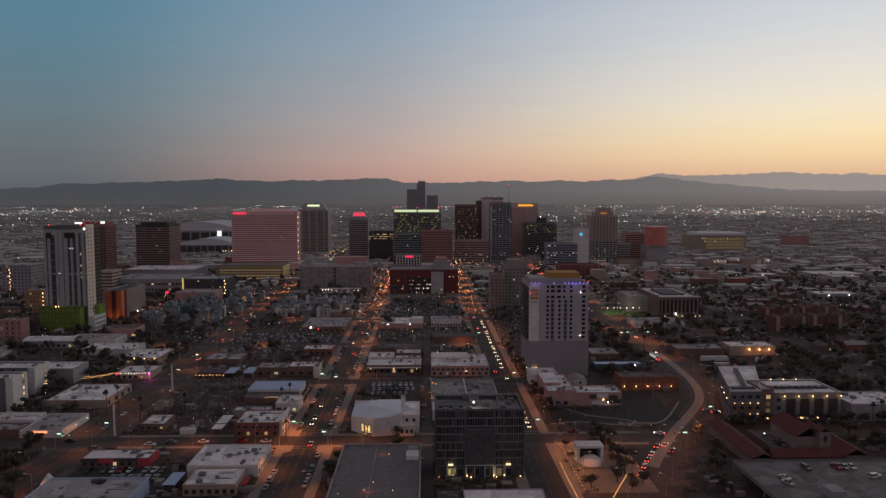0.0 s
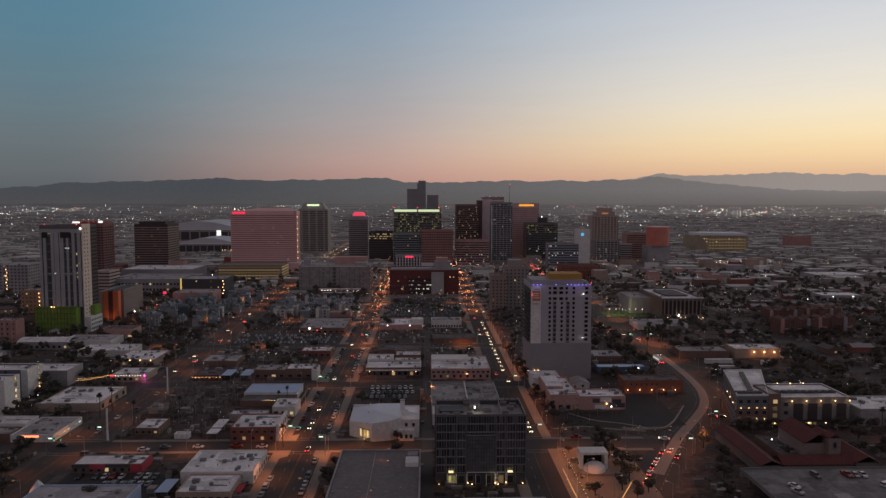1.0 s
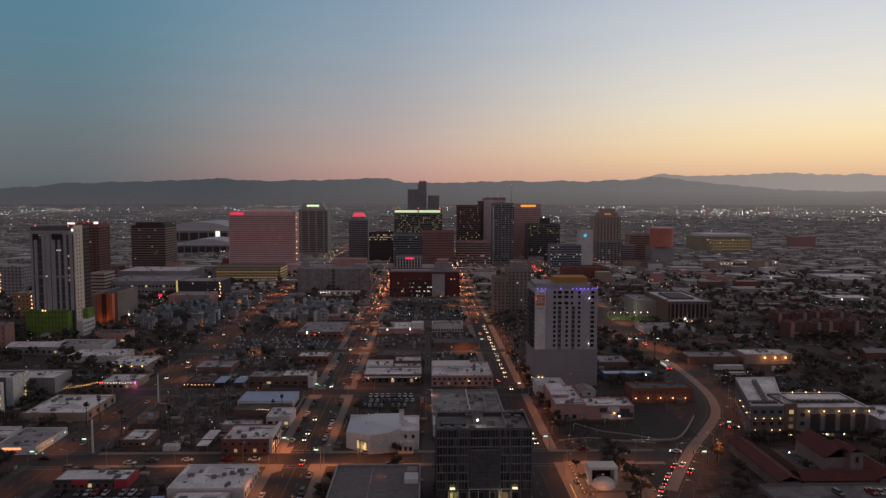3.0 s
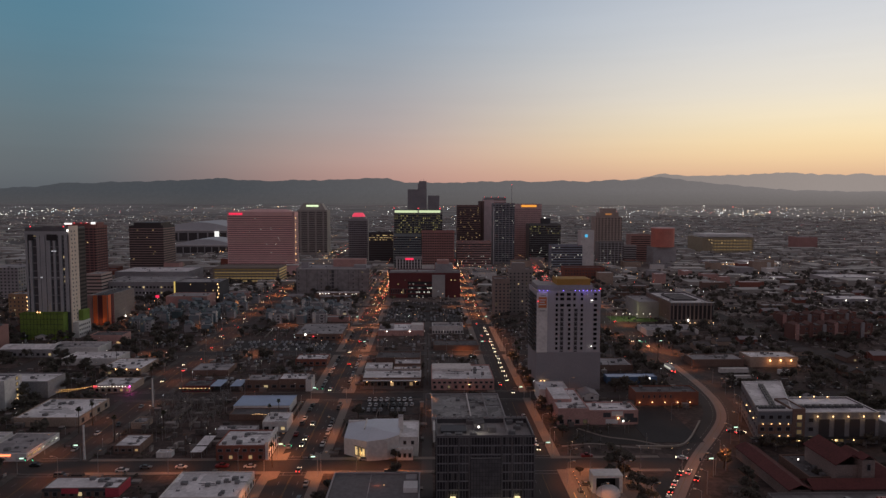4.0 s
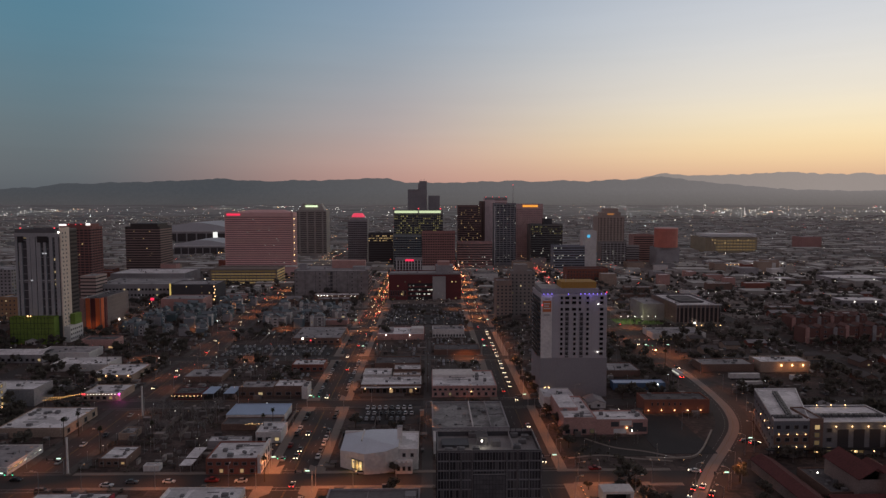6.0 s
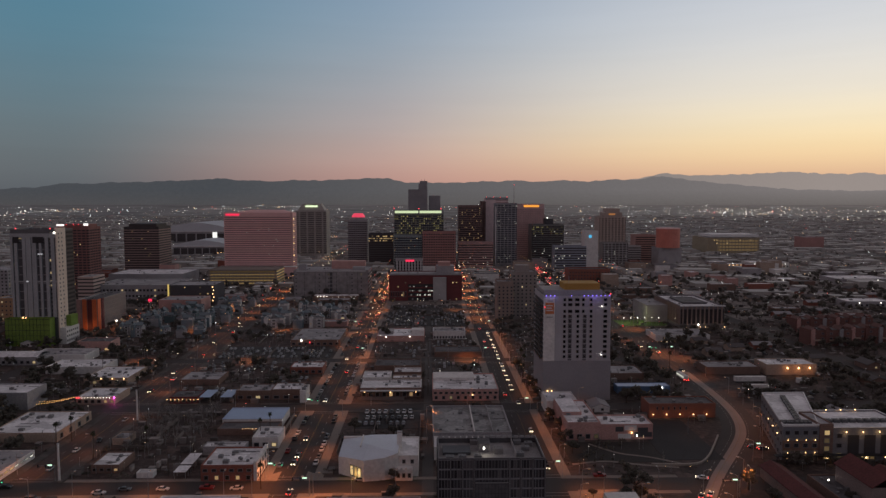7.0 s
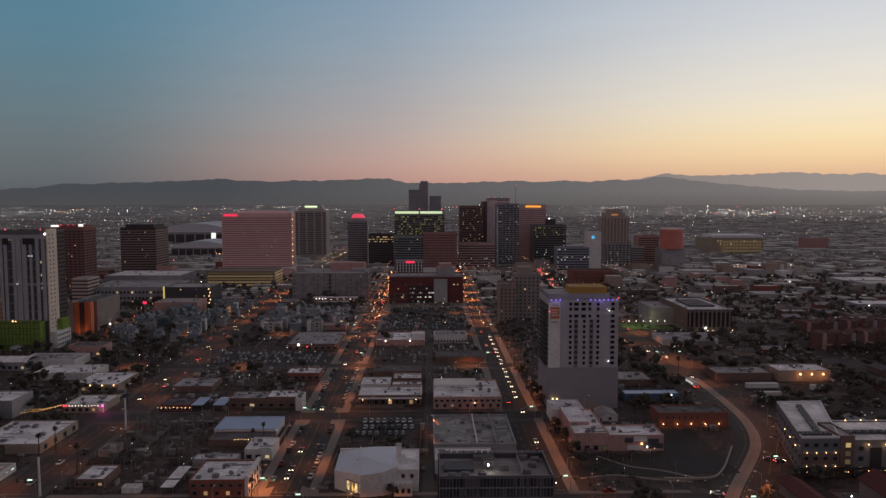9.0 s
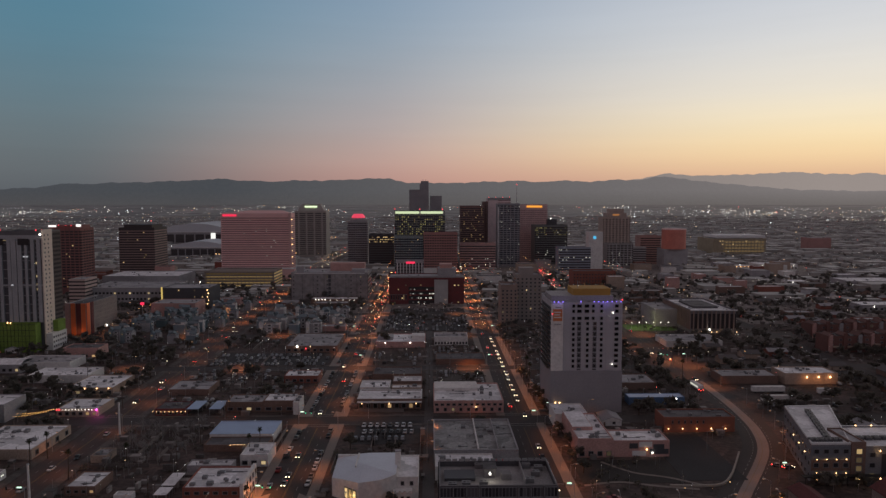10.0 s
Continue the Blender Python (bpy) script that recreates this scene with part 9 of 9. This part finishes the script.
    for _ in range(70):
        y = 560 + 560 * z.random() ** 1.1
        dot(g, S1 + z.choice((-4.5, -1.6, 1.6, 4.5)), y, 0.9, 0.00033 * y)
    for _ in range(70):  # the avenue and the third street
        y = 600 + 520 * z.random()
        dot(g, S2 + z.choice((-4.4, -1.5, 1.6, 4.4)), y, 0.9, 0.00033 * y)
    for _ in range(45):
        y = 480 + 420 * z.random()
        dot(g, s3x(y) + z.choice((-9, -4.5, 1.6, 4.5, 9)), y, z.choice((0.9, 0.9, 6)), 0.00032 * y)
    ob = new("far_traffic_lights", g.mesh("far_traffic_lights", [light_dots_mat("traffic_lights", [(0.0, (1.0, 0.06, 0.04)), (0.25, (1.0, 0.5, 0.16)), (0.65, (1.0, 0.85, 0.55))], 8.0)]))
    tagged(ob, "head and tail lights of far traffic", "lights", kind="stuff")


far_lights()


# ---- yards, corner park, loose things ----
def yard_things():
    """Sheds, bins, crates and tanks without number in the yards, and low lot walls."""
    z = random.Random(91)
    g = Geo()
    n = 0
    while n < 5200:
        y = z.uniform(240, 900)
        x = z.uniform(-0.68 * y, 0.68 * y)
        if not free(x, y, 1.2) or (-142 < x < -66 and 505 < y < 565) or (-36 < x < -4 and 362 < y < 420) or (56 < x < 100 and y < 345) or (-142 < x < -100 and y < 273):
            n += 1
            continue
        w, d, h = z.uniform(0.6, 4.2), z.uniform(0.6, 3.2), z.uniform(0.5, 2.6)
        g.box(x - w / 2, x + w / 2, y, y + d, 0, h, 0)
        if z.random() < 0.4:
            g.box(x - w / 2 - 0.15, x + w / 2 + 0.15, y - 0.15, y + d + 0.15, h, h + 0.14, 0)
        n += 1
    tagged(new("yard_sheds", g.mesh("yard_sheds", [mat("mixed_yard_paint", (0.2, 0.18, 0.17), 0.85, vary=0.9, island=2.2)])), "small sheds, bins and crates in the yards", "sheds", kind="stuff")
    g = Geo()
    for _ in range(420):
        y = z.uniform(320, 760)
        x = z.uniform(-0.66 * y, 0.66 * y)
        l = z.uniform(10, 32)
        if z.random() < 0.5:
            if free(x, y, 1) and free(x + l, y, 1) and free(x + l / 2, y, 1):
                g.box(x, x + l, y, y + 0.2, 0, z.uniform(1.2, 2.0))
        elif free(x, y, 1) and free(x, y + l, 1) and free(x, y + l / 2, 1):
            g.box(x, x + 0.2, y, y + l, 0, z.uniform(1.2, 2.0))
    tagged(new("lot_walls", g.mesh("lot_walls", [mat("block_wall_paint", (0.2, 0.17, 0.155), 0.9, vary=0.6, island=1.5)])), "low block walls between the lots", "walls", kind="stuff")


yard_things()


def corner_park():
    wall = [(90, 320), (101, 319.4), (110, 321), (117, 329), (124.5, 341.5), (131, 353)]
    strip("low_wall", "pale low retaining wall along the bend", curve(wall, 4), 0.7, 0.75, mat("pale_wall_cap", (0.34, 0.3, 0.26), 0.85), category="wall", thick=0.75)
    strip("park_path_1", "pale winding path across the lawn", curve([(58, 321), (72, 324), (86, 320), (100, 317)], 5), 1.6, 0.13, CONCRETE, category="path")
    strip("park_path_2", "pale winding path across the lawn", curve([(70, 344), (80, 333), (92, 328), (104, 320)], 5), 1.4, 0.135, CONCRETE, category="path")
    proto = thing("path_light", "small bollard path light", "path light", 56.5, 246, 0.1, group="path lights")
    part("post", Geo().tube(0, 0, 0, 0.9, 0.09, 0.09, 6), BLACK_METAL, proto)
    part("lens", Geo().tube(0, 0, 0.9, 1.05, 0.07, 0.06, 6), WARM_LAMP, proto)
    spots = [(56.5, 246 + 3.2 * k) for k in range(1, 15)] + [(83 - 0.1 * k, 252 + 5 * k) for k in range(8)] + [(66, 276), (71, 281), (76, 286), (61, 283), (94, 316), (104, 315.6), (113, 321)]
    for x, y in spots:
        copy_thing(proto, pose(x, y, 0.1))
    point_light("path_glow", 57, 256, 2.0, 60, (1.0, 0.7, 0.3), 0.3)
    point_light("path_glow", 57, 274, 2.0, 60, (1.0, 0.7, 0.3), 0.3)
    z = random.Random(17)
    for x, y, sc in ((59, 290, 0.6), (69, 285, 1.25), (75, 287, 1.15), (82, 275, 0.7), (76, 262, 0.9), (60, 276, 0.6), (71, 254, 0.8), (74, 246, 0.7)):
        put(TREE[z.randrange(6)], x, y, z.uniform(0, 360), sc, 0.09)
    rope = glowing("warm_rope_light", (1.0, 0.5, 0.16), 0.9)
    strip("rope_light", "warm rope light along the plaza edge", [(53.2, 274), (53.0, 256), (53.2, 238)], 0.22, 0.3, rope, kind="", category="rope light", thick=0.2)
    strip("rope_light", "warm rope light along the plaza edge", [(77.2, 262), (71.6, 251.8), (65.6, 240.4)], 0.22, 0.3, rope, kind="", category="rope light", thick=0.2)
    for x, y, w, d in ((60, 280, 5, 3), (70, 284, 6, 3), (76, 276, 4, 5), (60, 256, 4, 3), (78, 255, 3, 6)):
        p = thing("planter", "low concrete planter with dark shrubs", "planter", x, y, 0.09, group="park planters")
        part("box", Geo().ring(-w / 2, w / 2, 0, d, 0.25, 0, 0.5), CONCRETE, p)
        part("soil", Geo().box(-w / 2 + 0.25, w / 2 - 0.25, 0.25, d - 0.25, 0.02, 0.35), MATS["dark_soil"], p)
        g = Geo()
        for _ in range(90):
            c = Vector((z.uniform(-w / 2 + 0.4, w / 2 - 0.4), z.uniform(0.4, d - 0.4), z.uniform(0.4, 1.1)))
            a = Vector((z.uniform(-1, 1), z.uniform(-1, 1), z.uniform(-0.5, 0.5))).normalized() * 0.3
            b = a.cross(Vector((z.uniform(-1, 1), z.uniform(-1, 1), 1))).normalized() * 0.25
            g.face([c - a, c + b, c + a, c - b])
        part("shrubs", g, LEAF, p)


corner_park()


def tent():
    t = thing("tent", "small white peaked tent canopy", "tent", -138.5, 252)
    g = Geo()
    n = 8
    for i in range(n):
        a, b = 2 * math.pi * i / n, 2 * math.pi * (i + 1) / n
        g.face([(3 * math.cos(a), 3 * math.sin(a), 2.6), (3 * math.cos(b), 3 * math.sin(b), 2.6), (0.25 * math.cos(b), 0.25 * math.sin(b), 6.5), (0.25 * math.cos(a), 0.25 * math.sin(a), 6.5)])
    part("canopy", g, WHITE_TRIM, t)
    for i in range(4):
        a = math.pi / 4 + math.pi / 2 * i
        part("post", Geo().tube(2.8 * math.cos(a), 2.8 * math.sin(a), 0, 2.7, 0.06, 0.06, 6), STEEL, t)


tent()


def festoon():
    """Strings of small amber lamps over a yard, slung between four posts."""
    r = thing("string_lights", "strings of small amber lamps over a yard", "lights", -191, 402)
    amber = glowing("festoon_lamp", (1.0, 0.5, 0.16), 4)
    for k, (x0, y0, x1, y1) in enumerate(((-6.7, -7, 6.5, 5.5), (-7.5, -2.6, 7, 7))):
        for x, y in ((x0, y0), (x1, y1)):
            part("post", Geo().tube(x, y, 0, 4.2, 0.07, 0.05, 6), STEEL, r)
        cable, bulbs = Geo(), Geo()
        pts = [Vector((x0 + (x1 - x0) * i / 16, y0 + (y1 - y0) * i / 16, 4.1 - 0.7 * math.sin(math.pi * i / 16))) for i in range(17)]
        for a, b in zip(pts, pts[1:]):
            cable.beam(a, b, 0.02, 0, 4)
            dot(bulbs, a.x, a.y, a.z - 0.15, 0.16)
        string = part("cable", cable, BLACK_METAL, r)
        part("bulbs", bulbs, amber, string, "small glowing amber bulbs")


def utility_poles():
    p = thing("utility_pole", "wooden utility pole with cross arm", "utility pole", -100.5, 312, group="utility poles")
    part("pole", Geo().tube(0, 0, 0, 10, 0.16, 0.11, 7), BARK, p)
    part("cross_arm", Geo().box(-1.2, 1.2, -0.06, 0.06, 9.2, 9.35), BARK, p)
    part("transformer", Geo().tube(0.3, 0, 7.6, 8.7, 0.24, 0.24, 8), STEEL, p)
    for x, y in ((-100.5, 340), (-100.5, 368), (-100.5, 412), (-100.5, 440), (-0.4, 420), (-0.4, 450), (-0.4, 480), (-0.4, 530), (-200, 430), (-200, 470), (100, 420), (100, 455)):
        copy_thing(p, pose(x, y, 0))


festoon()
utility_poles()


def shrubs():
    """Low scrub and hedges without number."""
    z = random.Random(23)
    g = Geo()
    made = 0
    for _ in range(9000):
        y = z.uniform(235, 640)
        x = z.uniform(-0.7 * y, 0.7 * y)
        if made > 2300:
            break
        if not free(x, y, 0.4) or (-36 < x < -4 and 362 < y < 420) or (-144 < x < -98 and y < 273) or (-142 < x < -66 and 510 < y < 560) or (110 < x < 224 and y < 263) or noise.noise((x * 0.05, y * 0.05, 1)) < -0.1:
            continue
        made += 1
        r = z.uniform(0.5, 1.5)
        for _ in range(13):
            c = Vector((x + z.gauss(0, r * 0.5), y + z.gauss(0, r * 0.5), z.uniform(0.2, r * 1.2)))
            a = Vector((z.uniform(-1, 1), z.uniform(-1, 1), z.uniform(-0.5, 0.5))).normalized() * 0.42
            b = a.cross(Vector((z.uniform(-1, 1), z.uniform(-1, 1), 1))).normalized() * 0.36
            g.face([c - a, c + b, c + a, c - b])
    tagged(new("scrub", g.mesh("scrub", [mat("dry_scrub", (0.1, 0.09, 0.07), 0.9, vary=0.5, island=1.0, bump=0)])), "dry scrub and hedges in the yards", "shrubs", kind="stuff")


shrubs()


def bare_trees():
    z = random.Random(29)
    grey = mat("bare_branches", (0.25, 0.235, 0.225), 0.95, vary=0.3)
    protos = []
    for k in range(3):
        t = thing("bare_tree", "leafless tree with grey branching crown", "tree", 0, 0, group="leafless trees")
        trunk, twigs = Geo(), Geo()
        trunk.beam((0, 0, 0), (0.1, 0, 2.2), 0.2, 0, 7, 0.15)

        def grow(p, d, l, r, n):
            q = p + d * l
            (trunk if n > 2 else twigs).beam(p, q, r, 0, 5 if n > 2 else 3, r * 0.65)
            if n:
                for _ in range(3):
                    e = (d + Vector((z.uniform(-0.8, 0.8), z.uniform(-0.8, 0.8), z.uniform(-0.2, 0.5)))).normalized()
                    grow(q, e, l * z.uniform(0.65, 0.85), r * 0.62, n - 1)

        for _ in range(3):
            grow(Vector((0.1, 0, 2.1)), Vector((z.uniform(-0.7, 0.7), z.uniform(-0.7, 0.7), 1)).normalized(), 1.9, 0.11, 4)
        part("trunk", trunk, grey, t)
        part("crown", twigs, grey, t)
        protos.append(t)
    for i in range(38):
        x, y = z.uniform(-135, -101), z.uniform(334, 388)
        if free(x, y, 1):
            put(protos[i % 3], x, y, z.uniform(0, 360), z.uniform(0.7, 1.1))
    for i, t in enumerate(protos):
        if t.name not in USED:
            put(t, -118 + 6 * i, 350, 0)


bare_trees()
